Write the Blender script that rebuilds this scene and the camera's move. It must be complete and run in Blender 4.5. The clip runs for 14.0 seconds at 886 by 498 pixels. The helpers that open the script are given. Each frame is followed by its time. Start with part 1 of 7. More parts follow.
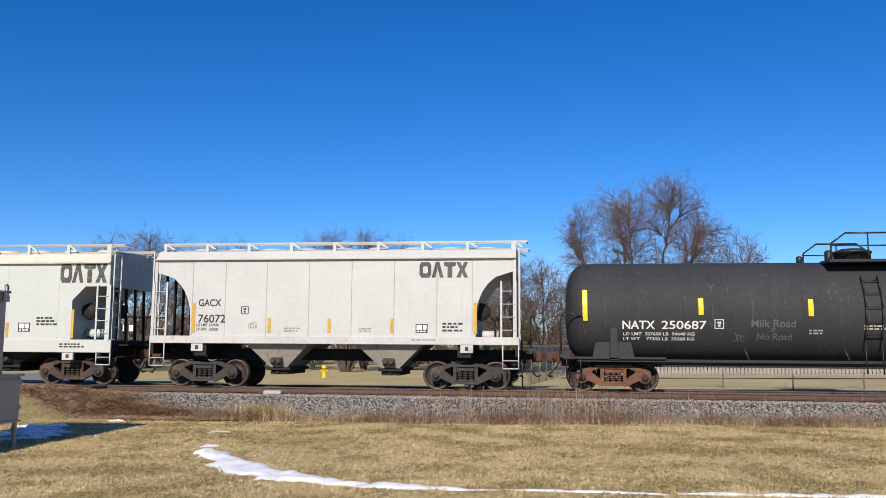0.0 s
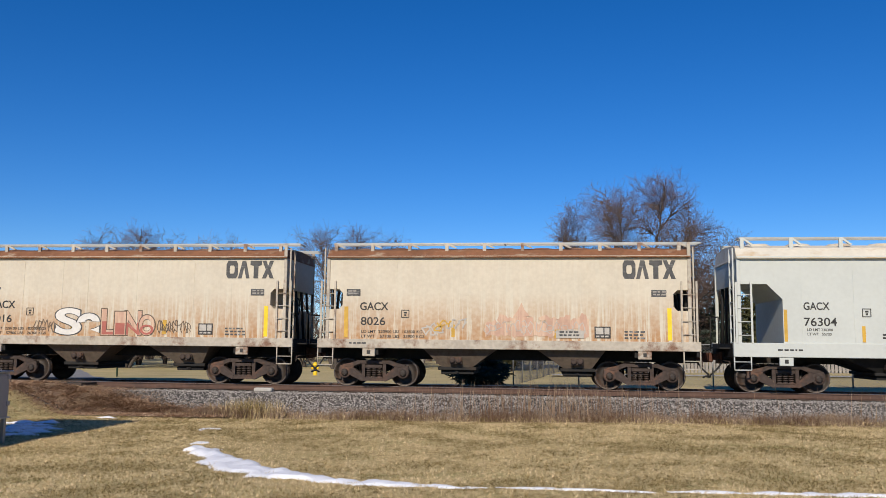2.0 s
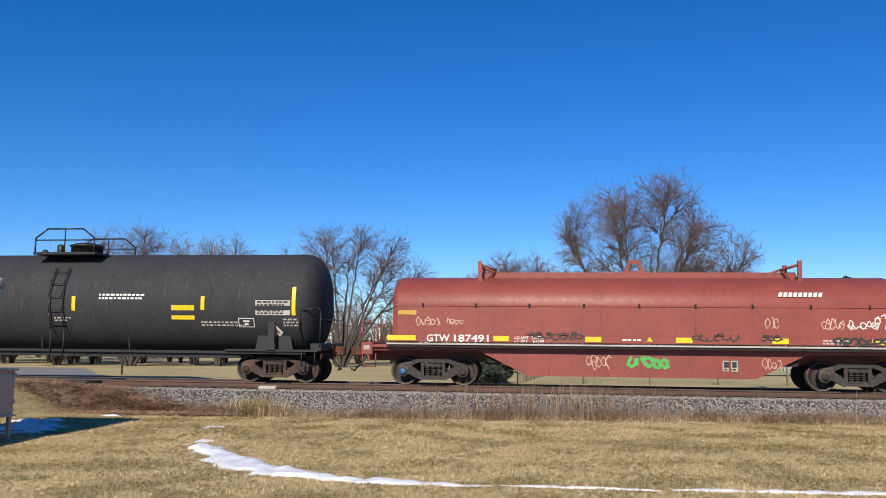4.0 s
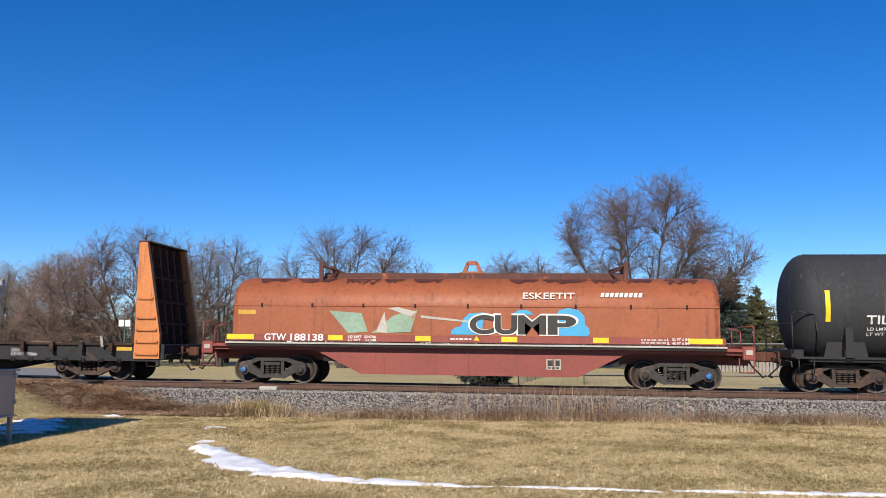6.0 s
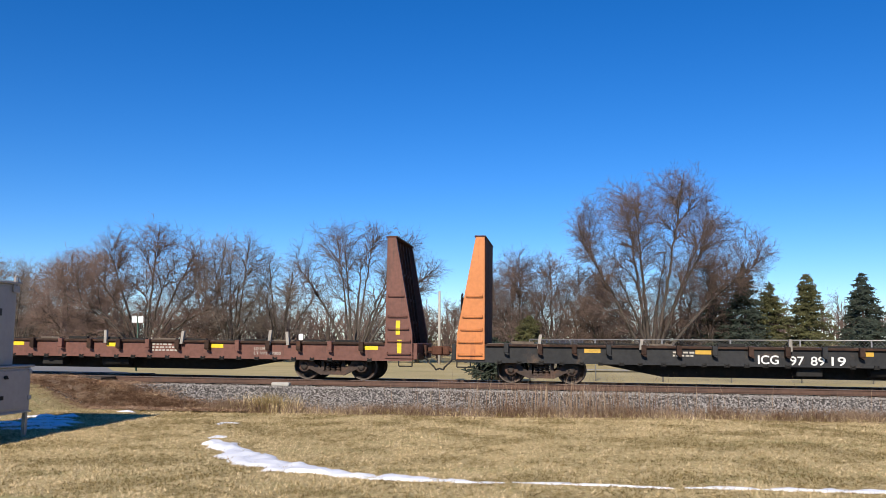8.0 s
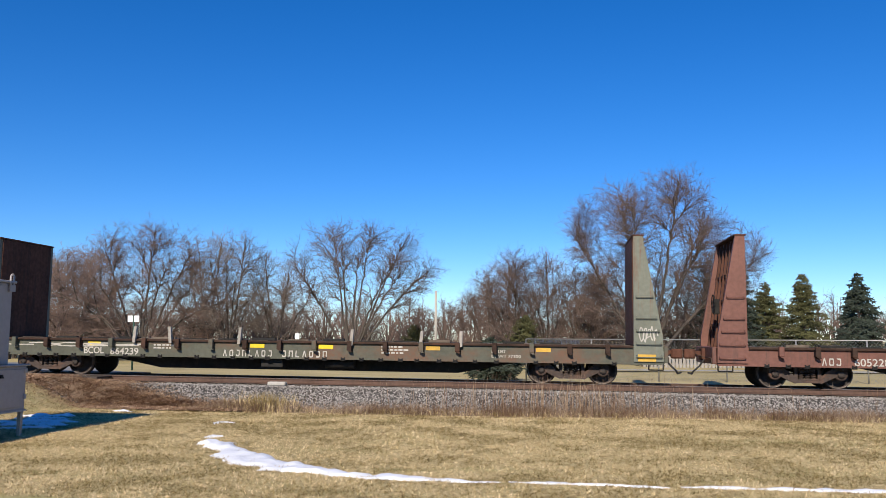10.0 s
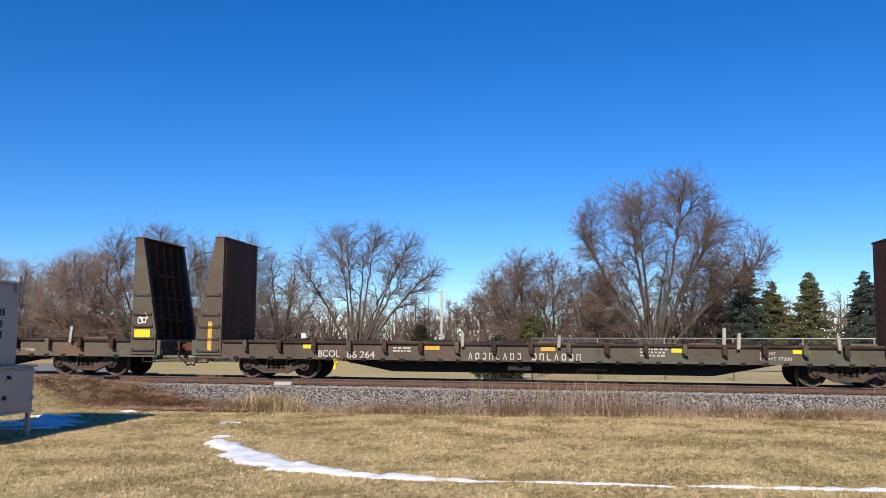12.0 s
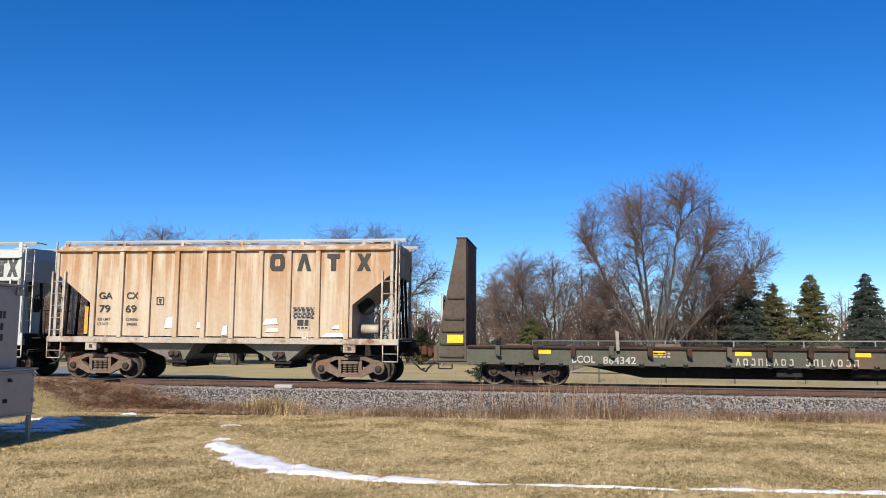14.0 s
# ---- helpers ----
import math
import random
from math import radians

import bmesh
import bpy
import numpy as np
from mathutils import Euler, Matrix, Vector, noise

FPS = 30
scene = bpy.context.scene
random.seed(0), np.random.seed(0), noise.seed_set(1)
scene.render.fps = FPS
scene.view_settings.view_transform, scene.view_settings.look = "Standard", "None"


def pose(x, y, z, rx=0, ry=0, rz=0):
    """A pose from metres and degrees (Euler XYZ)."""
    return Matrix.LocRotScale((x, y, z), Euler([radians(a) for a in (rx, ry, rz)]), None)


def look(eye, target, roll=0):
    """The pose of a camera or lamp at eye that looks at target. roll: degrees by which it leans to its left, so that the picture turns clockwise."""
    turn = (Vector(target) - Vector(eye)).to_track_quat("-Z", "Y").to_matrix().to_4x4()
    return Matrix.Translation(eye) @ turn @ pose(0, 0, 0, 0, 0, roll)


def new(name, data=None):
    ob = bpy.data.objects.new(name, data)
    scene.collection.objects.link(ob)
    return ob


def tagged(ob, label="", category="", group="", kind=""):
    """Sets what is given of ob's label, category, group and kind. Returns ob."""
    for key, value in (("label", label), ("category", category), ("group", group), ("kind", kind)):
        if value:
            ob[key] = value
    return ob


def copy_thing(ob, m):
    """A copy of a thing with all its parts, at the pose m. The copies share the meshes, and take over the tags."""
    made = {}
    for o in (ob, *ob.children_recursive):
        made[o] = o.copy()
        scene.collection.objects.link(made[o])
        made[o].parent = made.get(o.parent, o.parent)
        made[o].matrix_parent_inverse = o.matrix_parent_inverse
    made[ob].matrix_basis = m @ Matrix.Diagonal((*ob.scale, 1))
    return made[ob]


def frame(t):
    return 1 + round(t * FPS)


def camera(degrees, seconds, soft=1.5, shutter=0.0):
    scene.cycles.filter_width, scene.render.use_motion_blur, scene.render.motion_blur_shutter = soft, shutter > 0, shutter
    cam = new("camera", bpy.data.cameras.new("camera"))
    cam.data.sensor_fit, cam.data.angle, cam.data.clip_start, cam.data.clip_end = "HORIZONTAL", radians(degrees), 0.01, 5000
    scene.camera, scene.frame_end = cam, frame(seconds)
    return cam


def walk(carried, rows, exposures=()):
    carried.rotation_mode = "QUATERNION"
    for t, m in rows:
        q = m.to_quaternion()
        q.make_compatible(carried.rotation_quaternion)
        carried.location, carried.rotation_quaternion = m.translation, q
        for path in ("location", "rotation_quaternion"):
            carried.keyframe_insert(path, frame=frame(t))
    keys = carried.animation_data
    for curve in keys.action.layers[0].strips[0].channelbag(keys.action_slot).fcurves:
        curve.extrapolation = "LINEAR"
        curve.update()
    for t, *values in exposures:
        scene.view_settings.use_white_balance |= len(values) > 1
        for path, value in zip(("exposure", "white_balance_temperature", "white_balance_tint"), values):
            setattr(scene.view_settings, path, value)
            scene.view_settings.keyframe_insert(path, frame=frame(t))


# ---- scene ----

# the eye stands still on the lawn; only the aim drifts
EYE = (0.0, -26.1, 1.18)
AIM = [
    (0.0, 7.36, 6.65, -0.07), (0.5, 7.16, 6.52, 0.10), (1.0, 7.06, 6.52, 0.11), (1.5, 6.91, 6.51, 0.16),
    (2.0, 6.79, 6.50, 0.15), (2.5, 6.73, 6.44, 0.21), (3.0, 6.86, 6.46, 0.10), (3.5, 7.00, 6.37, 0.09),
    (6.0, 7.14, 6.42, 0.19), (6.5, 7.14, 6.28, 0.27), (7.0, 7.49, 6.33, 0.25), (7.5, 7.80, 6.27, 0.25),
    (8.0, 7.92, 6.16, 0.21), (10.5, 7.65, 6.13, 0.28), (11.0, 7.82, 6.12, 0.34), (11.5, 7.89, 6.06, 0.22),
    (12.0, 8.06, 6.10, 0.08), (12.5, 8.31, 6.10, 0.08), (13.0, 8.17, 6.15, 0.06), (13.5, 8.23, 6.26, 0.01),
    (14.0, 8.11, 6.28, 0.07),
]
cam = camera(55.82, 14.0, soft=0.5)
walk(cam, [(t, pose(*EYE, 90 + pitch, 0, yaw) @ pose(0, 0, 0, 0, 0, roll)) for t, yaw, pitch, roll in AIM],
     exposures=[(0.0, 0.10), (0.5, -0.08), (1.0, -0.15), (2.5, -0.15), (3.0, -0.08), (3.5, 0.0), (6.0, 0.14), (14.0, 0.20)])

# ---- light ----
SUN_ELEVATION, SUN_SIDE = 31.0, 6.5
world = bpy.data.worlds.new("sky")
scene.world = world
world.use_nodes = True
wn = world.node_tree
sky = wn.nodes.new("ShaderNodeTexSky")
sky.sky_type = "NISHITA"
sky.sun_disc = False
sky.sun_elevation, sky.sun_rotation = radians(SUN_ELEVATION), radians(180 + SUN_SIDE)
sky.air_density, sky.dust_density, sky.ozone_density = 0.8, 0.0, 6.0
wn.nodes["Background"].inputs["Strength"].default_value = 0.121
deep = wn.nodes.new("ShaderNodeHueSaturation")
deep.inputs["Hue"].default_value, deep.inputs["Saturation"].default_value, deep.inputs["Value"].default_value = 0.508, 1.25, 1.0
wn.links.new(sky.outputs["Color"], deep.inputs["Color"])
wn.links.new(deep.outputs["Color"], wn.nodes["Background"].inputs["Color"])
sun_data = bpy.data.lights.new("sun", "SUN")
sun_data.energy, sun_data.angle, sun_data.color = 5.2, radians(0.5), (1.0, 0.89, 0.74)
sun = new("sun", sun_data)
sun.matrix_world = look((-math.sin(radians(SUN_SIDE)) * 60, -60, 60 * math.tan(radians(SUN_ELEVATION))), (0, 0, 0))


# ---- materials ----
def material(name, base, rough=0.6, metal=0.0, vary=0.25, grain=9.0, patch=1.1, stain=None, amount=0.0, streak=(1, 1, 1), bump=0.15, second=None, spec=0.4, band=None, speckle=1.0):
    """Two scales of colour change, an optional stain in patches or streaks, and a fine relief."""
    m = bpy.data.materials.new(name)
    m.use_nodes = True
    nt = m.node_tree
    n, l = nt.nodes, nt.links
    bsdf = n["Principled BSDF"]
    co = n.new("ShaderNodeTexCoord")
    fine, broad = n.new("ShaderNodeTexNoise"), n.new("ShaderNodeTexNoise")
    fine.inputs["Scale"].default_value, fine.inputs["Detail"].default_value = grain, 5
    broad.inputs["Scale"].default_value, broad.inputs["Detail"].default_value = patch, 4
    l.new(co.outputs["Object"], fine.inputs["Vector"])
    l.new(co.outputs["Object"], broad.inputs["Vector"])
    mix = n.new("ShaderNodeMix")
    mix.data_type = "RGBA"
    other = second or tuple(c * (1 - vary) for c in base)
    mix.inputs["A"].default_value, mix.inputs["B"].default_value = (*base, 1), (*other, 1)
    add = n.new("ShaderNodeMath")
    add.operation = "ADD"
    l.new(fine.outputs["Fac"], add.inputs[0])
    l.new(broad.outputs["Fac"], add.inputs[1])
    span = n.new("ShaderNodeMapRange")
    span.inputs["From Min"].default_value, span.inputs["From Max"].default_value = 0.72, 1.28
    l.new(add.outputs[0], span.inputs["Value"])
    l.new(span.outputs[0], mix.inputs["Factor"])
    colour = mix.outputs["Result"]
    if stain:
        mp = n.new("ShaderNodeMapping")
        mp.inputs["Scale"].default_value = streak
        l.new(co.outputs["Object"], mp.inputs["Vector"])
        st = n.new("ShaderNodeTexNoise")
        st.inputs["Scale"].default_value, st.inputs["Detail"].default_value, st.inputs["Roughness"].default_value = 1.6, 7, 0.65
        l.new(mp.outputs[0], st.inputs["Vector"])
        rng = n.new("ShaderNodeMapRange")
        rng.inputs["From Min"].default_value, rng.inputs["From Max"].default_value = 0.72 - amount * 0.4, 0.86 - amount * 0.4
        l.new(st.outputs["Fac"], rng.inputs["Value"])
        mul, dots = n.new("ShaderNodeMath"), n.new("ShaderNodeMapRange")
        mul.operation = "MULTIPLY"
        dots.inputs["To Min"].default_value, dots.inputs["To Max"].default_value = 0.5 - 0.5 * speckle, 0.5 + 0.5 * speckle
        l.new(fine.outputs["Fac"], dots.inputs["Value"])
        l.new(rng.outputs[0], mul.inputs[0])
        l.new(dots.outputs[0], mul.inputs[1])
        dbl = n.new("ShaderNodeMath")
        dbl.operation, dbl.use_clamp = "MULTIPLY", True
        dbl.inputs[1].default_value = 1.7
        l.new(mul.outputs[0], dbl.inputs[0])
        mx = n.new("ShaderNodeMix")
        mx.data_type = "RGBA"
        factor = dbl.outputs[0]
        if band:
            sep, rise, wt = n.new("ShaderNodeSeparateXYZ"), n.new("ShaderNodeMapRange"), n.new("ShaderNodeMath")
            wt.operation = "MULTIPLY"
            l.new(co.outputs["Object"], sep.inputs[0])
            for key, value in zip(("From Min", "From Max", "To Min", "To Max"), band):
                rise.inputs[key].default_value = value
            l.new(sep.outputs["Z"], rise.inputs["Value"])
            l.new(rise.outputs[0], wt.inputs[0])
            l.new(factor, wt.inputs[1])
            factor = wt.outputs[0]
        l.new(factor, mx.inputs["Factor"])
        l.new(colour, mx.inputs["A"])
        mx.inputs["B"].default_value = (*stain, 1)
        colour = mx.outputs["Result"]
    l.new(colour, bsdf.inputs["Base Color"])
    bsdf.inputs["Metallic"].default_value = metal
    bsdf.inputs["Specular IOR Level"].default_value = spec
    rr = n.new("ShaderNodeMapRange")
    rr.inputs["To Min"].default_value, rr.inputs["To Max"].default_value = max(0.05, rough - 0.12), min(1, rough + 0.12)
    l.new(fine.outputs["Fac"], rr.inputs["Value"])
    l.new(rr.outputs[0], bsdf.inputs["Roughness"])
    if bump:
        b = n.new("ShaderNodeBump")
        b.inputs["Strength"].default_value, b.inputs["Distance"].default_value = bump, 0.02
        l.new(fine.outputs["Fac"], b.inputs["Height"])
        l.new(b.outputs[0], bsdf.inputs["Normal"])
    return m


DOWN = (3.2, 3.2, 0.22)
RUST, DIRT = (0.16, 0.07, 0.035), (0.20, 0.17, 0.13)
M = dict(
    grey_white=material("grey_white_paint", (0.50, 0.505, 0.49), 0.5, vary=0.10, stain=(0.42, 0.40, 0.35), amount=0.30, streak=DOWN, bump=0.05),
    pale_green_white=material("pale_paint", (0.50, 0.525, 0.495), 0.5, vary=0.08, stain=(0.45, 0.43, 0.38), amount=0.22, streak=DOWN, bump=0.05),
    cream=material("weathered_cream_paint", (0.58, 0.53, 0.425), 0.65, vary=0.12, stain=(0.37, 0.18, 0.06), amount=0.84, streak=(6, 6, 0.30), bump=0.05, band=(1.30, 2.7, 1.0, 0.07), speckle=0.6),
    tan=material("rust_washed_paint", (0.54, 0.46, 0.345), 0.65, vary=0.12, stain=(0.36, 0.185, 0.075), amount=0.80, streak=(1.7, 1.7, 0.13), bump=0.05, band=(1.9, 3.6, 0.42, 1.0), speckle=0.2),
    cream_roof=material("rusty_roof_paint", (0.24, 0.105, 0.050), 0.75, vary=0.35, stain=(0.46, 0.39, 0.29), amount=0.42, streak=(0.7, 2, 2), bump=0.1),
    dusty_roof=material("dusty_roof_paint", (0.60, 0.56, 0.47), 0.6, vary=0.12, stain=(0.45, 0.33, 0.20), amount=0.5, streak=(0.5, 2, 2), bump=0.05),
    white_steel=material("white_steel", (0.52, 0.52, 0.50), 0.5, vary=0.2, stain=RUST, amount=0.25, bump=0.05),
    cream_steel=material("cream_steel", (0.48, 0.43, 0.35), 0.6, vary=0.3, stain=RUST, amount=0.5, bump=0.05),
    # grime, with the base taken near black to paint in underbody shade
    underside=material("grimy_shade_dark_underframe", (0.016, 0.015, 0.014), 0.8, vary=0.4, stain=(0.035, 0.025, 0.018), amount=0.4),
    # dirty brown, chosen dark so the recessed bays carry shade in their colour
    bay_brown=material("grimy_shade_brown_bay", (0.150, 0.115, 0.085), 0.8, vary=0.35, stain=(0.09, 0.06, 0.045), amount=0.5, streak=DOWN),
    hopper_grey=material("dusty_hopper_steel", (0.36, 0.34, 0.29), 0.7, vary=0.25, stain=(0.16, 0.12, 0.09), amount=0.4, streak=DOWN),
    truck=material("dusty_cast_iron", (0.064, 0.045, 0.037), 0.8, vary=0.4, stain=(0.13, 0.068, 0.044), amount=0.5, bump=0.3),
    truck_grey=material("dusty_grey_iron", (0.052, 0.046, 0.043), 0.8, vary=0.35, stain=(0.12, 0.09, 0.07), amount=0.4, bump=0.3),
    truck_tan=material("dusty_tan_iron", (0.20, 0.15, 0.115), 0.85, vary=0.4, stain=(0.20, 0.09, 0.05), amount=0.5, bump=0.3),
    seam_grey=material("dusty_weld_seam", (0.38, 0.38, 0.37), 0.6, vary=0.25, bump=0),
    truck_rust=material("rusty_cast_iron", (0.19, 0.085, 0.05), 0.85, vary=0.4, stain=(0.10, 0.06, 0.045), amount=0.5, bump=0.3),
    wheel=material("grimy_wheel_steel", (0.046, 0.036, 0.031), 0.65, metal=0.2, vary=0.4, stain=(0.10, 0.055, 0.035), amount=0.5),
    tread=material("polished_tread", (0.14, 0.115, 0.10), 0.5, metal=0.5, vary=0.3),
    black_tank=material("dull_black_paint", (0.042, 0.043, 0.047), 0.72, vary=0.25, stain=(0.10, 0.10, 0.10), amount=0.30, streak=(5, 5, 0.35), bump=0.06, spec=0.2),
    black=material("black_paint", (0.022, 0.022, 0.023), 0.5, vary=0.3),
    maroon=material("maroon_oxide_paint", (0.262, 0.062, 0.047), 0.5, vary=0.22, stain=(0.10, 0.032, 0.025), amount=0.3, streak=DOWN, bump=0.05),
    orange_brown=material("faded_oxide_paint", (0.33, 0.098, 0.040), 0.55, vary=0.22, stain=(0.13, 0.045, 0.028), amount=0.40, streak=DOWN, bump=0.06),
    oxide_dark=material("flaked_dark_oxide", (0.10, 0.035, 0.025), 0.7, vary=0.3, stain=(0.36, 0.11, 0.05), amount=0.35, streak=(1.5, 1, 1)),
    orange=material("orange_paint", (0.56, 0.20, 0.06), 0.55, vary=0.2, stain=(0.30, 0.10, 0.04), amount=0.4, streak=DOWN, bump=0.06),
    brown_bulk=material("rusted_brown_steel", (0.120, 0.055, 0.038), 0.75, vary=0.45, stain=(0.050, 0.030, 0.024), amount=0.5, streak=DOWN, spec=0.12),
    lip=material("dark_rusty_lip", (0.060, 0.036, 0.027), 0.8, vary=0.5, stain=(0.10, 0.048, 0.030), amount=0.4, spec=0.15),
    flat_black=material("faded_dark_paint", (0.033, 0.034, 0.036), 0.65, vary=0.35, stain=(0.10, 0.07, 0.05), amount=0.35, spec=0.2),
    flat_red=material("faded_brown_paint", (0.165, 0.070, 0.052), 0.65, vary=0.3, stain=(0.085, 0.045, 0.036), amount=0.4, streak=DOWN),
    olive=material("faded_olive_paint", (0.085, 0.088, 0.064), 0.65, vary=0.3, stain=(0.125, 0.066, 0.040), amount=0.56, streak=(0.22, 0.6, 0.4)),
    grey_green=material("faded_grey_green_paint", (0.155, 0.165, 0.130), 0.65, vary=0.25, stain=(0.15, 0.085, 0.055), amount=0.4, streak=DOWN),
    brown_green=material("brown_green_paint", (0.085, 0.060, 0.042), 0.65, vary=0.4, stain=(0.075, 0.082, 0.058), amount=0.56, streak=(0.22, 0.6, 0.4)),
    wood=material("weathered_deck_boards", (0.16, 0.125, 0.095), 0.85, vary=0.4, stain=(0.07, 0.05, 0.04), amount=0.5),
    stake=material("grey_weathered_stake", (0.36, 0.33, 0.29), 0.85, vary=0.4),
    yellow=material("reflective_yellow_tape", (0.80, 0.58, 0.02), 0.45, vary=0.2, stain=(0.45, 0.33, 0.06), amount=0.2, bump=0),
    yellow_dull=material("dirty_yellow_tape", (0.60, 0.36, 0.05), 0.55, vary=0.25, stain=(0.30, 0.19, 0.05), amount=0.4, bump=0),
    ink=material("black_stencil", (0.035, 0.034, 0.032), 0.6, vary=0.2, bump=0),
    ink_grey=material("worn_dark_stencil", (0.085, 0.085, 0.085), 0.6, vary=0.5, stain=(0.35, 0.34, 0.32), amount=0.35, streak=(1, 1, 4), bump=0),
    ink_faint=material("faint_stencil", (0.30, 0.28, 0.25), 0.6, vary=0.2, bump=0),
    chalk=material("white_stencil", (0.72, 0.72, 0.70), 0.6, vary=0.15, bump=0),
    chalk_faint=material("rubbed_chalk", (0.125, 0.125, 0.125), 0.7, vary=0.4, bump=0),
    chalk_dull=material("faded_white_stencil", (0.48, 0.45, 0.40), 0.6, vary=0.3, bump=0),
    pink=material("faded_pink_patch", (0.52, 0.33, 0.24), 0.6, vary=0.2, stain=(0.6, 0.45, 0.32), amount=0.6, streak=DOWN, bump=0),
    spray_red=material("red_spray", (0.40, 0.125, 0.095), 0.5, vary=0.2, stain=(0.45, 0.28, 0.2), amount=0.4, bump=0),
    spray_white=material("white_spray", (0.70, 0.68, 0.63), 0.5, vary=0.15, bump=0),
    spray_blue=material("blue_spray", (0.06, 0.36, 0.62), 0.5, vary=0.15, bump=0),
    spray_green=material("green_spray", (0.10, 0.45, 0.10), 0.5, vary=0.3, bump=0),
    spray_teal=material("faded_teal_spray", (0.26, 0.38, 0.28), 0.6, vary=0.25, stain=(0.40, 0.125, 0.05), amount=0.4, bump=0),
    air_hose=material("rubber_hose", (0.03, 0.03, 0.03), 0.7),
    hub_blue=material("blue_bearing_paint", (0.04, 0.16, 0.36), 0.5),
    grass=None, rail=material("rusted_rail_steel", (0.13, 0.075, 0.055), 0.7, metal=0.2, vary=0.35, stain=(0.08, 0.05, 0.04), amount=0.5),
    rail_head=material("polished_rail_head", (0.42, 0.38, 0.36), 0.35, metal=0.9, vary=0.2),
    tie=material("creosoted_tie", (0.075, 0.058, 0.047), 0.9, vary=0.5, bump=0.4),
    asphalt=material("worn_asphalt", (0.27, 0.265, 0.255), 0.9, vary=0.25, grain=40, stain=(0.10, 0.10, 0.10), amount=0.3),
    concrete=material("pale_concrete", (0.46, 0.44, 0.40), 0.85, vary=0.2, grain=20),
    cabinet=material("galvanised_cabinet_paint", (0.36, 0.325, 0.305), 0.5, metal=0.0, vary=0.10, stain=(0.36, 0.34, 0.335), amount=0.3, bump=0.03),
    snow=material("old_snow", (0.84, 0.86, 0.90), 0.6, vary=0.08, grain=14, bump=0.6),
    bark=material("grey_brown_bark", (0.085, 0.070, 0.058), 0.9, vary=0.35, bump=0.4),
    twig=material("brown_twigs", (0.172, 0.121, 0.099), 0.9, vary=0.35, bump=0),
    twig_red=material("red_brown_twigs", (0.218, 0.150, 0.122), 0.9, vary=0.35, bump=0),
    twig_grey=material("grey_twigs", (0.215, 0.175, 0.148), 0.9, vary=0.3, bump=0),
    spruce=material("blue_green_needles", (0.060, 0.080, 0.058), 0.8, vary=0.5, grain=5, bump=0),
    pine=material("olive_green_needles", (0.125, 0.125, 0.048), 0.8, vary=0.5, grain=5, bump=0),
    straw=material("dry_straw", (0.42, 0.31, 0.18), 0.9, vary=0.35, grain=2.0, bump=0),
    weed=material("dead_weed_stalks", (0.22, 0.135, 0.085), 0.9, vary=0.4, grain=2.0, bump=0),
    galv_roof=material("weathered_zinc_grating", (0.40, 0.41, 0.40), 0.55, metal=0.3, vary=0.25, bump=0.05),
    galv=material("galvanised_wire", (0.34, 0.34, 0.33), 0.5, metal=0.5, vary=0.2),
    sign_white=material("white_sheet_sign", (0.75, 0.75, 0.73), 0.5, vary=0.05, bump=0),
    sign_green=material("dark_green_post", (0.03, 0.075, 0.05), 0.5, vary=0.2, bump=0),
    pole=material("pale_weathered_pole", (0.46, 0.43, 0.38), 0.85, vary=0.2),
    hydrant=material("hydrant_yellow", (0.75, 0.50, 0.02), 0.45, vary=0.1),
)


def ground_material(name, one, two, three, grain):
    m = material(name, one, 0.95, vary=0.3, grain=grain, patch=0.22, second=two, stain=three, amount=0.45, streak=(0.25, 0.6, 0.6), bump=0.9, spec=0.1)
    return m


M["grass"] = ground_material("dormant_lawn", (0.56, 0.455, 0.24), (0.37, 0.305, 0.15), (0.32, 0.30, 0.125), 13)
M["mulch"] = ground_material("brown_mulch", (0.40, 0.295, 0.20), (0.19, 0.138, 0.098), (0.15, 0.098, 0.066), 16)
# bed coloured very dark, painting the shade in gaps between the stones
M["gravel"] = ground_material("gap_dark_gravel_bed", (0.10, 0.094, 0.088), (0.05, 0.046, 0.042), (0.08, 0.06, 0.045), 30)


def stone_material():
    m = material("crushed_ballast", (0.36, 0.34, 0.325), 0.9, vary=0.4, grain=12, bump=0.3)
    n, l = m.node_tree.nodes, m.node_tree.links
    geo, ramp = n.new("ShaderNodeNewGeometry"), n.new("ShaderNodeValToRGB")
    ramp.color_ramp.elements[0].color, ramp.color_ramp.elements[1].color = (0.09, 0.082, 0.076, 1), (0.40, 0.375, 0.345, 1)
    e = ramp.color_ramp.elements.new(0.4)
    e.color = (0.22, 0.20, 0.185, 1)
    l.new(geo.outputs["Random Per Island"], ramp.inputs["Fac"])
    l.new(ramp.outputs["Color"], n["Principled BSDF"].inputs["Base Color"])
    return m


M["stone"] = stone_material()


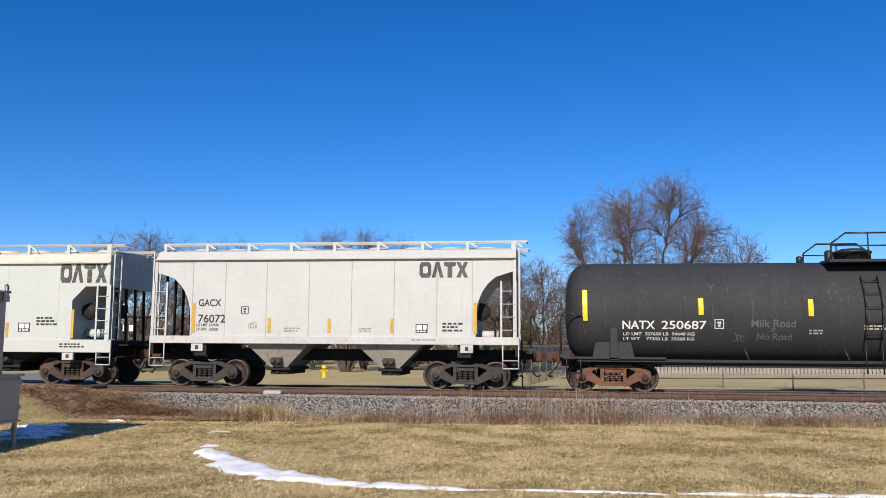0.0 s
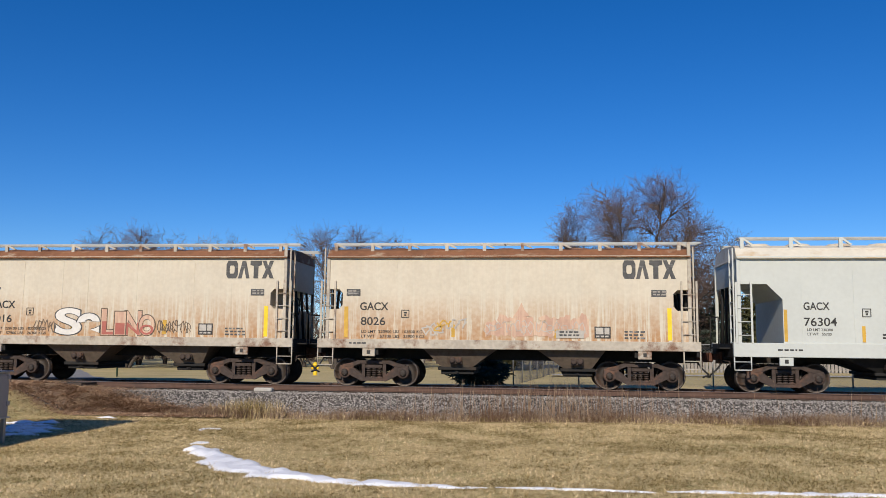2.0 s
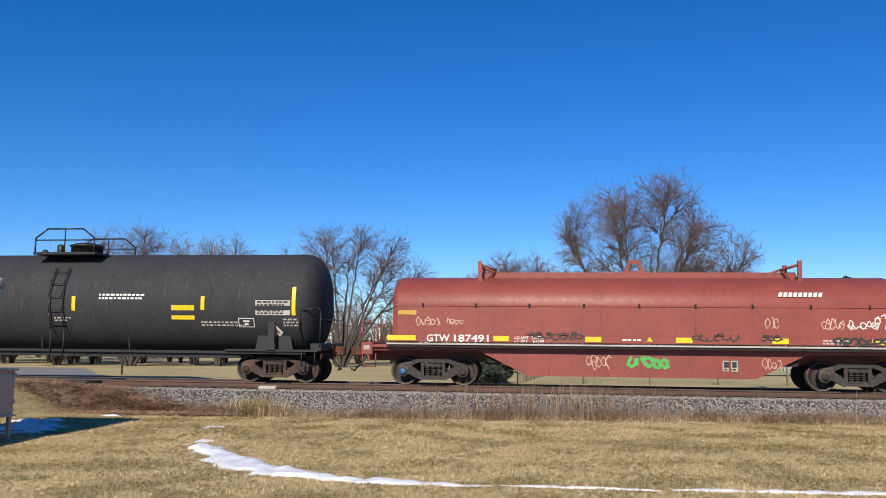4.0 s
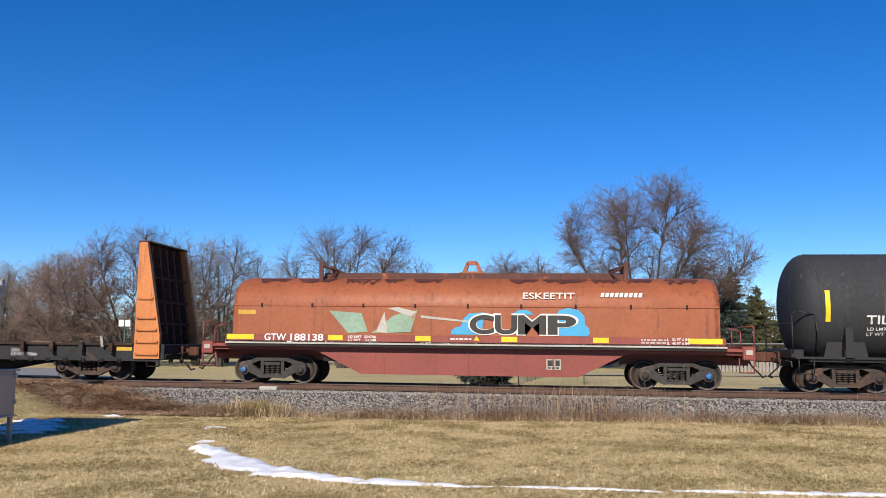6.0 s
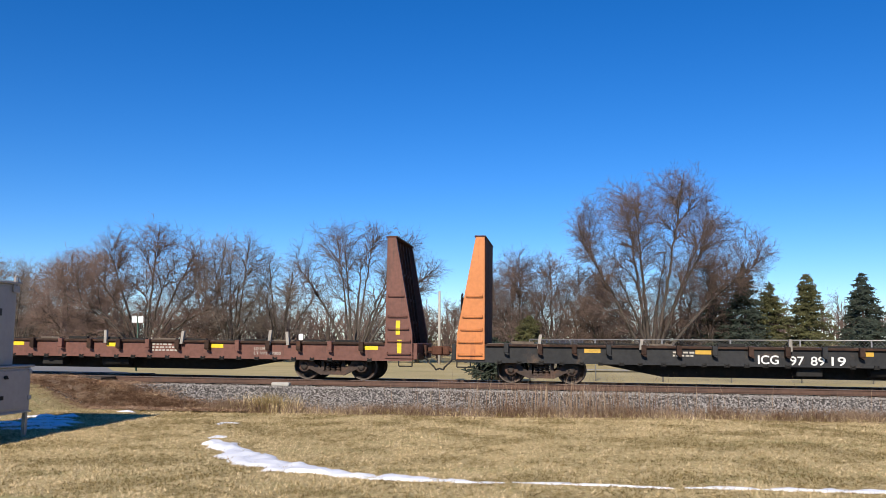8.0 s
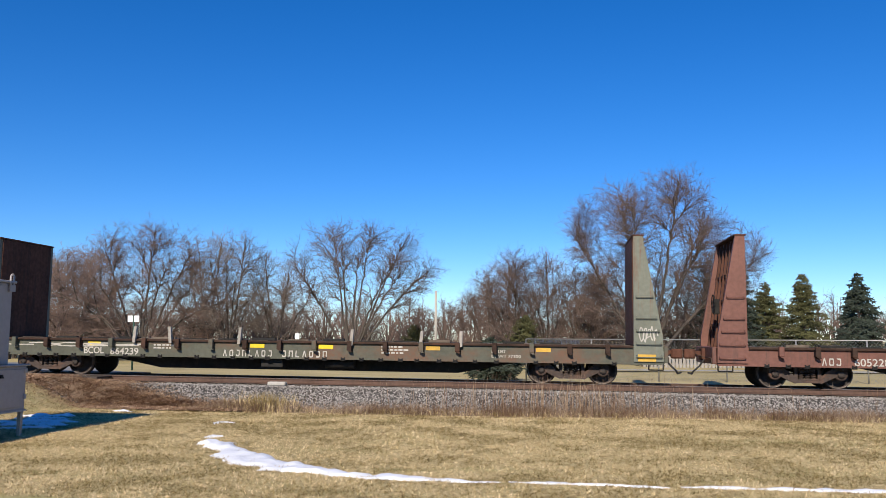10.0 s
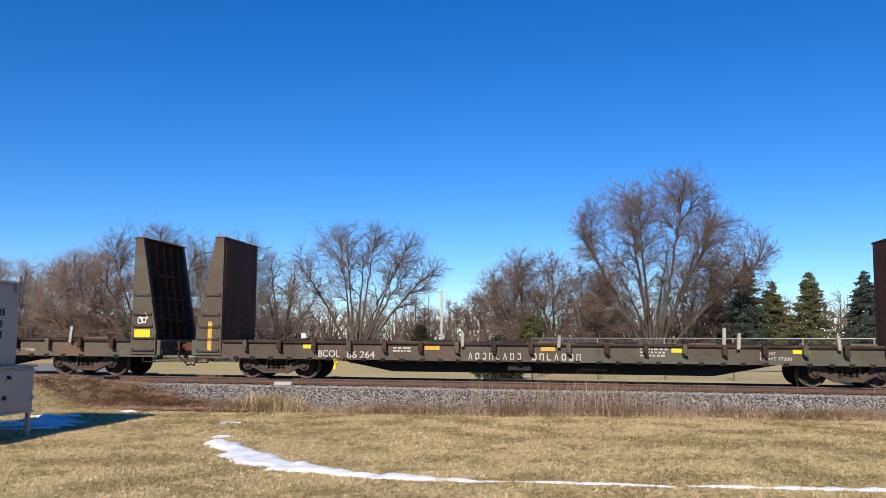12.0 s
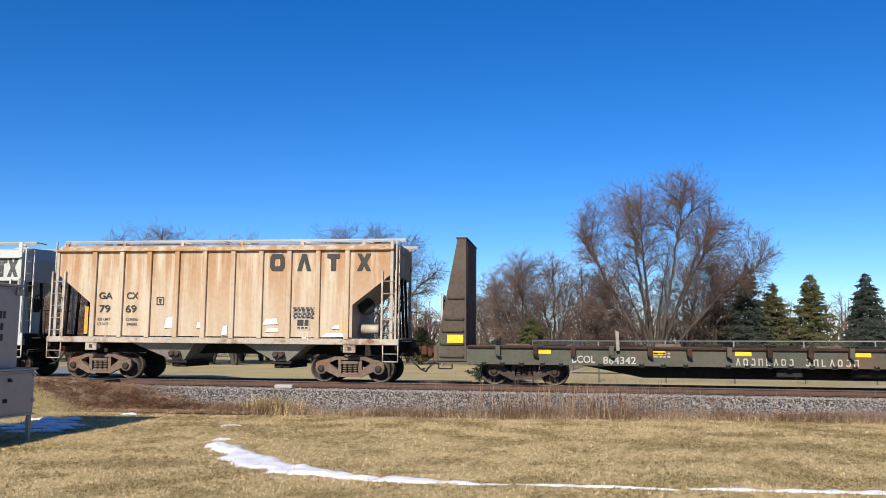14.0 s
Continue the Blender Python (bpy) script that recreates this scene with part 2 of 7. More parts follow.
def blade_material(name, stops, tint):
    m = material(name, stops[0], 0.9, grain=2.0, bump=0, spec=0.2)
    n, l = m.node_tree.nodes, m.node_tree.links
    geo, ramp = n.new("ShaderNodeNewGeometry"), n.new("ShaderNodeValToRGB")
    ramp.color_ramp.elements[0].color, ramp.color_ramp.elements[1].color = (*stops[0], 1), (*stops[-1], 1)
    for i, c in enumerate(stops[1:-1]):
        ramp.color_ramp.elements.new((i + 1) / (len(stops) - 1)).color = (*c, 1)
    l.new(geo.outputs["Random Per Island"], ramp.inputs["Fac"])
    # tufts a hand wide and broader worn patches
    co, tuft, worn = n.new("ShaderNodeTexCoord"), n.new("ShaderNodeTexNoise"), n.new("ShaderNodeTexNoise")
    tuft.inputs["Scale"].default_value, tuft.inputs["Detail"].default_value = 8.0, 5
    worn.inputs["Scale"].default_value, worn.inputs["Detail"].default_value = 0.9, 5
    total, span, mix = n.new("ShaderNodeMath"), n.new("ShaderNodeMapRange"), n.new("ShaderNodeMix")
    mix.data_type, mix.blend_type = "RGBA", "MULTIPLY"
    mix.inputs["B"].default_value = (*tint, 1)
    span.inputs["From Min"].default_value, span.inputs["From Max"].default_value = 0.96, 1.10
    for k, tex in enumerate((tuft, worn)):
        l.new(co.outputs["Object"], tex.inputs["Vector"])
        l.new(tex.outputs["Fac"], total.inputs[k])
    l.new(total.outputs[0], span.inputs["Value"])
    l.new(span.outputs[0], mix.inputs["Factor"])
    l.new(ramp.outputs["Color"], mix.inputs["A"])
    l.new(mix.outputs["Result"], n["Principled BSDF"].inputs["Base Color"])
    return m


M["straw"] = blade_material("dry_straw_blades", [(0.24, 0.185, 0.09), (0.84, 0.66, 0.40), (0.60, 0.46, 0.25), (0.36, 0.29, 0.125), (0.90, 0.73, 0.46)], (0.40, 0.375, 0.27))
M["litter"] = blade_material("bleached_dead_litter", [(0.16, 0.10, 0.068), (0.58, 0.41, 0.27), (0.27, 0.17, 0.11), (0.42, 0.27, 0.17), (0.70, 0.53, 0.36)], (0.58, 0.51, 0.47))
M["weed"] = blade_material("dead_weed_blades", [(0.12, 0.078, 0.055), (0.32, 0.235, 0.165), (0.20, 0.13, 0.09), (0.42, 0.325, 0.22)], (0.6, 0.52, 0.48))


# the line falls slightly towards +x where the train passes; the rails lie a little low
DROP, FALL = -0.10, 0.008


def grade(x):
    return -FALL * (max(-36.0, min(32.0, x)) + 3.5)


# ---- mesh tools ----
def box(bm, x0, x1, y0, y1, z0, z1, bevel=0.0):
    v = [bm.verts.new((x, y, z)) for x in (x0, x1) for y in (y0, y1) for z in (z0, z1)]
    faces = [bm.faces.new([v[i] for i in q]) for q in ((0, 1, 3, 2), (4, 6, 7, 5), (0, 4, 5, 1), (2, 3, 7, 6), (0, 2, 6, 4), (1, 5, 7, 3))]
    if bevel:
        edges = list({e for f in faces for e in f.edges})
        bmesh.ops.bevel(bm, geom=edges, offset=bevel, segments=1, affect="EDGES", profile=0.5)
    return bm


def prism(bm, pts, y0, y1):
    """A polygon in x and z, from y0 to y1."""
    a = [bm.verts.new((x, y0, z)) for x, z in pts]
    b = [bm.verts.new((x, y1, z)) for x, z in pts]
    bm.faces.new(a)
    bm.faces.new(b[::-1])
    for i in range(len(pts)):
        j = (i + 1) % len(pts)
        bm.faces.new((a[j], a[i], b[i], b[j]))
    return bm


def tube(bm, p, q, r, n=6, r2=None, smooth=True):
    p, q = Vector(p), Vector(q)
    w = (q - p).normalized()
    u = w.orthogonal().normalized()
    k = w.cross(u)
    r2 = r if r2 is None else r2
    rings = [[bm.verts.new(c + (u * math.cos(2 * math.pi * i / n) + k * math.sin(2 * math.pi * i / n)) * s) for i in range(n)] for c, s in ((p, r), (q, r2))]
    for i in range(n):
        f = bm.faces.new((rings[0][i], rings[0][(i + 1) % n], rings[1][(i + 1) % n], rings[1][i]))
        f.smooth = smooth and n > 4
    bm.faces.new(rings[0][::-1])
    bm.faces.new(rings[1])
    return bm


def pipe(bm, pts, r, n=6):
    for a, b in zip(pts, pts[1:]):
        tube(bm, a, b, r, n)
    return bm


def lathe(bm, profile, centre, axis="y", n=24):
    """Rings (along, radius) about an axis through centre."""
    rings = []
    for a, r in profile:
        ring = []
        for i in range(n):
            c, s = math.cos(2 * math.pi * i / n) * r, math.sin(2 * math.pi * i / n) * r
            off = {"y": (c, a, s), "x": (a, c, s), "z": (c, s, a)}[axis]
            ring.append(bm.verts.new(Vector(centre) + Vector(off)))
        rings.append(ring)
    for r0, r1 in zip(rings, rings[1:]):
        for i in range(n):
            f = bm.faces.new((r0[i], r0[(i + 1) % n], r1[(i + 1) % n], r1[i]))
            f.smooth = True
    bm.faces.new(rings[0][::-1])
    bm.faces.new(rings[-1])
    return bm


def finish(name, bm, mat):
    bmesh.ops.recalc_face_normals(bm, faces=bm.faces[:])
    me = bpy.data.meshes.new(name)
    bm.to_mesh(me)
    bm.free()
    me.materials.append(mat)
    return me


def part(name, bm, mat, parent, label=""):
    ob = new(name, bm if isinstance(bm, bpy.types.Mesh) else finish(name, bm, mat))
    ob.parent = parent
    return tagged(ob, label)


def thing(name, bm, mat, label, category, group="", kind=""):
    ob = new(name, finish(name, bm, mat) if bm is not None else None)
    return tagged(ob, label, category, group, kind)


def raw(name, verts, faces, mat, smooth=False):
    me = bpy.data.meshes.new(name)
    me.from_pydata(verts, [], faces)
    me.materials.append(mat)
    if smooth:
        me.shade_smooth()
    me.update()
    return me


def lettering(words, x, z, height, mat, parent, y, width=0.0, name="lettering", label="", bold=0.012):
    """Flat letters on a car's side that faces -y; x, z: the lower left corner."""
    cu = bpy.data.curves.new(name, "FONT")
    cu.body, cu.size, cu.offset = words, 1.0, bold
    tmp = bpy.data.objects.new(name, cu)
    me = bpy.data.meshes.new_from_object(tmp)
    bpy.data.objects.remove(tmp)
    co = np.array([v.co[:] for v in me.vertices])
    low, high = co.min(0), co.max(0)
    sz = height / (high[1] - low[1])
    sx = width / (high[0] - low[0]) if width else sz
    for v in me.vertices:
        v.co = (x + (v.co.x - low[0]) * sx, y, z + (v.co.y - low[1]) * sz)
    me.materials.append(mat)
    ob = new(name, me)
    ob.parent = parent
    return tagged(ob, label)


def patch(bm, x0, x1, z0, z1, y, t=0.004):
    return box(bm, x0, x1, y - t, y, z0, z1)


def bars(rows, x, z, pitch, mat, parent, y, name="stencil_bar"):
    """Small print that cannot be read: rows of short bars. rows: lists of (start, length)."""
    bm = bmesh.new()
    for k, row in enumerate(rows):
        for s, w in row:
            patch(bm, x + s, x + s + w, z - k * pitch - pitch * 0.55, z - k * pitch, y)
    return tagged(part(name, bm, mat, parent), kind="stuff")


def print_rows(rng, rows, width):
    out = []
    for k in range(rows):
        s, row = 0.0, []
        while s < width * rng.uniform(0.75, 1.0):
            w = rng.uniform(0.05, 0.14)
            row.append((s, w))
            s += w + rng.uniform(0.025, 0.05)
        out.append(row)
    return out


# ---- the train ----
SPEED, RADIUS = 15.243, 0.42
CARS, WHEELSETS = [], []
SHARED = {}


def wheel_mesh():
    bm = bmesh.new()
    for s in (-1, 1):
        lathe(bm, [(s * 0.655, 0.30), (s * 0.66, 0.445), (s * 0.69, 0.445), (s * 0.70, 0.42), (s * 0.80, 0.415), (s * 0.80, 0.355), (s * 0.755, 0.345), (s * 0.74, 0.16), (s * 0.82, 0.13), (s * 0.82, 0.08)], (0, 0, 0), "y", 28)
        lathe(bm, [(s * 0.82, 0.08), (s * 1.10, 0.08), (s * 1.10, 0.105), (s * 1.16, 0.105), (s * 1.165, 0.04)], (0, 0, 0), "y", 12)
        for k in range(3):
            a = 2 * math.pi * k / 3
            c = Vector((math.cos(a) * 0.07, s * 1.16, math.sin(a) * 0.07))
            tube(bm, c, c + Vector((0, s * 0.025, 0)), 0.02, 6)
    tube(bm, (0, -0.66, 0), (0, 0.66, 0), 0.085, 10)
    return finish("wheelset", bm, M["wheel"])


def tread_mesh(s):
    bm = bmesh.new()
    n = 28
    rings = [[bm.verts.new((math.cos(6.28319 * i / n) * r, s * y, math.sin(6.28319 * i / n) * r)) for i in range(n)] for y, r in ((0.702, 0.4215), (0.803, 0.4165), (0.803, 0.385), (0.79, 0.385))]
    for r0, r1 in zip(rings, rings[1:]):
        for i in range(n):
            bm.faces.new((r0[i], r0[(i + 1) % n], r1[(i + 1) % n], r1[i])).smooth = True
    return finish("tread", bm, M["tread"])


def side_frame_mesh(mat, s):
    bm = bmesh.new()
    y0, y1 = s * 0.95, s * 1.11
    prism(bm, [(-0.62, 0.60), (-0.42, 0.68), (0.42, 0.68), (0.62, 0.60), (0.62, 0.69), (0.45, 0.78), (-0.45, 0.78), (-0.62, 0.69)], y0, y1)
    prism(bm, [(-0.36, 0.17), (0.36, 0.17), (0.40, 0.27), (-0.40, 0.27)], y0, y1)
    for k in (-1, 1):
        prism(bm, [(k * 0.62, 0.69), (k * 1.03, 0.62), (k * 1.06, 0.56), (k * 1.05, 0.44), (k * 0.99, 0.40), (k * 0.99, 0.56), (k * 0.79, 0.56), (k * 0.78, 0.36), (k * 0.70, 0.36), (k * 0.62, 0.52)], y0, y1)
        prism(bm, [(k * 0.78, 0.36), (k * 0.72, 0.50), (k * 0.60, 0.55), (k * 0.29, 0.31), (k * 0.34, 0.15)], y0 + s * 0.004, y1 + s * 0.006)
        prism(bm, [(k * 0.27, 0.27), (k * 0.37, 0.27), (k * 0.37, 0.68), (k * 0.27, 0.68)], y0 + s * 0.02, y1 - s * 0.02)
        box(bm, k * 0.89 - 0.10, k * 0.89 + 0.10, s * 0.93, s * 1.09, 0.50, 0.575, 0.015)
        lathe(bm, [(s * 0.97, 0.185), (s * 1.10, 0.185), (s * 1.115, 0.165), (s * 1.118, 0.11)], (k * 0.89, 0, 0.43), "y", 16)
        prism(bm, [(k * 0.46, 0.79), (k * 0.72, 0.70), (k * 0.95, 0.655), (k * 0.98, 0.60), (k * 0.74, 0.58), (k * 0.40, 0.69)], y0 - s * 0.01, y1 + s * 0.012)
    return finish("side_frame", bm, mat)


def spring_mesh(mat, s):
    bm = bmesh.new()
    for k in (-1, 0, 1):
        for i in range(5):
            z = 0.285 + i * 0.055
            lathe(bm, [(z, 0.05), (z + 0.012, 0.075), (z + 0.028, 0.075), (z + 0.04, 0.05)], (k * 0.165, s * 1.03, 0), "z", 8)
    box(bm, -0.26, 0.26, min(s * 1.12, s * 0.95), max(s * 1.12, s * 0.95), 0.555, 0.65, 0.01)
    box(bm, -0.26, 0.26, min(s * 1.12, s * 0.95), max(s * 1.12, s * 0.95), 0.25, 0.29, 0.01)
    return finish("spring_nest", bm, mat)


def bolster_mesh(mat):
    bm = bmesh.new()
    box(bm, -0.23, 0.23, -1.0, 1.0, 0.45, 0.68, 0.03)
    lathe(bm, [(0.68, 0.28), (0.74, 0.28)], (0, 0, 0), "z", 14)
    box(bm, -0.70, -0.62, -0.85, 0.85, 0.35, 0.46)
    box(bm, 0.62, 0.70, -0.85, 0.85, 0.35, 0.46)
    return finish("truck_bolster", bm, mat)


def shared(key, make):
    if key not in SHARED:
        SHARED[key] = make()
    return SHARED[key]


def trucks(car, spacing, kind="truck", hub=None):
    """Two trucks, each with side frames and springs, and their turning wheelsets."""
    mat = M[kind]
    for x in (-spacing / 2, spacing / 2):
        bol = part("truck", shared("bolster" + kind, lambda: bolster_mesh(mat)), mat, car)
        bol.location = (x, 0, DROP)
        for s in (-1, 1):
            part("side_frame", shared("frame%d%s" % (s, kind), lambda: side_frame_mesh(mat, s)), mat, bol)
            part("spring_nest", shared("spring%d%s" % (s, kind), lambda: spring_mesh(mat, s)), mat, bol)
        for k in (-0.89, 0.89):
            ws = part("wheelset", shared("wheels", wheel_mesh), M["wheel"], car)
            ws.location = (x + k, 0, RADIUS + DROP)
            for s in (-1, 1):
                part("tread", shared("treads%d" % s, lambda: tread_mesh(s)), M["tread"], ws, "worn steel wheel tread")
            if hub and (k > 0) == (x > 0):
                bm = bmesh.new()
                lathe(bm, [(-1.166, 0.02), (-1.172, 0.095), (-1.178, 0.095), (-1.18, 0.02)], (0, 0, 0), "y", 12)
                part("bearing_cap", bm, M["hub_blue"], ws, "blue painted bearing cap")
            WHEELSETS.append((ws, x + k))


def couplers(car, reach, face, mat="brown_bulk"):
    """Draft gear, coupler, air hose and uncoupling rod at both ends. reach: where the knuckles meet; face: the end sill."""
    for s in (-1, 1):
        bm = bmesh.new()
        box(bm, min(s * (face - 0.5), s * (face + 0.15)), max(s * (face - 0.5), s * (face + 0.15)), -0.26, 0.26, 0.70, 1.05, 0.02)
        box(bm, min(s * face, s * (reach - 0.25)), max(s * face, s * (reach - 0.25)), -0.07, 0.07, 0.80, 0.97, 0.02)
        box(bm, min(s * (reach - 0.28), s * (reach + 0.06)), max(s * (reach - 0.28), s * (reach + 0.06)), -0.19 if s > 0 else -0.06, 0.06 if s > 0 else 0.19, 0.73, 1.02, 0.04)
        part("coupler", bm, M[mat], car, "rust-brown steel knuckle coupler")
        bm = bmesh.new()
        pts = [(s * (face + 0.1), -0.35, 0.72), (s * (face + 0.22), -0.36, 0.55), (s * (face + 0.42), -0.33, 0.36), (s * (reach - 0.12), -0.28, 0.29), (s * reach, -0.25, 0.33)]
        pipe(bm, pts, 0.028, 6)
        part("air_hose", bm, M["air_hose"], car, "hanging black rubber air hose")
        bm = bmesh.new()
        pipe(bm, [(s * (face + 0.06), -1.35, 0.62), (s * (face + 0.06), -1.3, 0.78), (s * (face + 0.1), -0.5, 0.80), (s * (face + 0.3), -0.1, 0.86)], 0.016, 5)
        part("uncoupling_rod", bm, M["truck"], car)


def ladder(car, x0, x1, y, z0, z1, step, mat, rail=0.028, name="ladder"):
    bm = bmesh.new()
    for x in (x0, x1):
        box(bm, x - rail, x + rail, y - 0.02, y + 0.02, z0, z1)
    z = z0 + step * 0.6
    while z < z1 - 0.05:
        tube(bm, (x0, y, z), (x1, y, z), 0.014, 5)
        z += step
    return part(name, bm, mat, car)


def end_ladder(car, x, y0, y1, z0, z1, step, mat):
    bm = bmesh.new()
    for y in (y0, y1):
        box(bm, x - 0.02, x + 0.02, y - 0.025, y + 0.025, z0, z1)
    z = z0 + step * 0.6
    while z < z1:
        tube(bm, (x, y0, z), (x, y1, z), 0.014, 5)
        z += step
    return part("end_ladder", bm, mat, car)


def brake_wheel(car, x, y, z, s):
    bm = bmesh.new()
    pts = [(x, y + math.cos(a) * 0.27, z + math.sin(a) * 0.27) for a in [i * math.pi / 8 for i in range(17)]]
    pipe(bm, pts, 0.018, 5)
    for k in range(4):
        a = k * math.pi / 2 + 0.4
        tube(bm, (x, y, z), (x, y + math.cos(a) * 0.27, z + math.sin(a) * 0.27), 0.014, 4)
    box(bm, min(x, x - s * 0.16), max(x, x - s * 0.16), y - 0.12, y + 0.12, z - 0.3, z + 0.14, 0.02)
    part("brake_wheel", bm, M["underside"], car, "dark steel hand-brake wheel and housing")


def shell(levels):
    """A car body from levels (z, half width, half length), bottom to top."""
    bm = bmesh.new()
    rings = []
    for z, w, xe in levels:
        rings.append([bm.verts.new(p) for p in ((-xe, -w, z), (xe, -w, z), (xe, w, z), (-xe, w, z))])
    for a, b in zip(rings, rings[1:]):
        for i in range(4):
            j = (i + 1) % 4
            bm.faces.new((a[i], a[j], b[j], b[i]))
    bm.faces.new(rings[0][::-1])
    bm.faces.new(rings[-1])
    return bm


OCT = [(0.0, 0.2), (0.15, 0.0), (0.85, 0.0), (1.0, 0.2), (1.0, 0.8), (0.85, 1.0), (0.15, 1.0), (0.0, 0.8)]


def emblem_block(car, k, x, z, w, h, y, mat):
    """One of an owner's four plain dark shapes: a ring, a peak, a wedge and an hourglass."""
    if k == 0:
        inn = [(0.5 + (u - 0.5) * 0.42, 0.5 + (v - 0.5) * 0.46) for u, v in OCT]
        shapes = [[OCT[i], OCT[(i + 1) % 8], inn[(i + 1) % 8], inn[i]] for i in range(8)]
    elif k == 1:
        shapes = [[(0, 0), (0.30, 0), (0.5, 0.62), (0.70, 0), (1, 0), (0.66, 1), (0.34, 1)]]
    elif k == 2:
        shapes = [[(0.30, 0), (0.70, 0), (0.70, 0.70), (1, 0.76), (1, 1), (0, 1), (0, 0.76), (0.30, 0.70)]]
    else:
        shapes = [[(0, 0), (0.34, 0), (0.5, 0.28), (0.66, 0), (1, 0), (0.70, 0.5), (1, 1), (0.66, 1), (0.5, 0.72), (0.34, 1), (0, 1), (0.30, 0.5)]]
    bm = bmesh.new()
    for s in shapes:
        prism(bm, [(x + u * w, z + v * h) for u, v in s], y - 0.004, y)
    bmesh.ops.remove_doubles(bm, verts=bm.verts[:], dist=0.0005)
    part("emblem_block", bm, mat, car, "dark painted emblem block")


def emblem(car, x, z, w, h, y, mat, gap=0.012):
    wid = (w - 3 * gap) / 4
    for k in range(4):
        emblem_block(car, k, x + k * (wid + gap), z, wid, h, y, mat)


def mark(car, count, x, z, w, h, y, mat, gap=0.30):
    """An owner's initials as small plain shapes in a row."""
    cell = w / (count - gap)
    bm = bmesh.new()
    wid = cell * (1 - gap)
    for k in range(count):
        x0 = x + k * cell
        inn = [(0.5 + (u - 0.5) * 0.52, 0.5 + (v - 0.5) * 0.62) for u, v in OCT]
        ring = [[OCT[i], OCT[(i + 1) % 8], inn[(i + 1) % 8], inn[i]] for i in range(8)]
        stroke = [(0, 0), (0.24, 0), (0.24, 1), (0, 1)]
        foot = [(0.24, 0), (0.9, 0), (0.9, 0.16), (0.24, 0.16)]
        wedge = [(0, 0), (0.22, 0), (0.5, 0.75), (0.78, 0), (1, 0), (0.62, 1), (0.38, 1)]
        arch = [(0.24, 1), (0.24, 0.84), (0.76, 0.84), (0.76, 0), (1, 0), (1, 1)]
        shapes = (ring, [stroke, foot], ring[:6], [wedge], [stroke, arch])[(k * 2 + count) % 5]
        for s in shapes:
            prism(bm, [(x0 + u * wid, z + v * h) for u, v in s], y - 0.004, y)
    return part("owner_mark", bm, mat, car, "initials painted as plain shapes")


def initials(words, car, x, z, w, h, y, mat):
    """The initials painted before a car's number."""
    return lettering(words, x, z, h, mat, car, y - 0.003, w, "car_initials", "", 0.018)


def squiggle(car, rng, x, z, w, h, y, mat, turns=5, r=0.02, name="spray_scrawl", label="sprayed scrawl"):
    """A sprayed or chalked tag: one uneven cell of crossing strokes after another, as flat ribbons."""
    bm = bmesh.new()
    cell, lift = w / turns, 0.0
    for k in range(turns):
        tall = h * rng.uniform(0.65, 1.0)
        base = z + (h - tall) * rng.uniform(0, 0.6)
        # a loop that never closes, thrown over with a stroke or two
        lead, way = rng.uniform(0, 6.28), rng.choice((-1, 1))
        pts = [Vector((x + cell * (k + 0.5 + math.cos(lead + way * i * 0.8) * rng.uniform(0.25, 0.75)), 0, base + tall * (0.5 + math.sin(lead + way * i * 0.8) * rng.uniform(0.25, 0.55)))) for i in range(rng.randint(5, 9))]
        pts.append(Vector((x + cell * (k + 1.1), 0, base + tall * rng.uniform(0, 1))))
        for a, b in zip(pts, pts[1:]):
            d = (b - a).normalized()
            n, lift = Vector((-d.z, 0, d.x)) * r, (lift + 0.0004) % 0.004
            a, b = a - d * r * 0.5, b + d * r * 0.5
            bm.faces.new([bm.verts.new((p.x, y - lift, p.z)) for p in (a - n, b - n, b + n, a + n)])
    return part(name, bm, mat, car, label)


LAYER = [0]


def blob(bm, pts, y, t=0.004):
    """A flat sprayed shape; each lies a hair above the one before."""
    LAYER[0] = (LAYER[0] + 1) % 9
    t += LAYER[0] * 0.0009
    prism(bm, pts, y - t, y)


def round_pts(cx, cz, w, h, n=14, wob=0.0, rng=None):
    return [(cx + math.cos(a) * w / 2 * (1 + (rng.uniform(-wob, wob) if rng else 0)), cz + math.sin(a) * h / 2 * (1 + (rng.uniform(-wob, wob) if rng else 0))) for a in [2 * math.pi * i / n for i in range(n)]]


def panel_box(car, x, z, w, h, y, mat_back, mat_in):
    """A data panel: a dark plate with pale fields."""
    bm = bmesh.new()
    patch(bm, x, x + w, z, z + h, y)
    p = part("data_plate", bm, mat_back, car)
    bm = bmesh.new()
    patch(bm, x + w * 0.08, x + w * 0.55, z + h * 0.35, z + h * 0.9, y - 0.004)
    patch(bm, x + w * 0.62, x + w * 0.92, z + h * 0.35, z + h * 0.9, y - 0.004)
    for k in range(3):
        patch(bm, x + w * (0.1 + 0.28 * k), x + w * (0.3 + 0.28 * k), z + h * 0.1, z + h * 0.24, y - 0.004)
    part("plate_field", bm, mat_in, p)


def tape(car, x, z, w, h, y, mat="yellow_dull", name="reflector_strip"):
    bm = bmesh.new()
    patch(bm, x, x + w, z, z + h, y)
    part(name, bm, M[mat], car, "yellow reflective strip")


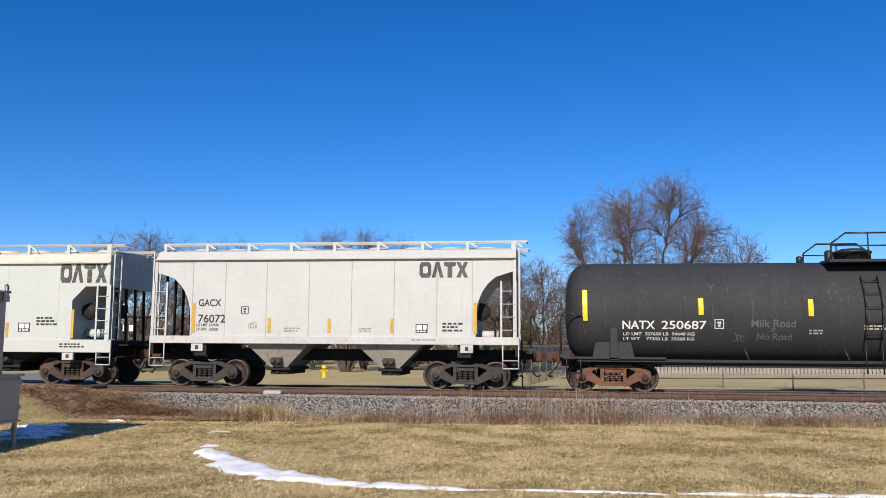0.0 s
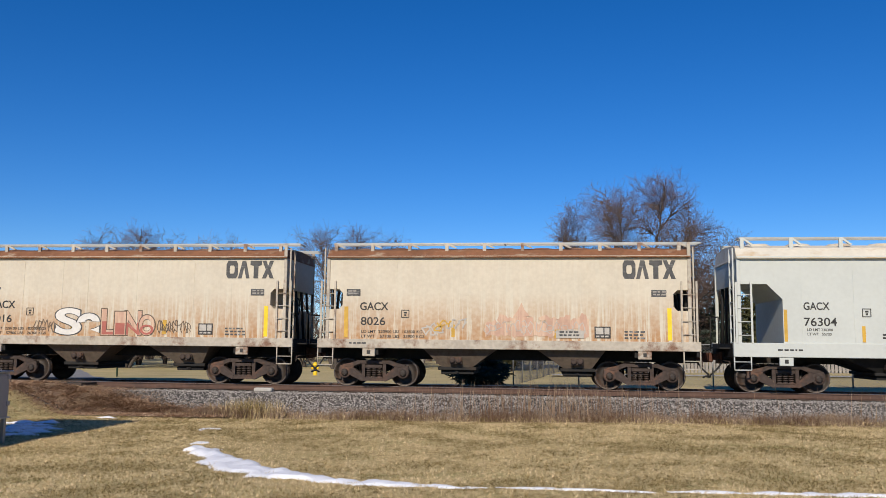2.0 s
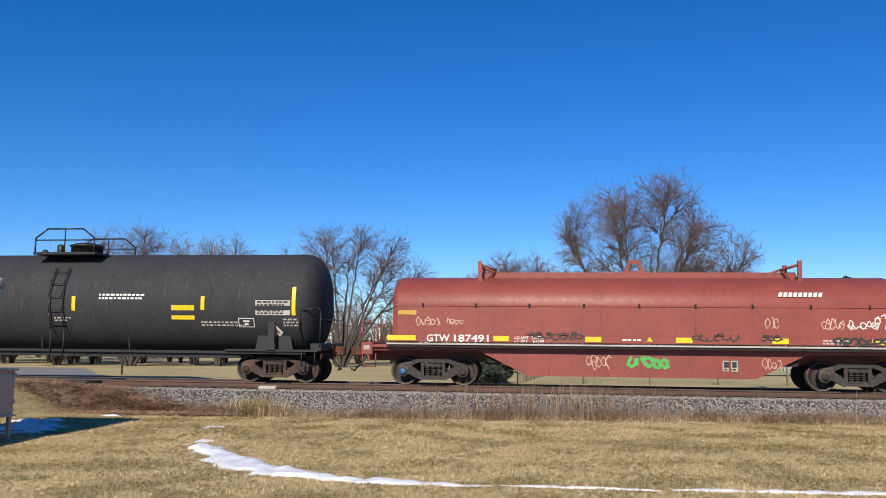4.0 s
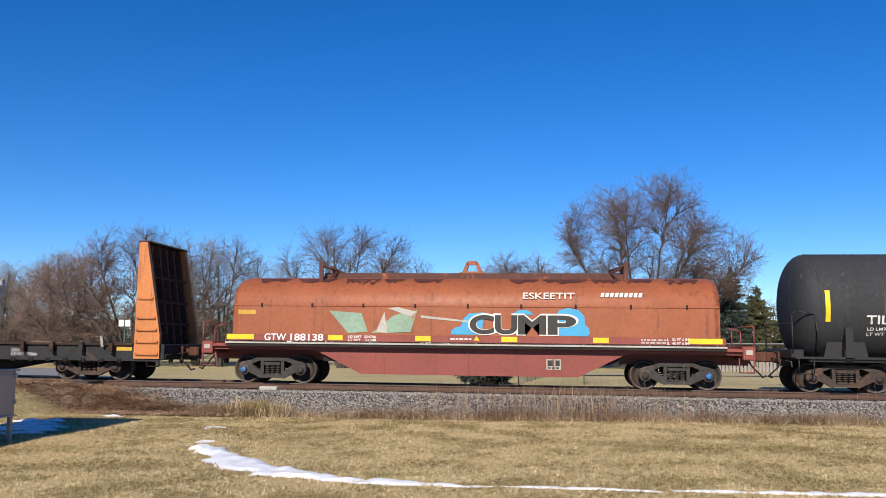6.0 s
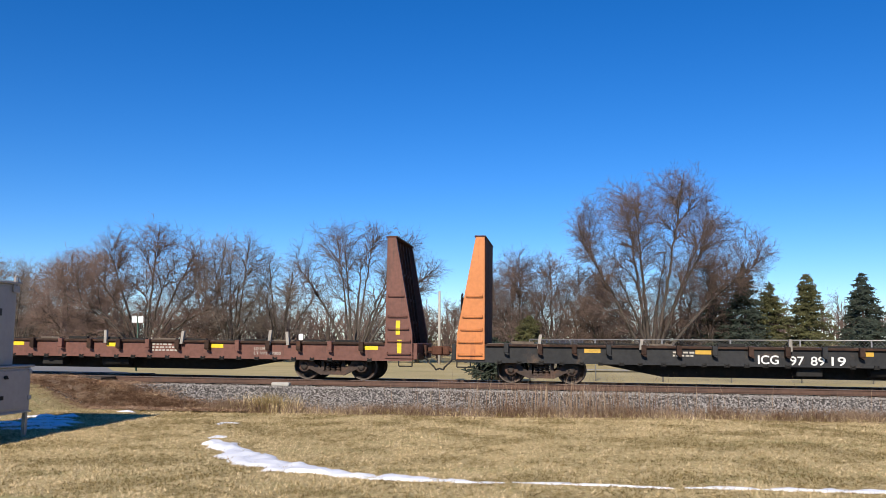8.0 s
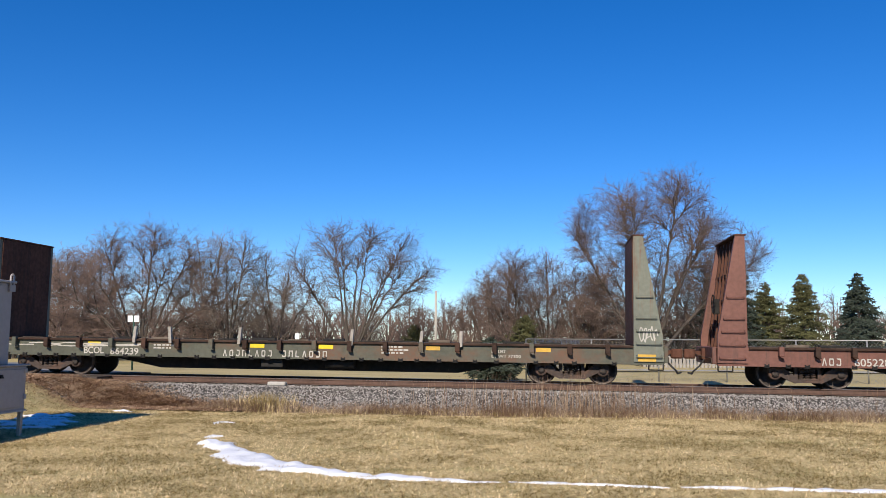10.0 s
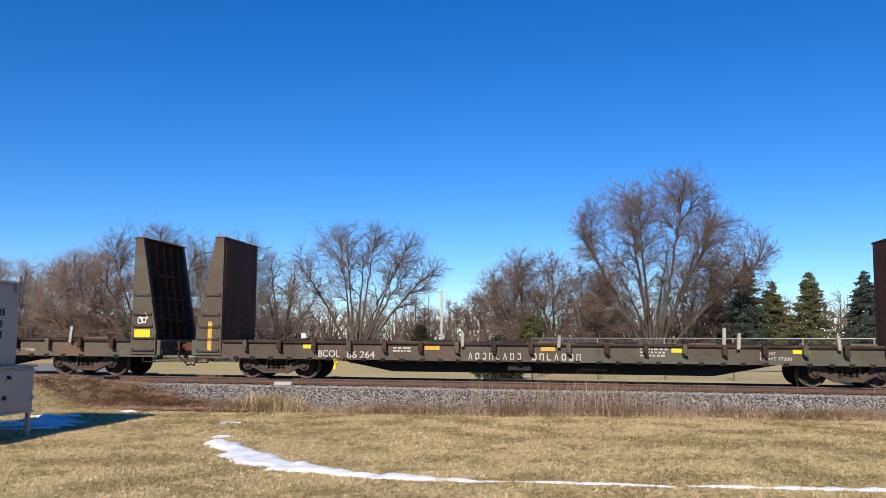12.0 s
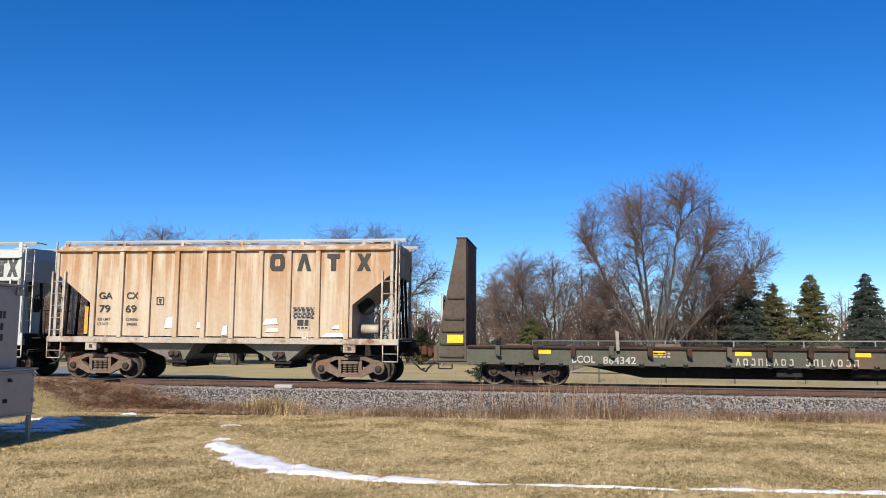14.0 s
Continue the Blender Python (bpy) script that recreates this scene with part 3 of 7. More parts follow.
def small_frame(car, x, z, w, h, y, mat):
    bm = bmesh.new()
    t = 0.022
    patch(bm, x, x + w, z, z + t, y)
    patch(bm, x, x + w, z + h - t, z + h, y)
    patch(bm, x, x + t, z + t, z + h - t, y)
    patch(bm, x + w - t, x + w, z + t, z + h - t, y)
    patch(bm, x + w * 0.3, x + w * 0.7, z + h * 0.55, z + h * 0.75, y)
    patch(bm, x + w * 0.38, x + w * 0.62, z + h * 0.22, z + h * 0.45, y)
    part("stencil_frame", bm, mat, car)


def hopper_car(x0, spacing, half, levels, sill, coat, roof, steel, label, reach, eave, bays, cover, posts=(), seams=(), window=False, dark_end=True, roof_rail=1.36, walk_mat=None, iron="truck", seam_mat=None, rise=0.53):
    """A covered hopper. half: half length over the side sill; sill: (z0, z1); bays: (x top0, x bottom0, x bottom1, x top1)."""
    car = thing("hopper_car", None, None, label, "freight car", "cars of the train")
    CARS.append((car, x0))
    walk_mat = walk_mat or M["galv_roof"]
    w = 1.52
    part("body", shell(levels), coat, car)
    top = levels[-1][0]
    xe = levels[-1][2]
    # roof sheet with a rounded slope and a drip edge
    bm = shell([(eave - 0.02, w + 0.105, xe + 0.02), (eave + 0.015, w + 0.11, xe + 0.02), (eave + 0.03, w - 0.01, xe + 0.01), (eave + 0.50 * rise, w - 0.20, xe), (eave + 0.64 * rise, w - 0.45, xe), (eave + 0.74 * rise, 0.0001, xe)])
    part("roof", bm, roof, car)
    bm = bmesh.new()
    box(bm, -half, half, -w - 0.05, -w + 0.12, sill[0], sill[1], 0.012)
    box(bm, -half, half, w - 0.12, w + 0.05, sill[0], sill[1], 0.012)
    part("side_sill", bm, steel, car)
    def under(name, *size):
        part(name, box(bmesh.new(), *size), M["underside"], car)
    under("centre_sill", -half - 0.05, half + 0.05, -0.33, 0.33, 0.72, 1.08)
    for s in (-1, 1):
        under("end_sill", min(s * (half - 0.12), s * half), max(s * (half - 0.12), s * half), -w, w, 0.90, sill[1] - 0.02)
        under("body_bolster", s * spacing / 2 - 0.2, s * spacing / 2 + 0.2, -w + 0.05, w - 0.05, 0.86, sill[0] + 0.05)
        under("end_floor", min(s * (spacing / 2 + 0.4), s * (half - 0.2)), max(s * (spacing / 2 + 0.4), s * (half - 0.2)), -w + 0.15, w - 0.15, sill[1] - 0.05, sill[1] - 0.02)
    for t0, b0, b1, t1 in bays:
        bm = bmesh.new()
        pts = [(-1.40, sill[0] + 0.04), (1.40, sill[0] + 0.04), (0.75, 0.50), (-0.75, 0.50)]
        ring_t = [(t0, -1.38), (t1, -1.38), (t1, 1.38), (t0, 1.38)]
        ring_b = [(b0, -1.0), (b1, -1.0), (b1, 1.0), (b0, 1.0)]
        a = [bm.verts.new((x, y, sill[0] + 0.04)) for x, y in ring_t]
        b = [bm.verts.new((x, y, 0.52)) for x, y in ring_b]
        for i in range(4):
            bm.faces.new((a[i], a[(i + 1) % 4], b[(i + 1) % 4], b[i]))
        bm.faces.new(a)
        bm.faces.new(b[::-1])
        bay = part("discharge_bay", bm, cover, car)
        bm = bmesh.new()
        box(bm, b0 - 0.10, b1 + 0.10, -1.02, 1.02, 0.42, 0.52, 0.015)
        box(bm, b0 - 0.02, b1 + 0.02, -0.9, 0.9, 0.30, 0.42, 0.015)
        tube(bm, ((b0 + b1) / 2, -1.15, 0.36), ((b0 + b1) / 2, 1.15, 0.36), 0.035, 8)
        part("outlet_gate", bm, M["underside"], bay)
        bm = bmesh.new()
        for k in (-0.12, 0.06):
            lathe(bm, [(-1.28, 0.05), (-1.27, 0.085), (-1.2, 0.085), (-1.18, 0.05)], ((b0 + b1) / 2 + k, 0, 0.72), "y", 10)
        box(bm, (b0 + b1) / 2 - 0.2, (b0 + b1) / 2 + 0.16, -1.21, -1.12, 0.60, 0.82, 0.02)
        part("gate_gear", bm, M["truck"], bay)
    # bolster jacking pads
    for s in (-1, 1):
        bm = bmesh.new()
        x = s * (spacing / 2 + 0.08)
        box(bm, x - 0.19, x + 0.19, -w - 0.03, -w + 0.06, sill[0] - 0.24, sill[0] + 0.0, 0.015)
        part("jacking_pad", bm, steel, car)
        # flat black patch paints the dark inside of a hole; none is cut
        bm = bmesh.new()
        patch(bm, x - 0.05, x + 0.05, sill[0] - 0.17, sill[0] - 0.06, -w - 0.032)
        part("painted_pad_hole", bm, M["ink"], car)
    # roof walk on brackets, hatches
    zt = eave + rise
    for s in (-1, 1):
        edge = part("roof_walk", box(bmesh.new(), -xe + 0.12, xe + 0.35, s * 1.31 - 0.012, s * 1.31 + 0.012, zt - 0.045, zt + 0.004), walk_mat, car, "grated steel roof walk")
        for k in range(5):
            y = s * (0.78 + 0.52 * k / 5)
            part("grating_bar", box(bmesh.new(), -xe + 0.12, xe + 0.35, y - 0.012, y + 0.012, zt - 0.03, zt), walk_mat, edge)
        for x in (-xe + 0.14, 0, xe + 0.33):
            part("cross_bar", box(bmesh.new(), x - 0.02, x + 0.02, min(s * 0.77, s * 1.295), max(s * 0.77, s * 1.295), zt - 0.04, zt - 0.01), walk_mat, edge)
        x = -xe + 0.2
        while x < xe + 0.1:
            bm = bmesh.new()
            prism(bm, [(x - 0.05, eave + 0.30 * rise), (x + 0.05, eave + 0.30 * rise), (x + 0.05, zt - 0.08), (x + 0.26, eave + 0.62 * rise), (x + 0.31, eave + 0.66 * rise), (x + 0.05, zt - 0.01), (x - 0.05, zt - 0.01)], min(s * 1.34, s * 1.27), max(s * 1.34, s * 1.27))
            part("walk_bracket", bm, steel, car)
            x += roof_rail
    for k in range(-4, 5):
        bm = bmesh.new()
        lathe(bm, [(eave + 0.6 * rise, 0.36), (eave + 0.84 * rise, 0.36), (eave + 0.90 * rise, 0.30), (eave + 0.93 * rise, 0.05)], (k * xe / 4.8, 0, 0), "z", 14)
        part("roof_hatch", bm, roof, car)
    for x in posts:
        bm = bmesh.new()
        box(bm, x - 0.075, x + 0.075, -w - 0.075, -w, sill[1] - 0.02, eave - 0.03, 0.012)
        part("side_post", bm, coat, car)
        bm = bmesh.new()
        box(bm, x - 0.075, x + 0.075, w, w + 0.075, sill[1] - 0.02, eave - 0.03, 0.012)
        part("side_post", bm, coat, car)
    for x in seams:
        bm = bmesh.new()
        patch(bm, x - 0.012, x + 0.012, sill[1], eave - 0.05, -w, 0.006)
        part("weld_seam", bm, seam_mat or coat, car)
    # corner posts, ladders, grabs, steps
    for s in (-1, 1):
        for y in (-1, 1):
            bm = bmesh.new()
            x = s * (xe - 0.03)
            box(bm, x - 0.05, x + 0.05, min(y * (w - 0.02), y * (w + 0.03)), max(y * (w - 0.02), y * (w + 0.03)), sill[1] - 0.01, zt - 0.02 if s > 0 else eave, 0.01)
            part("corner_post", bm, steel, car)
        ladder(car, s * (half - 0.10), s * (half - 0.52), -w - 0.045, sill[1] - 0.02, levels[-1][0] - 0.75, 0.38, steel)
        end_ladder(car, s * (xe + 0.10), -w + 0.08, -w + 0.52, 1.1, eave + 0.3, 0.38, steel)
        bm = bmesh.new()
        pipe(bm, [(s * (half - 0.02), -w - 0.02, sill[0]), (s * (half - 0.02), -w - 0.02, 0.55), (s * (half - 0.48), -w - 0.02, 0.55), (s * (half - 0.48), -w - 0.02, sill[0])], 0.02, 5)
        tube(bm, (s * (half - 0.02), -w - 0.02, 0.78), (s * (half - 0.48), -w - 0.02, 0.78), 0.014, 5)
        part("sill_step", bm, steel, car)
        bm = bmesh.new()
        for y in (-0.9, -0.3, 0.3, 0.9):
            tube(bm, (s * (half - 0.2), y, 1.25), (s * (xe - 0.1), y, levels[-1][0] - 0.5), 0.05, 6)
        part("end_brace", bm, M["underside"] if dark_end else steel, car)
        bm = bmesh.new()
        box(bm, min(s * (half - 0.1), s * (half + 0.35)), max(s * (half - 0.1), s * (half + 0.35)), -1.1, 1.1, 1.14, 1.18)
        pipe(bm, [(s * (half + 0.33), -1.2, 1.15), (s * (half + 0.33), -1.2, 2.05), (s * (half + 0.33), 0.2, 2.05)], 0.018, 5)
        part("end_platform", bm, M["underside"], car)
    brake_wheel(car, half - 0.18, -0.55, 2.3, 1)
    bm = bmesh.new()
    tube(bm, (half - 1.35, -0.6, 1.52), (half - 0.65, -0.6, 1.52), 0.15, 12)
    part("air_reservoir", bm, steel, car)
    bm = bmesh.new()
    lathe(bm, [(-0.95, 0.04), (-0.94, 0.25), (-0.88, 0.27), (-0.82, 0.25), (-0.80, 0.04)], (half - 1.15, 0, 2.22), "y", 20)
    pipe(bm, [(half - 0.95, -0.85, 2.1), (half - 0.75, -0.85, 1.95), (half - 0.75, -0.85, 1.3)], 0.025, 6)
    part("brake_pulley", bm, M["underside"], car)
    trucks(car, spacing, iron)
    couplers(car, reach, half)
    return car


def curve_levels(w, xe, top):
    """The rounded cut-away ends of a centre-flow body."""
    lv = [(1.35, w, 4.40)]
    for k in range(9):
        a = k / 8
        lv.append((1.9 + 1.52 * a, w, 4.40 + 1.18 * (1 - math.sqrt(max(0, 1 - a ** 2.2)))))
    lv += [(3.44, w, xe), (top, w, xe)]
    return lv


rng = random.Random(5)


def stencils(car, x, z, y, cap, limits, ink, small):
    """The car's number and weight lines."""
    lettering(limits[0], x, z - cap * 0.62, cap * 0.34, small, car, y - 0.003, name="weight_line")
    lettering(limits[1], x, z - cap * 1.18, cap * 0.34, small, car, y - 0.003, name="weight_line")


# light grey rounded hopper
YS = -1.525
car = hopper_car(-6.63, 8.13, 5.68, curve_levels(1.52, 5.58, 3.86), (1.23, 1.46), M["grey_white"], M["grey_white"], M["white_steel"],
                 "light grey covered hopper with rounded cut-away ends, faint streaks", 6.28, 3.80, ((-2.68, -1.98, -1.45, -0.65), (0.75, 1.50, 2.05, 2.85)), M["hopper_grey"],
                 seams=(-4.35, -3.3, -1.99, -0.66, 0.66, 1.96, 3.25, 4.3), iron="truck_grey", seam_mat=M["seam_grey"])
emblem(car, 2.72, 3.22, 1.46, 0.46, YS, M["ink_grey"])
initials("GACX", car, -4.14, 2.36, 0.72, 0.22, YS, M["ink"])
lettering("76072", -4.14, 1.86, 0.25, M["ink"], car, YS - 0.003, 0.87, "car_number")
stencils(car, -4.20, 1.90, YS, 0.24, ("LD LMT 232500", "LT WT   53500"), M["ink"], M["ink"])
for x, z, h in ((-4.34, 1.56, 0.90), (-1.93, 1.56, 0.44), (-0.06, 1.56, 0.44), (1.86, 1.56, 0.44), (4.34, 1.56, 0.90)):
    tape(car, x, z, 0.10, h, YS)
small_frame(car, -2.78, 2.12, 0.24, 0.24, YS, M["ink"])
panel_box(car, 2.62, 1.58, 0.36, 0.26, YS, M["ink"], M["chalk"])
bars(print_rows(rng, 3, 0.6), 3.42, 1.88, 0.10, M["ink"], car, YS)
bars(print_rows(rng, 2, 0.5), -1.4, 1.72, 0.08, M["ink_faint"], car, YS)
bars(print_rows(rng, 2, 0.5), 0.9, 1.72, 0.08, M["ink_faint"], car, YS)
bars(print_rows(rng, 1, 0.7), 2.5, 1.40, 0.08, M["ink_faint"], car, -1.575)
squiggle(car, rng, -2.55, 1.66, 0.26, 0.26, YS - 0.004, M["ink_faint"], 3, 0.008, "chalk_drawing", "small chalk doodle")

# cleaner hopper with square cut-away ends
SQUARE = [(1.30, 1.52, 4.42), (2.55, 1.52, 4.42), (2.98, 1.52, 4.84), (2.985, 1.52, 5.62), (3.78, 1.52, 5.64)]
car = hopper_car(-19.36, 8.58, 5.80, SQUARE, (0.92, 1.32), M["pale_green_white"], M["dusty_roof"], M["pale_green_white"],
                 "clean pale covered hopper with square cut-away ends, dusty roof edge", 6.35, 3.72, ((-2.95, -1.75, -1.15, -0.25), (0.85, 1.75, 2.35, 3.35)), M["underside"],
                 seams=(-3.9, -2.5, -0.6, 0.9, 2.2, 3.95), rise=0.62)
emblem(car, 3.98, 3.10, 1.56, 0.60, YS, M["ink_grey"])
initials("GACX", car, -3.86, 2.25, 0.70, 0.22, YS, M["ink"])
lettering("76304", -3.86, 1.80, 0.24, M["ink"], car, YS - 0.003, 0.88, "car_number")
stencils(car, -3.78, 1.80, YS, 0.22, ("LD LMT 230300", "LT WT   55700"), M["ink"], M["ink"])
for x, h in ((-4.40, 0.90), (-2.32, 0.45), (-0.06, 0.45), (2.22, 0.48), (4.42, 0.90)):
    tape(car, x, 1.36, 0.09, h, YS)
small_frame(car, -2.30, 2.06, 0.24, 0.24, YS, M["ink"])
panel_box(car, 2.64, 1.56, 0.40, 0.28, YS, M["ink"], M["chalk"])
bars(print_rows(rng, 3, 0.6), 3.25, 2.02, 0.10, M["ink"], car, YS)
bars(print_rows(rng, 2, 0.9), -1.78, 1.60, 0.09, M["ink"], car, YS)
bars(print_rows(rng, 3, 0.6), 0.12, 1.72, 0.09, M["ink_faint"], car, YS)
bars(print_rows(rng, 2, 0.3), 1.55, 1.66, 0.08, M["ink_faint"], car, YS)
bars(print_rows(rng, 1, 0.7), -4.60, 1.15, 0.08, M["ink"], car, -1.575)
bars(print_rows(rng, 2, 0.9), 4.10, 1.20, 0.08, M["ink"], car, -1.575)

# two weathered cream hoppers with small end windows
WINDOW = [(1.28, 1.52, 5.30), (2.20, 1.52, 5.30), (2.205, 1.52, 4.95), (2.32, 1.52, 4.84), (2.68, 1.52, 4.84), (2.80, 1.52, 4.95), (2.805, 1.52, 5.32), (3.80, 1.52, 5.32)]


def cream_hopper(x0, spacing, number, limits, label):
    car = hopper_car(x0, spacing, 5.58, WINDOW, (1.05, 1.32), M["cream"], M["cream_roof"], M["cream_steel"], label, 5.95, 3.76,
                     ((-2.45, -1.90, -0.95, -0.20), (0.90, 1.72, 2.55, 2.95)), M["bay_brown"], seams=(-3.2, -1.9, -1.05, 0.55, 2.4, 3.6), roof_rail=1.13, rise=0.45)
    emblem(car, 3.42, 3.12, 1.50, 0.54, YS, M["ink_grey"])
    initials("GACX", car, -4.30, 2.17, 0.86, 0.24, YS, M["ink"])
    lettering(number, -4.27, 1.73, 0.24, M["ink"], car, YS - 0.003, 0.74, "car_number")
    lettering(limits[0], -4.25, 1.50, 0.085, M["ink"], car, YS - 0.003, 1.9, "weight_line")
    lettering(limits[1], -4.25, 1.36, 0.085, M["ink"], car, YS - 0.003, 1.9, "weight_line")
    tape(car, -4.78, 1.36, 0.12, 0.92, YS, "yellow_dull")
    tape(car, 4.66, 1.36, 0.12, 0.92, YS, "yellow")
    tape(car, 1.45, 1.40, 0.13, 0.44, YS, "yellow_dull")
    tape(car, -1.55, 1.40, 0.10, 0.36, YS, "yellow_dull")
    for x in (-4.72, 4.22):
        bm = bmesh.new()
        patch(bm, x, x + 0.42, 2.60, 2.80, YS)
        p = part("notice_plate", bm, M["ink_grey"], car)
        bars(print_rows(rng, 2, 0.32), x + 0.05, 2.77, 0.08, M["ink_faint"], car, YS - 0.004)
    small_frame(car, -3.05, 1.95, 0.24, 0.24, YS, M["ink"])
    panel_box(car, 2.60, 1.40, 0.46, 0.34, YS, M["ink"], M["chalk_dull"])
    bars(print_rows(rng, 3, 0.6), 3.45, 1.62, 0.09, M["ink_grey"], car, YS)
    bars(print_rows(rng, 1, 0.5), -4.6, 1.22, 0.08, M["ink_grey"], car, -1.575)
    return car


car = cream_hopper(-31.62, 7.87, "8026", ("LD LMT  220900 LBS  103800 KGS", "LT WT    57100 LBS   25900 KGS"), "rust-streaked cream covered hopper with faded pink patches")
for x, z, w, h in ((-0.55, 1.45, 0.75, 0.42), (0.22, 1.42, 0.62, 0.62), (0.86, 1.45, 0.6, 0.40), (1.42, 1.64, 0.75, 0.30), (2.12, 1.42, 0.32, 0.62), (-0.2, 1.86, 0.5, 0.14), (1.0, 1.9, 0.9, 0.12)):
    bm = bmesh.new()
    n = 8
    low = [(x + w * i / n, z + rng.uniform(-0.05, 0.05)) for i in range(n + 1)]
    high = [(x + w * i / n, z + h + rng.uniform(-0.09, 0.09)) for i in range(n, -1, -1)]
    blob(bm, low + high, YS)
    part("paint_patch", bm, M["pink"], car, "faded pink painted-over patch")
bm = bmesh.new()
blob(bm, [(0.25, 2.0), (0.75, 2.02), (0.6, 2.2), (0.5, 2.42), (0.40, 2.2)], YS)
part("paint_patch", bm, M["pink"], car, "faded pink painted-over patch")
for k in range(4):
    squiggle(car, rng, -0.6 + 0.75 * k, 1.5, 0.7, 0.4, YS - 0.013, M["chalk_dull"], 4, 0.010)
bm = bmesh.new()
patch(bm, 1.5, 2.3, 1.40, 1.62, YS - 0.014)
part("service_panel", bm, M["chalk_dull"], car)
bars(print_rows(rng, 2, 0.6), 1.6, 1.60, 0.09, M["ink_grey"], car, YS - 0.020)
for k in range(3):
    squiggle(car, rng, -2.4 + k * 0.33, 1.4 + 0.1 * k, 0.6, 0.45, YS - 0.004 - 0.002 * k, M["yellow_dull" if k % 2 else "chalk_dull"], 3, 0.02)

car = cream_hopper(-43.54, 7.84, "8016", ("LD LMT  228100 LBS  103500 KGS", "LT WT    57900 LBS   26300 KGS"), "rust-streaked cream covered hopper with red and white graffiti")
for k, (u, x, z, w, h) in enumerate((("S", -2.06, 1.36, 0.86, 0.82), ("e", -1.34, 1.34, 0.76, 0.68))):
    lettering(u, x - 0.04, z - 0.03, h + 0.06, M["ink_grey"], car, YS - 0.004 - 0.006 * k, w + 0.08, "graffiti_edge", "dark sprayed outline", 0.05)
    lettering(u, x, z, h, M["spray_white"], car, YS - 0.007 - 0.006 * k, w, "graffiti_letter", "white sprayed bubble letter", 0.03)
for k, (u, x, w, h) in enumerate((("L", -0.54, 0.50, 0.80), ("I", -0.10, 0.36, 0.72), ("N", 0.22, 0.54, 0.74), ("O", 0.70, 0.50, 0.62))):
    lettering(u, x - 0.03, 1.34, h + 0.05, M["bay_brown"], car, YS - 0.005 - 0.007 * (k % 2), w + 0.06, "graffiti_edge", "dark sprayed outline", 0.05)
    lettering(u, x, 1.36, h, M["pink"], car, YS - 0.007 - 0.007 * (k % 2), w, "graffiti_letter", "pink sprayed letter", 0.03)
    lettering(u, x + 0.03, 1.38, h * 0.5, M["spray_red"], car, YS - 0.009 - 0.007 * (k % 2), w - 0.06, "graffiti_fill", "red sprayed fill", 0.025)
for x, w in ((-2.75, 0.7), (1.3, 0.5), (1.75, 0.6)):
    squiggle(car, rng, x, 1.42, w, 0.45, YS - 0.007, M["bay_brown"], 6, 0.010)

# tan ribbed hopper and the pale one behind it
RIBBED = [(1.26, 1.50, 4.22), (2.24, 1.50, 4.22), (3.18, 1.50, 5.42), (4.02, 1.50, 5.45)]
car = hopper_car(-223.9, 8.15, 5.66, RIBBED, (1.04, 1.22), M["tan"], M["tan"], M["cream_steel"],
                 "rust-washed tan covered hopper with ribbed sides", 6.25, 3.92, ((-2.97, -1.72, -1.30, -0.77), (0.72, 1.64, 2.10, 2.87)), M["hopper_grey"],
                 iron="truck_tan", posts=(-4.15, -3.23, -2.31, -1.39, -0.49, 0.43, 1.33, 2.23, 3.14, 4.05), roof_rail=1.95, rise=0.34)
for k, (x, w) in enumerate(((1.61, 0.45), (2.47, 0.44), (3.41, 0.40), (4.34, 0.44))):
    emblem_block(car, k, x, 3.27, w, 0.52, -1.524, M["ink"])
initials("GA", car, -3.97, 2.40, 0.45, 0.21, -1.524, M["ink"])
initials("CX", car, -3.04, 2.40, 0.39, 0.21, -1.524, M["ink"])
lettering("79", -3.94, 1.98, 0.23, M["ink"], car, -1.528, 0.36, "car_number")
lettering("69", -3.06, 1.98, 0.23, M["ink"], car, -1.528, 0.36, "car_number")
lettering("LD LMT", -3.98, 1.73, 0.08, M["ink_grey"], car, -1.528, 0.42, "weight_line")
lettering("LT WT", -3.98, 1.58, 0.08, M["ink_grey"], car, -1.528, 0.36, "weight_line")
lettering("222000", -3.05, 1.73, 0.08, M["ink_grey"], car, -1.528, 0.40, "weight_line")
lettering("54000", -3.0, 1.58, 0.08, M["ink_grey"], car, -1.528, 0.34, "weight_line")
small_frame(car, -2.04, 2.22, 0.24, 0.24, -1.524, M["ink"])
panel_box(car, 2.49, 1.48, 0.42, 0.34, -1.524, M["chalk_dull"], M["ink"])
bars(print_rows(rng, 3, 0.7), 2.4, 2.16, 0.12, M["ink_grey"], car, -1.58)
tape(car, -4.42, 1.30, 0.12, 0.86, -1.53, "yellow_dull")
tape(car, 3.93, 1.30, 0.10, 0.86, -1.53, "yellow_dull")
for x, z, w, h in ((-1.75, 1.5, 0.3, 0.35), (1.42, 1.62, 0.5, 0.2), (1.5, 1.40, 0.45, 0.12), (3.6, 1.5, 0.25, 0.12), (0.12, 1.30, 0.2, 0.3), (3.3, 1.26, 0.7, 0.14), (-0.7, 1.5, 0.15, 0.2)):
    bm = bmesh.new()
    blob(bm, [(x, z), (x + w, z + 0.02), (x + w * 0.9, z + h), (x + w * 0.2, z + h * 0.9)], -1.53)
    part("paper_patch", bm, M["chalk"], car, "torn white paper patch")

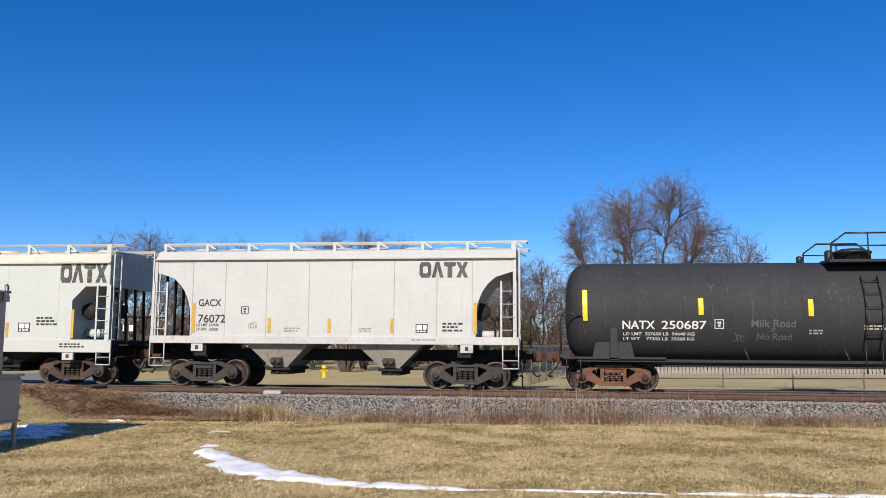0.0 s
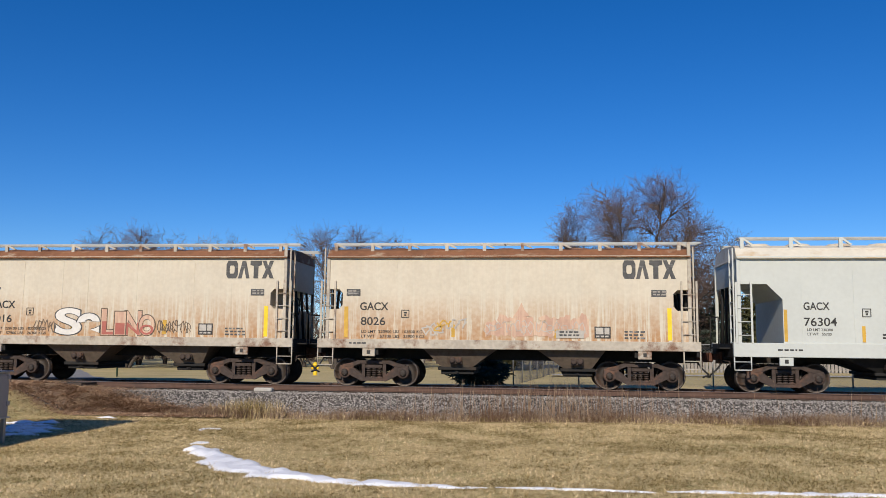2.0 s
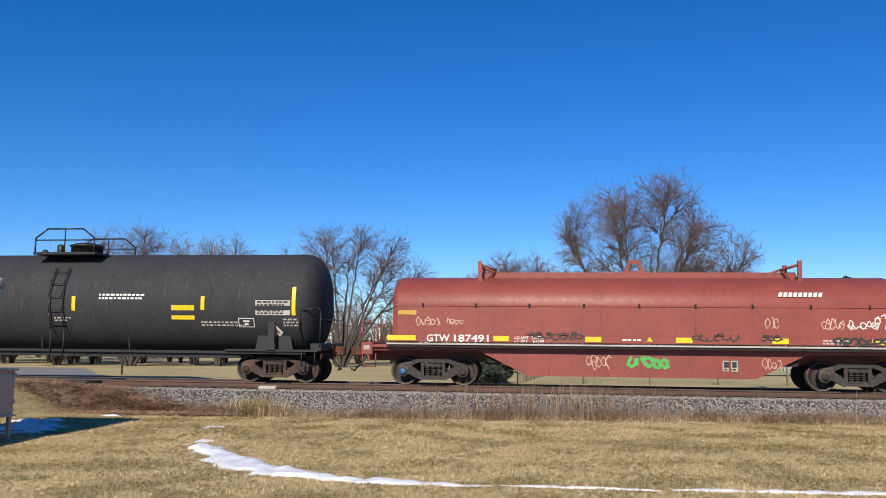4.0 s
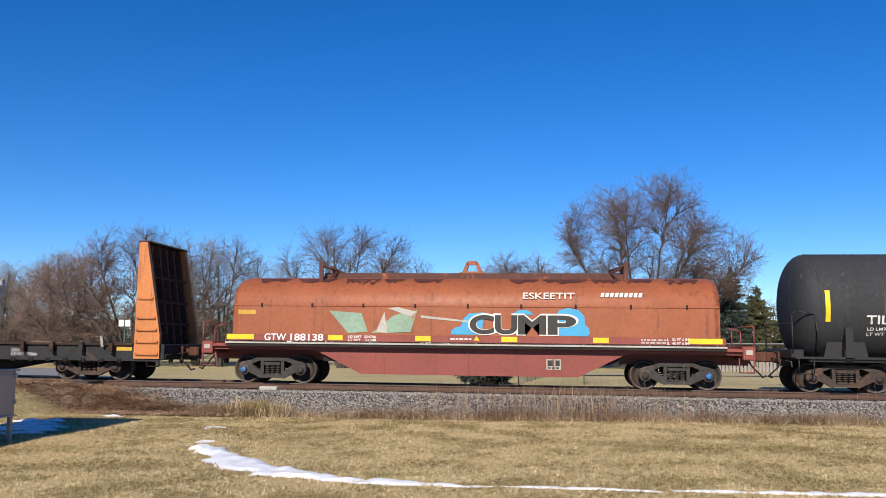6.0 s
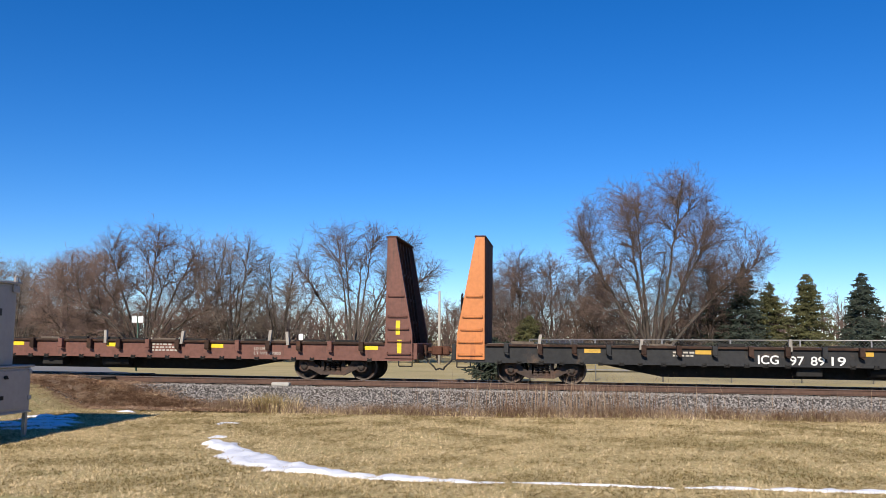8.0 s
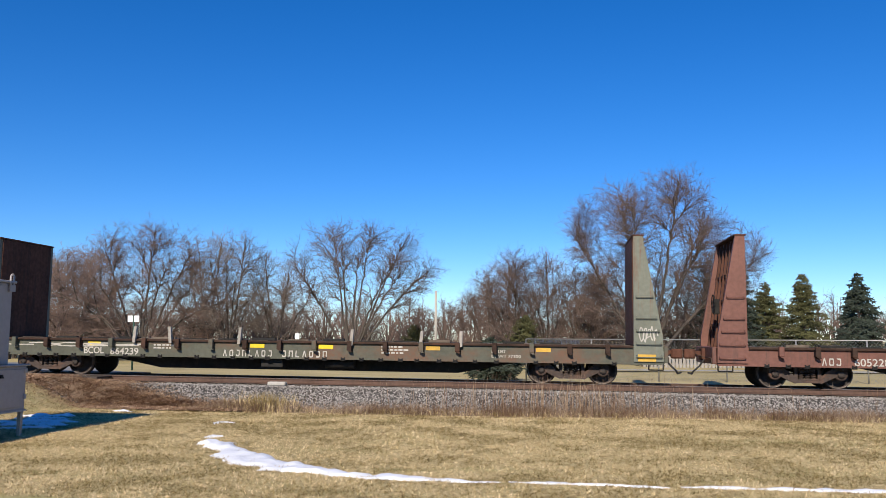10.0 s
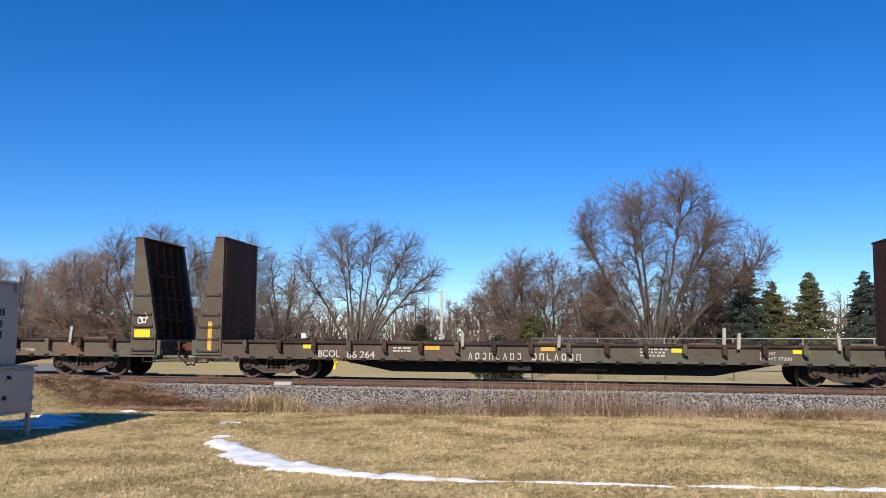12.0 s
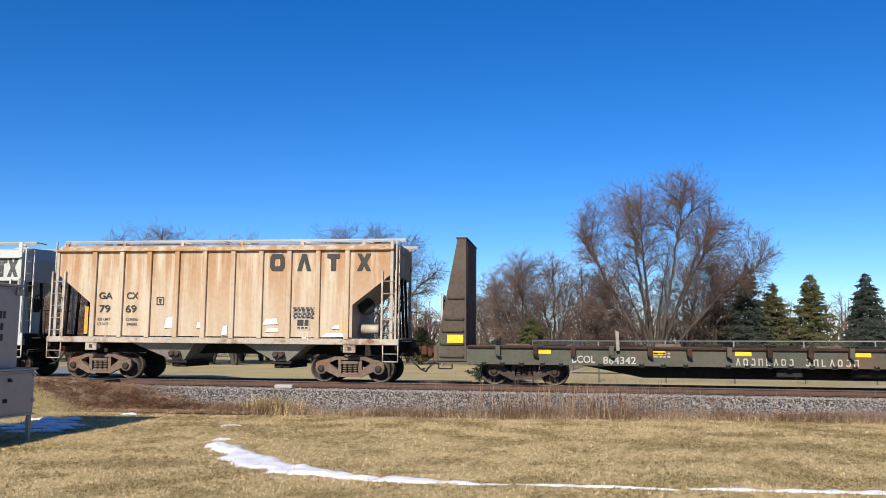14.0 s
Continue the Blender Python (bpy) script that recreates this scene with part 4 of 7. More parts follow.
car = hopper_car(-236.25, 8.71, 5.85, SQUARE, (0.92, 1.32), M["pale_green_white"], M["pale_green_white"], M["pale_green_white"],
                 "pale covered hopper with square cut-away ends", 6.1, 3.72, ((-2.95, -1.75, -1.15, -0.25), (0.85, 1.75, 2.35, 3.35)), M["underside"], seams=(-3.9, -2.5, -0.6, 0.9, 2.2, 3.95))
emblem(car, 3.98, 3.10, 1.56, 0.60, YS, M["ink_grey"])
tape(car, 4.42, 1.36, 0.09, 0.9, YS)


# ---- tank cars ----
def tank_car(x0, spacing, number, words, limits, label, half=8.3, low=2.24, rad=1.50, strips=(), text_x=-6.7, dome=0.0):
    car = thing("tank_car", None, None, label, "freight car", "cars of the train")
    CARS.append((car, x0))
    bm = bmesh.new()
    prof = [(-half, 0.02)]
    for k in range(1, 9):
        a = k / 8 * math.pi / 2
        prof.append((-half + 0.62 * (1 - math.cos(a)), rad * math.sin(a) ** 0.62))
    prof += [(-half + 1.6, rad), (-2.8, rad), (0, rad), (2.8, rad), (half - 1.6, rad)]
    prof += [(-x, r) for x, r in prof[:9][::-1]]
    lathe(bm, prof, (0, 0, low), "x", 48)
    part("tank", bm, M["black_tank"], car, "dull black riveted tank shell")
    for x in (-half + 0.62, -5.0, -1.7, 1.7, 5.0, half - 0.62):
        bm = bmesh.new()
        lathe(bm, [(x - 0.02, rad - 0.01), (x - 0.018, rad + 0.006), (x + 0.018, rad + 0.006), (x + 0.02, rad - 0.01)], (0, 0, low), "x", 48)
        part("weld_band", bm, M["black_tank"], car)
    bm = bmesh.new()
    box(bm, -half - 0.15, half + 0.15, -0.3, 0.3, 0.62, 0.95)
    box(bm, -half + 0.3, half - 0.3, -1.42, -1.30, 0.78, 0.86)
    for s in (-1, 1):
        box(bm, min(s * (half - 0.15), s * (half + 0.2)), max(s * (half - 0.15), s * (half + 0.2)), -1.45, 1.45, 0.88, 1.12, 0.02)
        prism(bm, [(s * spacing / 2 - 0.6, 0.9), (s * spacing / 2 + 0.6, 0.9), (s * spacing / 2 + 0.45, 1.6), (s * spacing / 2 - 0.45, 1.6)], -1.2, 1.2)
        box(bm, s * spacing / 2 - 0.12, s * spacing / 2 + 0.12, -1.5, 1.5, 0.84, 1.10)
        prism(bm, [(s * (spacing / 2 - 0.1), 0.9), (s * (spacing / 2 + 0.1), 0.9), (s * (spacing / 2 + 0.1), 1.75), (s * (spacing / 2 - 0.1), 1.75)], -1.52, -1.2)
        box(bm, min(s * (half - 2.8), s * (half + 0.1)), max(s * (half - 2.8), s * (half + 0.1)), -1.5, 1.5, 0.86, 0.92)
    for x in (-3.2, -0.5, 2.4):
        tube(bm, (x, -1.40, 0.84), (x - 0.12, -1.25, 1.25), 0.03, 5)
    part("underframe", bm, M["black"], car)
    for s in (-1, 1):
        for y in (-1, 1):
            bm = bmesh.new()
            pipe(bm, [(s * (half + 0.15), y * 1.45, 1.0), (s * (half + 0.15), y * 1.45, 2.1), (s * (half + 0.05), y * 1.45, 2.2), (s * (half - 0.45), y * 1.50, 2.1), (s * (half - 0.6), y * 1.5, 1.0)], 0.022, 6)
            part("grab_rail", bm, M["black"], car)
        part("end_rail", pipe(bmesh.new(), [(s * (half + 0.17), -1.45, 1.85), (s * (half + 0.17), 1.45, 1.85)], 0.02, 6), M["black"], car)
        bm = bmesh.new()
        pipe(bm, [(s * half, -1.47, 0.9), (s * half, -1.47, 0.45), (s * (half - 0.4), -1.47, 0.45), (s * (half - 0.4), -1.47, 0.9)], 0.02, 5)
        part("sill_step", bm, M["black"], car)
    # dome, platform and railing
    bm = bmesh.new()
    box(bm, -1.05, 1.05, -1.35, 1.35, low + rad - 0.10, low + rad - 0.03)
    for k in range(-2, 3):
        box(bm, -1.05, 1.05, k * 0.55 - 0.03, k * 0.55 + 0.03, low + rad - 0.03, low + rad)
    part("dome_platform", bm, M["black"], car).location.x = dome
    bm = bmesh.new()
    lathe(bm, [(low + rad - 0.1, 0.50), (low + rad + 0.25, 0.50), (low + rad + 0.27, 0.55), (low + rad + 0.32, 0.55), (low + rad + 0.40, 0.3), (low + rad + 0.42, 0.03)], (0.0, 0, 0), "z", 20)
    part("dome", bm, M["black"], car).location.x = dome
    bm = bmesh.new()
    lathe(bm, [(low + rad - 0.1, 0.12), (low + rad + 0.3, 0.12), (low + rad + 0.34, 0.05)], (-0.75, -0.3, 0), "z", 12)
    part("valve", bm, M["black"], car).location.x = dome
    bm = bmesh.new()
    lathe(bm, [(low + rad - 0.1, 0.07), (low + rad + 0.15, 0.10), (low + rad + 0.2, 0.05)], (-1.5, 0, 0), "z", 12)
    part("vent", bm, M["black"], car).location.x = dome
    for y in (-1.33, 1.33):
        bm = bmesh.new()
        zt = low + rad + 0.72
        pipe(bm, [(-1.0, y, low + rad - 0.05), (-1.0, y, zt - 0.3), (-0.6, y, zt), (0.6, y, zt), (1.0, y, zt - 0.3), (1.0, y, low + rad - 0.05)], 0.026, 6)
        pipe(bm, [(-1.0, y, zt - 0.36), (1.0, y, zt - 0.36)], 0.02, 6)
        tube(bm, (0.0, y, low + rad - 0.05), (0.0, y, zt), 0.02, 6)
        part("dome_railing", bm, M["black"], car).location.x = dome
    for y in (-1,):
        bm = bmesh.new()
        for x in (-0.22, 0.22):
            pts = [(x, -math.sin(a) * (rad + 0.10), low + math.cos(a) * (rad + 0.10)) for a in [0.9, 1.2, 1.5, 1.8, 2.1]]
            pipe(bm, pts + [(x, -1.45, 0.5)], 0.022, 5)
        side = part("side_ladder", bm, M["black"], car)
        side.location.x = dome
        for a in (1.0, 1.25, 1.5, 1.75, 2.0):
            bm = bmesh.new()
            tube(bm, (-0.22, -math.sin(a) * (rad + 0.10), low + math.cos(a) * (rad + 0.10)), (0.22, -math.sin(a) * (rad + 0.10), low + math.cos(a) * (rad + 0.10)), 0.014, 5)
            part("rung", bm, M["black"], side)

    def curved(me_ob):
        for v in me_ob.data.vertices:
            dz = max(-rad * 0.95, min(rad * 0.95, v.co.z - low))
            out = v.co.y - YS
            v.co.y = -math.sqrt(rad * rad - dz * dz) - 0.008 + out
    YT = YS
    made = []
    for x, z, w, h in strips:
        bm = bmesh.new()
        for k in range(4):
            patch(bm, x, x + w, z + h * k / 4, z + h * (k + 1) / 4, YT)
        made.append(part("reflector_strip", bm, M["yellow"], car, "yellow reflective strip"))
    made.append(initials(words, car, text_x, 1.76 + low - 2.28, 0.92, 0.24, YT, M["chalk"]))
    made.append(lettering(number, text_x + 1.1, 1.76 + low - 2.28, 0.24, M["chalk"], car, YT - 0.003, 1.25, "car_number"))
    made.append(lettering(limits[0], text_x + 0.03, 1.58 + low - 2.28, 0.09, M["chalk"], car, YT - 0.003, 2.0, "weight_line"))
    made.append(lettering(limits[1], text_x + 0.03, 1.44 + low - 2.28, 0.09, M["chalk"], car, YT - 0.003, 2.0, "weight_line"))
    for o in made:
        if o is not car and o.data:
            curved(o)
    before = set(car.children)
    small_frame(car, text_x + 2.57, 1.78 + low - 2.28, 0.26, 0.26, YT, M["chalk"])
    bars(print_rows(rng, 2, 0.6), -0.1, 1.85, 0.08, M["chalk_dull"], car, YT)
    for o in set(car.children) - before:
        curved(o)
    trucks(car, spacing, "truck_rust" if number == "250687" else "truck")
    couplers(car, half + 0.55, half + 0.1)
    return car, curved


natx, bend = tank_car(8.71, 13.9, "250687", "NATX", ("LD LMT  207600 LB  94640 KG", "LT WT    77300 LB  35060 KG"), "dull black tank car with patchy worn paint", strips=((-7.83, 1.95, 0.14, 0.90), (-4.57, 2.13, 0.14, 0.48), (-1.58, 2.10, 0.14, 0.48), (1.6, 2.1, 0.14, 0.48), (4.6, 2.1, 0.14, 0.48)), dome=0.15)
before = set(natx.children)
lettering("Milk Road", -3.12, 1.78, 0.22, M["chalk_faint"], natx, YS, 1.2, "chalk_line", "faint chalk words")
lettering("or", -2.6, 1.66, 0.10, M["chalk_faint"], natx, YS, 0.16, "chalk_line", "faint chalk words")
lettering("No Road", -2.95, 1.42, 0.20, M["chalk_faint"], natx, YS, 0.95, "chalk_line", "faint chalk words")
squiggle(natx, rng, -3.6, 1.35, 0.3, 0.3, YS, M["chalk_faint"], 3, 0.010, "chalk_scrawl", "faint chalk scrawl")
bars(print_rows(rng, 2, 0.45), -1.55, 1.72, 0.08, M["chalk_dull"], natx, YS)
for o in set(natx.children) - before:
    bend(o)
tilx, bend = tank_car(-76.21, 13.9, "282450", "TILX", ("LD LMT  200400 LB  90900 KG", "LT WT    85600 LB  38830 KG"), "satin black tank car with placards and white stencils", low=2.36, rad=1.58, strips=((-7.57, 1.90, 0.13, 0.88), (-4.15, 2.05, 0.12, 0.45), (0.5, 2.05, 0.12, 0.45), (4.71, 2.10, 0.12, 0.42), (7.58, 1.95, 0.12, 0.86)), text_x=-6.48)
before = set(tilx.children)
bm = bmesh.new()
patch(bm, 6.44, 7.53, 1.95, 2.40, YS)
part("notice_panel", bm, M["chalk_dull"], tilx, "white panel of small print")
bars(print_rows(rng, 5, 1.0), 6.50, 2.37, 0.085, M["ink"], tilx, YS - 0.005)
bm = bmesh.new()
patch(bm, 3.76, 4.50, 1.80, 2.24, YS)
part("notice_panel", bm, M["yellow"], tilx, "yellow panel of small print")
bm = bmesh.new()
blob(bm, [(6.82, 1.43), (7.04, 1.20), (7.26, 1.43), (7.04, 1.66)], YS)
part("placard", bm, M["chalk"], tilx, "diamond hazard placard")
bm = bmesh.new()
blob(bm, [(6.90, 1.43), (7.04, 1.43), (7.18, 1.43), (7.04, 1.59)], YS - 0.005)
part("placard_field", bm, M["spray_red"], tilx)
bars(print_rows(rng, 2, 1.6), 1.4, 2.58, 0.11, M["chalk"], tilx, YS)
bars(print_rows(rng, 2, 1.5), 4.7, 1.75, 0.09, M["chalk_dull"], tilx, YS)
bars(print_rows(rng, 3, 0.5), 7.3, 1.85, 0.09, M["chalk_dull"], tilx, YS)
small_frame(tilx, 5.89, 1.58, 0.5, 0.28, YS, M["chalk"])
for o in set(tilx.children) - before:
    if o.name.split(".")[0] not in ("truck",):
        for v in o.data.vertices:
            dz = max(-1.5, min(1.5, v.co.z - 2.36))
            v.co.y = -math.sqrt(1.58 ** 2 - dz * dz) - 0.008 + (v.co.y - YS)


# ---- coil cars ----
def coil_car(x0, number, cover_mat, ridge_mat, label):
    car = thing("coil_car", None, None, label, "freight car", "cars of the train")
    CARS.append((car, x0))
    w = 1.42
    # rounded hood: upright lower wall, then a curved top
    section = [(w, 1.32), (w, 2.28)]
    for k in range(1, 10):
        a = k / 9 * math.pi / 2
        section.append((w * math.cos(a) ** 0.85, 2.28 + 0.92 * math.sin(a)))
    outline = section + [(-y, z) for y, z in section[::-1]][1:]
    bm = bmesh.new()
    xs = (-7.22, -7.05, 7.05, 7.22)
    rings = []
    for i, x in enumerate(xs):
        k = 0.965 if i in (0, 3) else 1.0
        rings.append([bm.verts.new((x, y * k, 1.32 + (z - 1.32) * k)) for y, z in outline])
    for a, b in zip(rings, rings[1:]):
        for i in range(len(outline) - 1):
            f = bm.faces.new((a[i], a[i + 1], b[i + 1], b[i]))
            f.smooth = i not in (0, len(outline) - 2)
    bm.faces.new(rings[0])
    bm.faces.new(rings[-1][::-1])
    hood = part("hood", bm, cover_mat, car, "curved sheet-steel hood over the load")
    bm = bmesh.new()
    box(bm, -7.2, 7.2, -w - 0.02, -w + 0.0, 2.25, 2.31, 0.008)
    box(bm, -7.2, 7.2, w, w + 0.02, 2.25, 2.31, 0.008)
    part("hood_rib", bm, cover_mat, hood)
    for k in range(9):
        x = -6.3 + k * 12.6 / 8
        bm = bmesh.new()
        box(bm, x - 0.01, x + 0.01, -w - 0.006, -w, 1.34, 2.25)
        part("hood_seam", bm, cover_mat, hood)
        bm = bmesh.new()
        box(bm, x - 0.03, x + 0.03, -w - 0.035, -w, 2.22, 2.34, 0.008)
        part("hood_lug", bm, M["underside"], hood)
    bm = bmesh.new()
    prism(bm, [(-4.7, 3.12), (4.7, 3.12), (4.62, 3.34), (-4.62, 3.34)], -0.42, 0.42)
    for x in (-2.6, -1.3, 1.3, 2.6):
        box(bm, x - 0.02, x + 0.02, -0.425, 0.425, 3.15, 3.35)
    part("ridge_channel", bm, ridge_mat, hood)
    bm = bmesh.new()
    prism(bm, [(-0.62, 3.30), (-0.30, 3.42), (-0.20, 3.68), (-0.13, 3.74), (-0.13, 3.55), (-0.17, 3.42), (0.17, 3.42), (0.13, 3.55), (0.13, 3.74), (0.20, 3.68), (0.30, 3.42), (0.62, 3.30)], -0.10, 0.10)
    prism(bm, [(-0.17, 3.63), (0.17, 3.63), (0.13, 3.75), (-0.13, 3.75)], -0.10, 0.10)
    part("lifting_bracket", bm, cover_mat, hood)
    for s in (-1, 1):
        bm = bmesh.new()
        prism(bm, [(s * 4.58, 2.85), (s * 4.70, 2.85), (s * 4.72, 3.66), (s * 4.60, 3.66)], -0.82, -0.74)
        prism(bm, [(s * 4.58, 2.85), (s * 4.70, 2.85), (s * 4.72, 3.66), (s * 4.60, 3.66)], 0.74, 0.82)
        tube(bm, (s * 4.66, -0.8, 3.55), (s * 4.66, 0.8, 3.55), 0.04, 6)
        for y in (-0.78, 0.78):
            tube(bm, (s * 4.66, y, 3.56), (s * 4.18, y * 0.6, 3.40), 0.035, 5)
            tube(bm, (s * 4.2, y * 0.6, 3.38), (s * 4.62, y, 2.95), 0.03, 5)
        part("guide_arm", bm, ridge_mat, hood)
    # deck with walkway and fish-belly side sill
    part("deck", box(bmesh.new(), -8.15, 8.15, -1.46, 1.46, 1.02, 1.12, 0.01), M["maroon"], car)
    for s in (-1, 1):
        part("side_board", box(bmesh.new(), -7.35, 7.35, min(s * 1.44, s * 1.50), max(s * 1.44, s * 1.50), 1.20, 1.40, 0.01), M["maroon"], car)
        part("end_sill", box(bmesh.new(), min(s * 7.8, s * 8.15), max(s * 7.8, s * 8.15), -1.48, 1.48, 0.80, 1.18, 0.02), M["maroon"], car)
    part("centre_sill", box(bmesh.new(), -8.2, 8.2, -0.33, 0.33, 0.62, 1.02), M["maroon"], car)
    bm = bmesh.new()
    for s in (-1, 1):
        prism(bm, [(-7.9, 1.03), (7.9, 1.03), (7.9, 0.93), (4.75, 0.93), (4.55, 0.90), (3.2, 0.24), (-3.2, 0.24), (-4.55, 0.90), (-4.75, 0.93), (-7.9, 0.93)], s * 1.30, s * 1.34)
    for x in (-2.5, 0.0, 2.5):
        box(bm, x - 0.02, x + 0.02, -1.36, -1.34, 0.28, 0.92)
    part("fish_belly_sill", bm, M["maroon"], car)
    bm = bmesh.new()
    box(bm, -4.4, 4.4, -1.2, 1.2, 0.60, 0.95)
    part("underframe", bm, M["underside"], car)
    bm = bmesh.new()
    for k in range(48):
        x = -7.2 + k * 0.30
        box(bm, x, x + 0.24, -1.60, -1.46, 1.05, 1.08)
    box(bm, -7.35, 7.35, -1.62, -1.60, 1.04, 1.10)
    part("walkway_grating", bm, M["underside"], car)
    bm = bmesh.new()
    box(bm, -7.35, 7.35, -1.66, -1.51, 1.115, 1.165, 0.006)
    part("walkway_edge", bm, M["chalk_dull"], car, "pale worn walkway edge")
    for s in (-1, 1):
        bm = bmesh.new()
        pipe(bm, [(s * 8.12, -1.45, 1.1), (s * 8.12, -1.45, 1.75), (s * 8.12, 1.45, 1.75), (s * 8.12, 1.45, 1.1)], 0.02, 6)
        pipe(bm, [(s * 8.1, -1.47, 0.85), (s * 8.1, -1.47, 0.45), (s * 7.7, -1.47, 0.45), (s * 7.7, -1.47, 0.85)], 0.02, 5)
        pipe(bm, [(s * 7.75, -1.47, 1.1), (s * 7.75, -1.47, 1.6), (s * 7.4, -1.47, 1.7)], 0.018, 5)
        part("end_rail", bm, M["maroon"], car)
        bm = bmesh.new()
        patch(bm, s * 7.98 - 0.09, s * 7.98 + 0.09, 0.95, 1.08, -1.482)
        part("sill_tag", bm, M["chalk_dull"], car)
    y = -1.502
    for x, wd in ((-7.36, 0.86), (-4.2, 0.45), (-1.55, 0.46), (1.0, 0.46), (3.64, 0.44)):
        tape(car, x, 1.24, wd, 0.15, y, "yellow")
    tape(car, 6.3, 1.24, 0.95, 0.15, y, "yellow")
    tape(car, -7.05, 2.00, 0.55, 0.13, -w - 0.004, "yellow_dull")
    initials("GTW", car, -6.17, 1.21, 0.68, 0.21, y, M["chalk"])
    lettering(number, -5.36, 1.21, 0.21, M["chalk"], car, y - 0.003, 1.02, "car_number", "", 0.018)
    lettering("LD LMT  224700", -3.58, 1.31, 0.075, M["chalk"], car, y - 0.003, 0.85, "weight_line")
    lettering("LT WT    61300", -3.58, 1.21, 0.075, M["chalk"], car, y - 0.003, 0.85, "weight_line")
    bars(print_rows(rng, 2, 0.8), 5.0, 1.36, 0.08, M["chalk_dull"], car, y)
    bars(print_rows(rng, 1, 0.6), -0.5, 1.33, 0.08, M["chalk"], car, y)
    bm = bmesh.new()
    blob(bm, [(0.18, 1.27), (0.36, 1.27), (0.27, 1.40)], y)
    part("warning_triangle", bm, M["yellow"], car)
    panel_box(car, 2.3, 0.45, 0.42, 0.30, -1.345, M["chalk_dull"], M["ink"])
    # owner's address as slanted white bars
    bm = bmesh.new()
    for k in range(9):
        x = 3.86 + k * 0.135
        z = 2.56
        yy = -w * math.cos(math.asin(min(1, (z - 2.28) / 0.92))) ** 0.85 - 0.035
        prism(bm, [(x, z), (x + 0.095, z), (x + 0.125, z + 0.13), (x + 0.03, z + 0.13)], yy - 0.01, yy + 0.03)
    part("owner_line", bm, M["chalk"], car, "white line of print as plain bars")
    trucks(car, 12.06, "truck_grey", hub=True)
    couplers(car, 8.72, 8.12)
    return car


car = coil_car(-58.34, "187491", M["maroon"], M["maroon"], "maroon coil car with curved hood, scrawled with graffiti")
HY = -1.428
for x, z, w, h, m, t, r in ((-3.2, 1.28, 1.6, 0.26, "ink", 7, 0.02), (1.45, 1.28, 1.25, 0.24, "ink", 6, 0.018), (3.3, 1.30, 0.6, 0.2, "ink", 3, 0.018), (5.3, 1.22, 1.9, 0.22, "ink", 9, 0.03)):
    squiggle(car, rng, x, z, w, h, -1.51, M[m], t, r)
for x, z, w, h, t in ((5.0, 1.62, 0.6, 0.36, 5), (5.7, 1.65, 0.8, 0.3, 5), (6.4, 1.62, 0.5, 0.5, 3), (-6.5, 1.65, 0.7, 0.3, 5), (-5.6, 1.7, 0.5, 0.2, 4), (3.5, 1.62, 0.35, 0.4, 3)):
    squiggle(car, rng, x, z, w, h, HY, M["spray_white" if x > 5.5 else "pink"], t, 0.014)
squiggle(car, rng, -0.3, 0.52, 1.1, 0.34, -1.35, M["spray_green"], 5, 0.045, label="green sprayed tag")
squiggle(car, rng, -1.5, 0.45, 0.7, 0.5, -1.352, M["pink"], 5, 0.012)
squiggle(car, rng, 3.4, 0.5, 0.5, 0.36, -1.352, M["pink"], 4, 0.012)

car = coil_car(-93.82, "188138", M["orange_brown"], M["oxide_dark"], "orange-brown coil car with flaking hood and blue graffiti")
for pts in ([(-0.50, 1.44), (-0.48, 1.56), (-0.36, 1.66), (-0.20, 1.68), (-0.14, 1.90), (0.04, 2.06), (0.5, 2.10), (0.4, 1.44)],
            [(1.30, 2.04), (1.46, 2.16), (1.75, 2.18), (1.95, 2.04)],
            [(2.55, 2.00), (2.68, 2.18), (2.95, 2.24), (3.24, 2.18), (3.40, 2.00), (3.42, 1.74), (3.52, 1.66), (3.56, 1.50), (3.48, 1.42), (2.6, 1.44)]):
    bm = bmesh.new()
    blob(bm, pts, HY)
    part("graffiti_blue", bm, M["spray_blue"], car, "bright blue sprayed cloud")
for k, (u, x0, x1) in enumerate((("C", 0.06, 0.78), ("U", 0.80, 1.46), ("M", 1.48, 2.30), ("P", 2.34, 3.16))):
    lettering(u, x0 - 0.05, 1.43, 0.64, M["spray_white"], car, HY - 0.016 - 0.001 * k, x1 - x0 + 0.12, "graffiti_edge", "white sprayed border", 0.06)
    lettering(u, x0, 1.46, 0.56, M["ink"], car, HY - 0.022 - 0.001 * k, x1 - x0, "graffiti_letter", "black sprayed block letter", 0.04)
bm = bmesh.new()
blob(bm, [(-4.2, 2.12), (-3.2, 2.05), (-3.0, 1.5), (-3.6, 1.45)], HY)
part("graffiti_teal", bm, M["spray_teal"], car, "faded teal sprayed wedge")
bm = bmesh.new()
blob(bm, [(-2.9, 1.45), (-1.7, 1.5), (-1.5, 2.15), (-2.2, 2.0)], HY)
part("graffiti_teal", bm, M["spray_teal"], car, "faded teal sprayed wedge")
bm = bmesh.new()
blob(bm, [(-2.4, 2.2), (-1.7, 1.95), (-1.5, 2.1), (-2.1, 2.24)], HY - 0.003)
part("graffiti_cream", bm, M["chalk_dull"], car, "cream sprayed wedge")
bm = bmesh.new()
blob(bm, [(-2.75, 1.5), (-2.4, 1.45), (-2.5, 2.1)], HY - 0.003)
part("graffiti_cream", bm, M["chalk_dull"], car, "cream sprayed wedge")
bm = bmesh.new()
blob(bm, [(-1.4, 2.0), (0.0, 1.85), (0.0, 1.80), (-1.4, 1.92)], HY - 0.003)
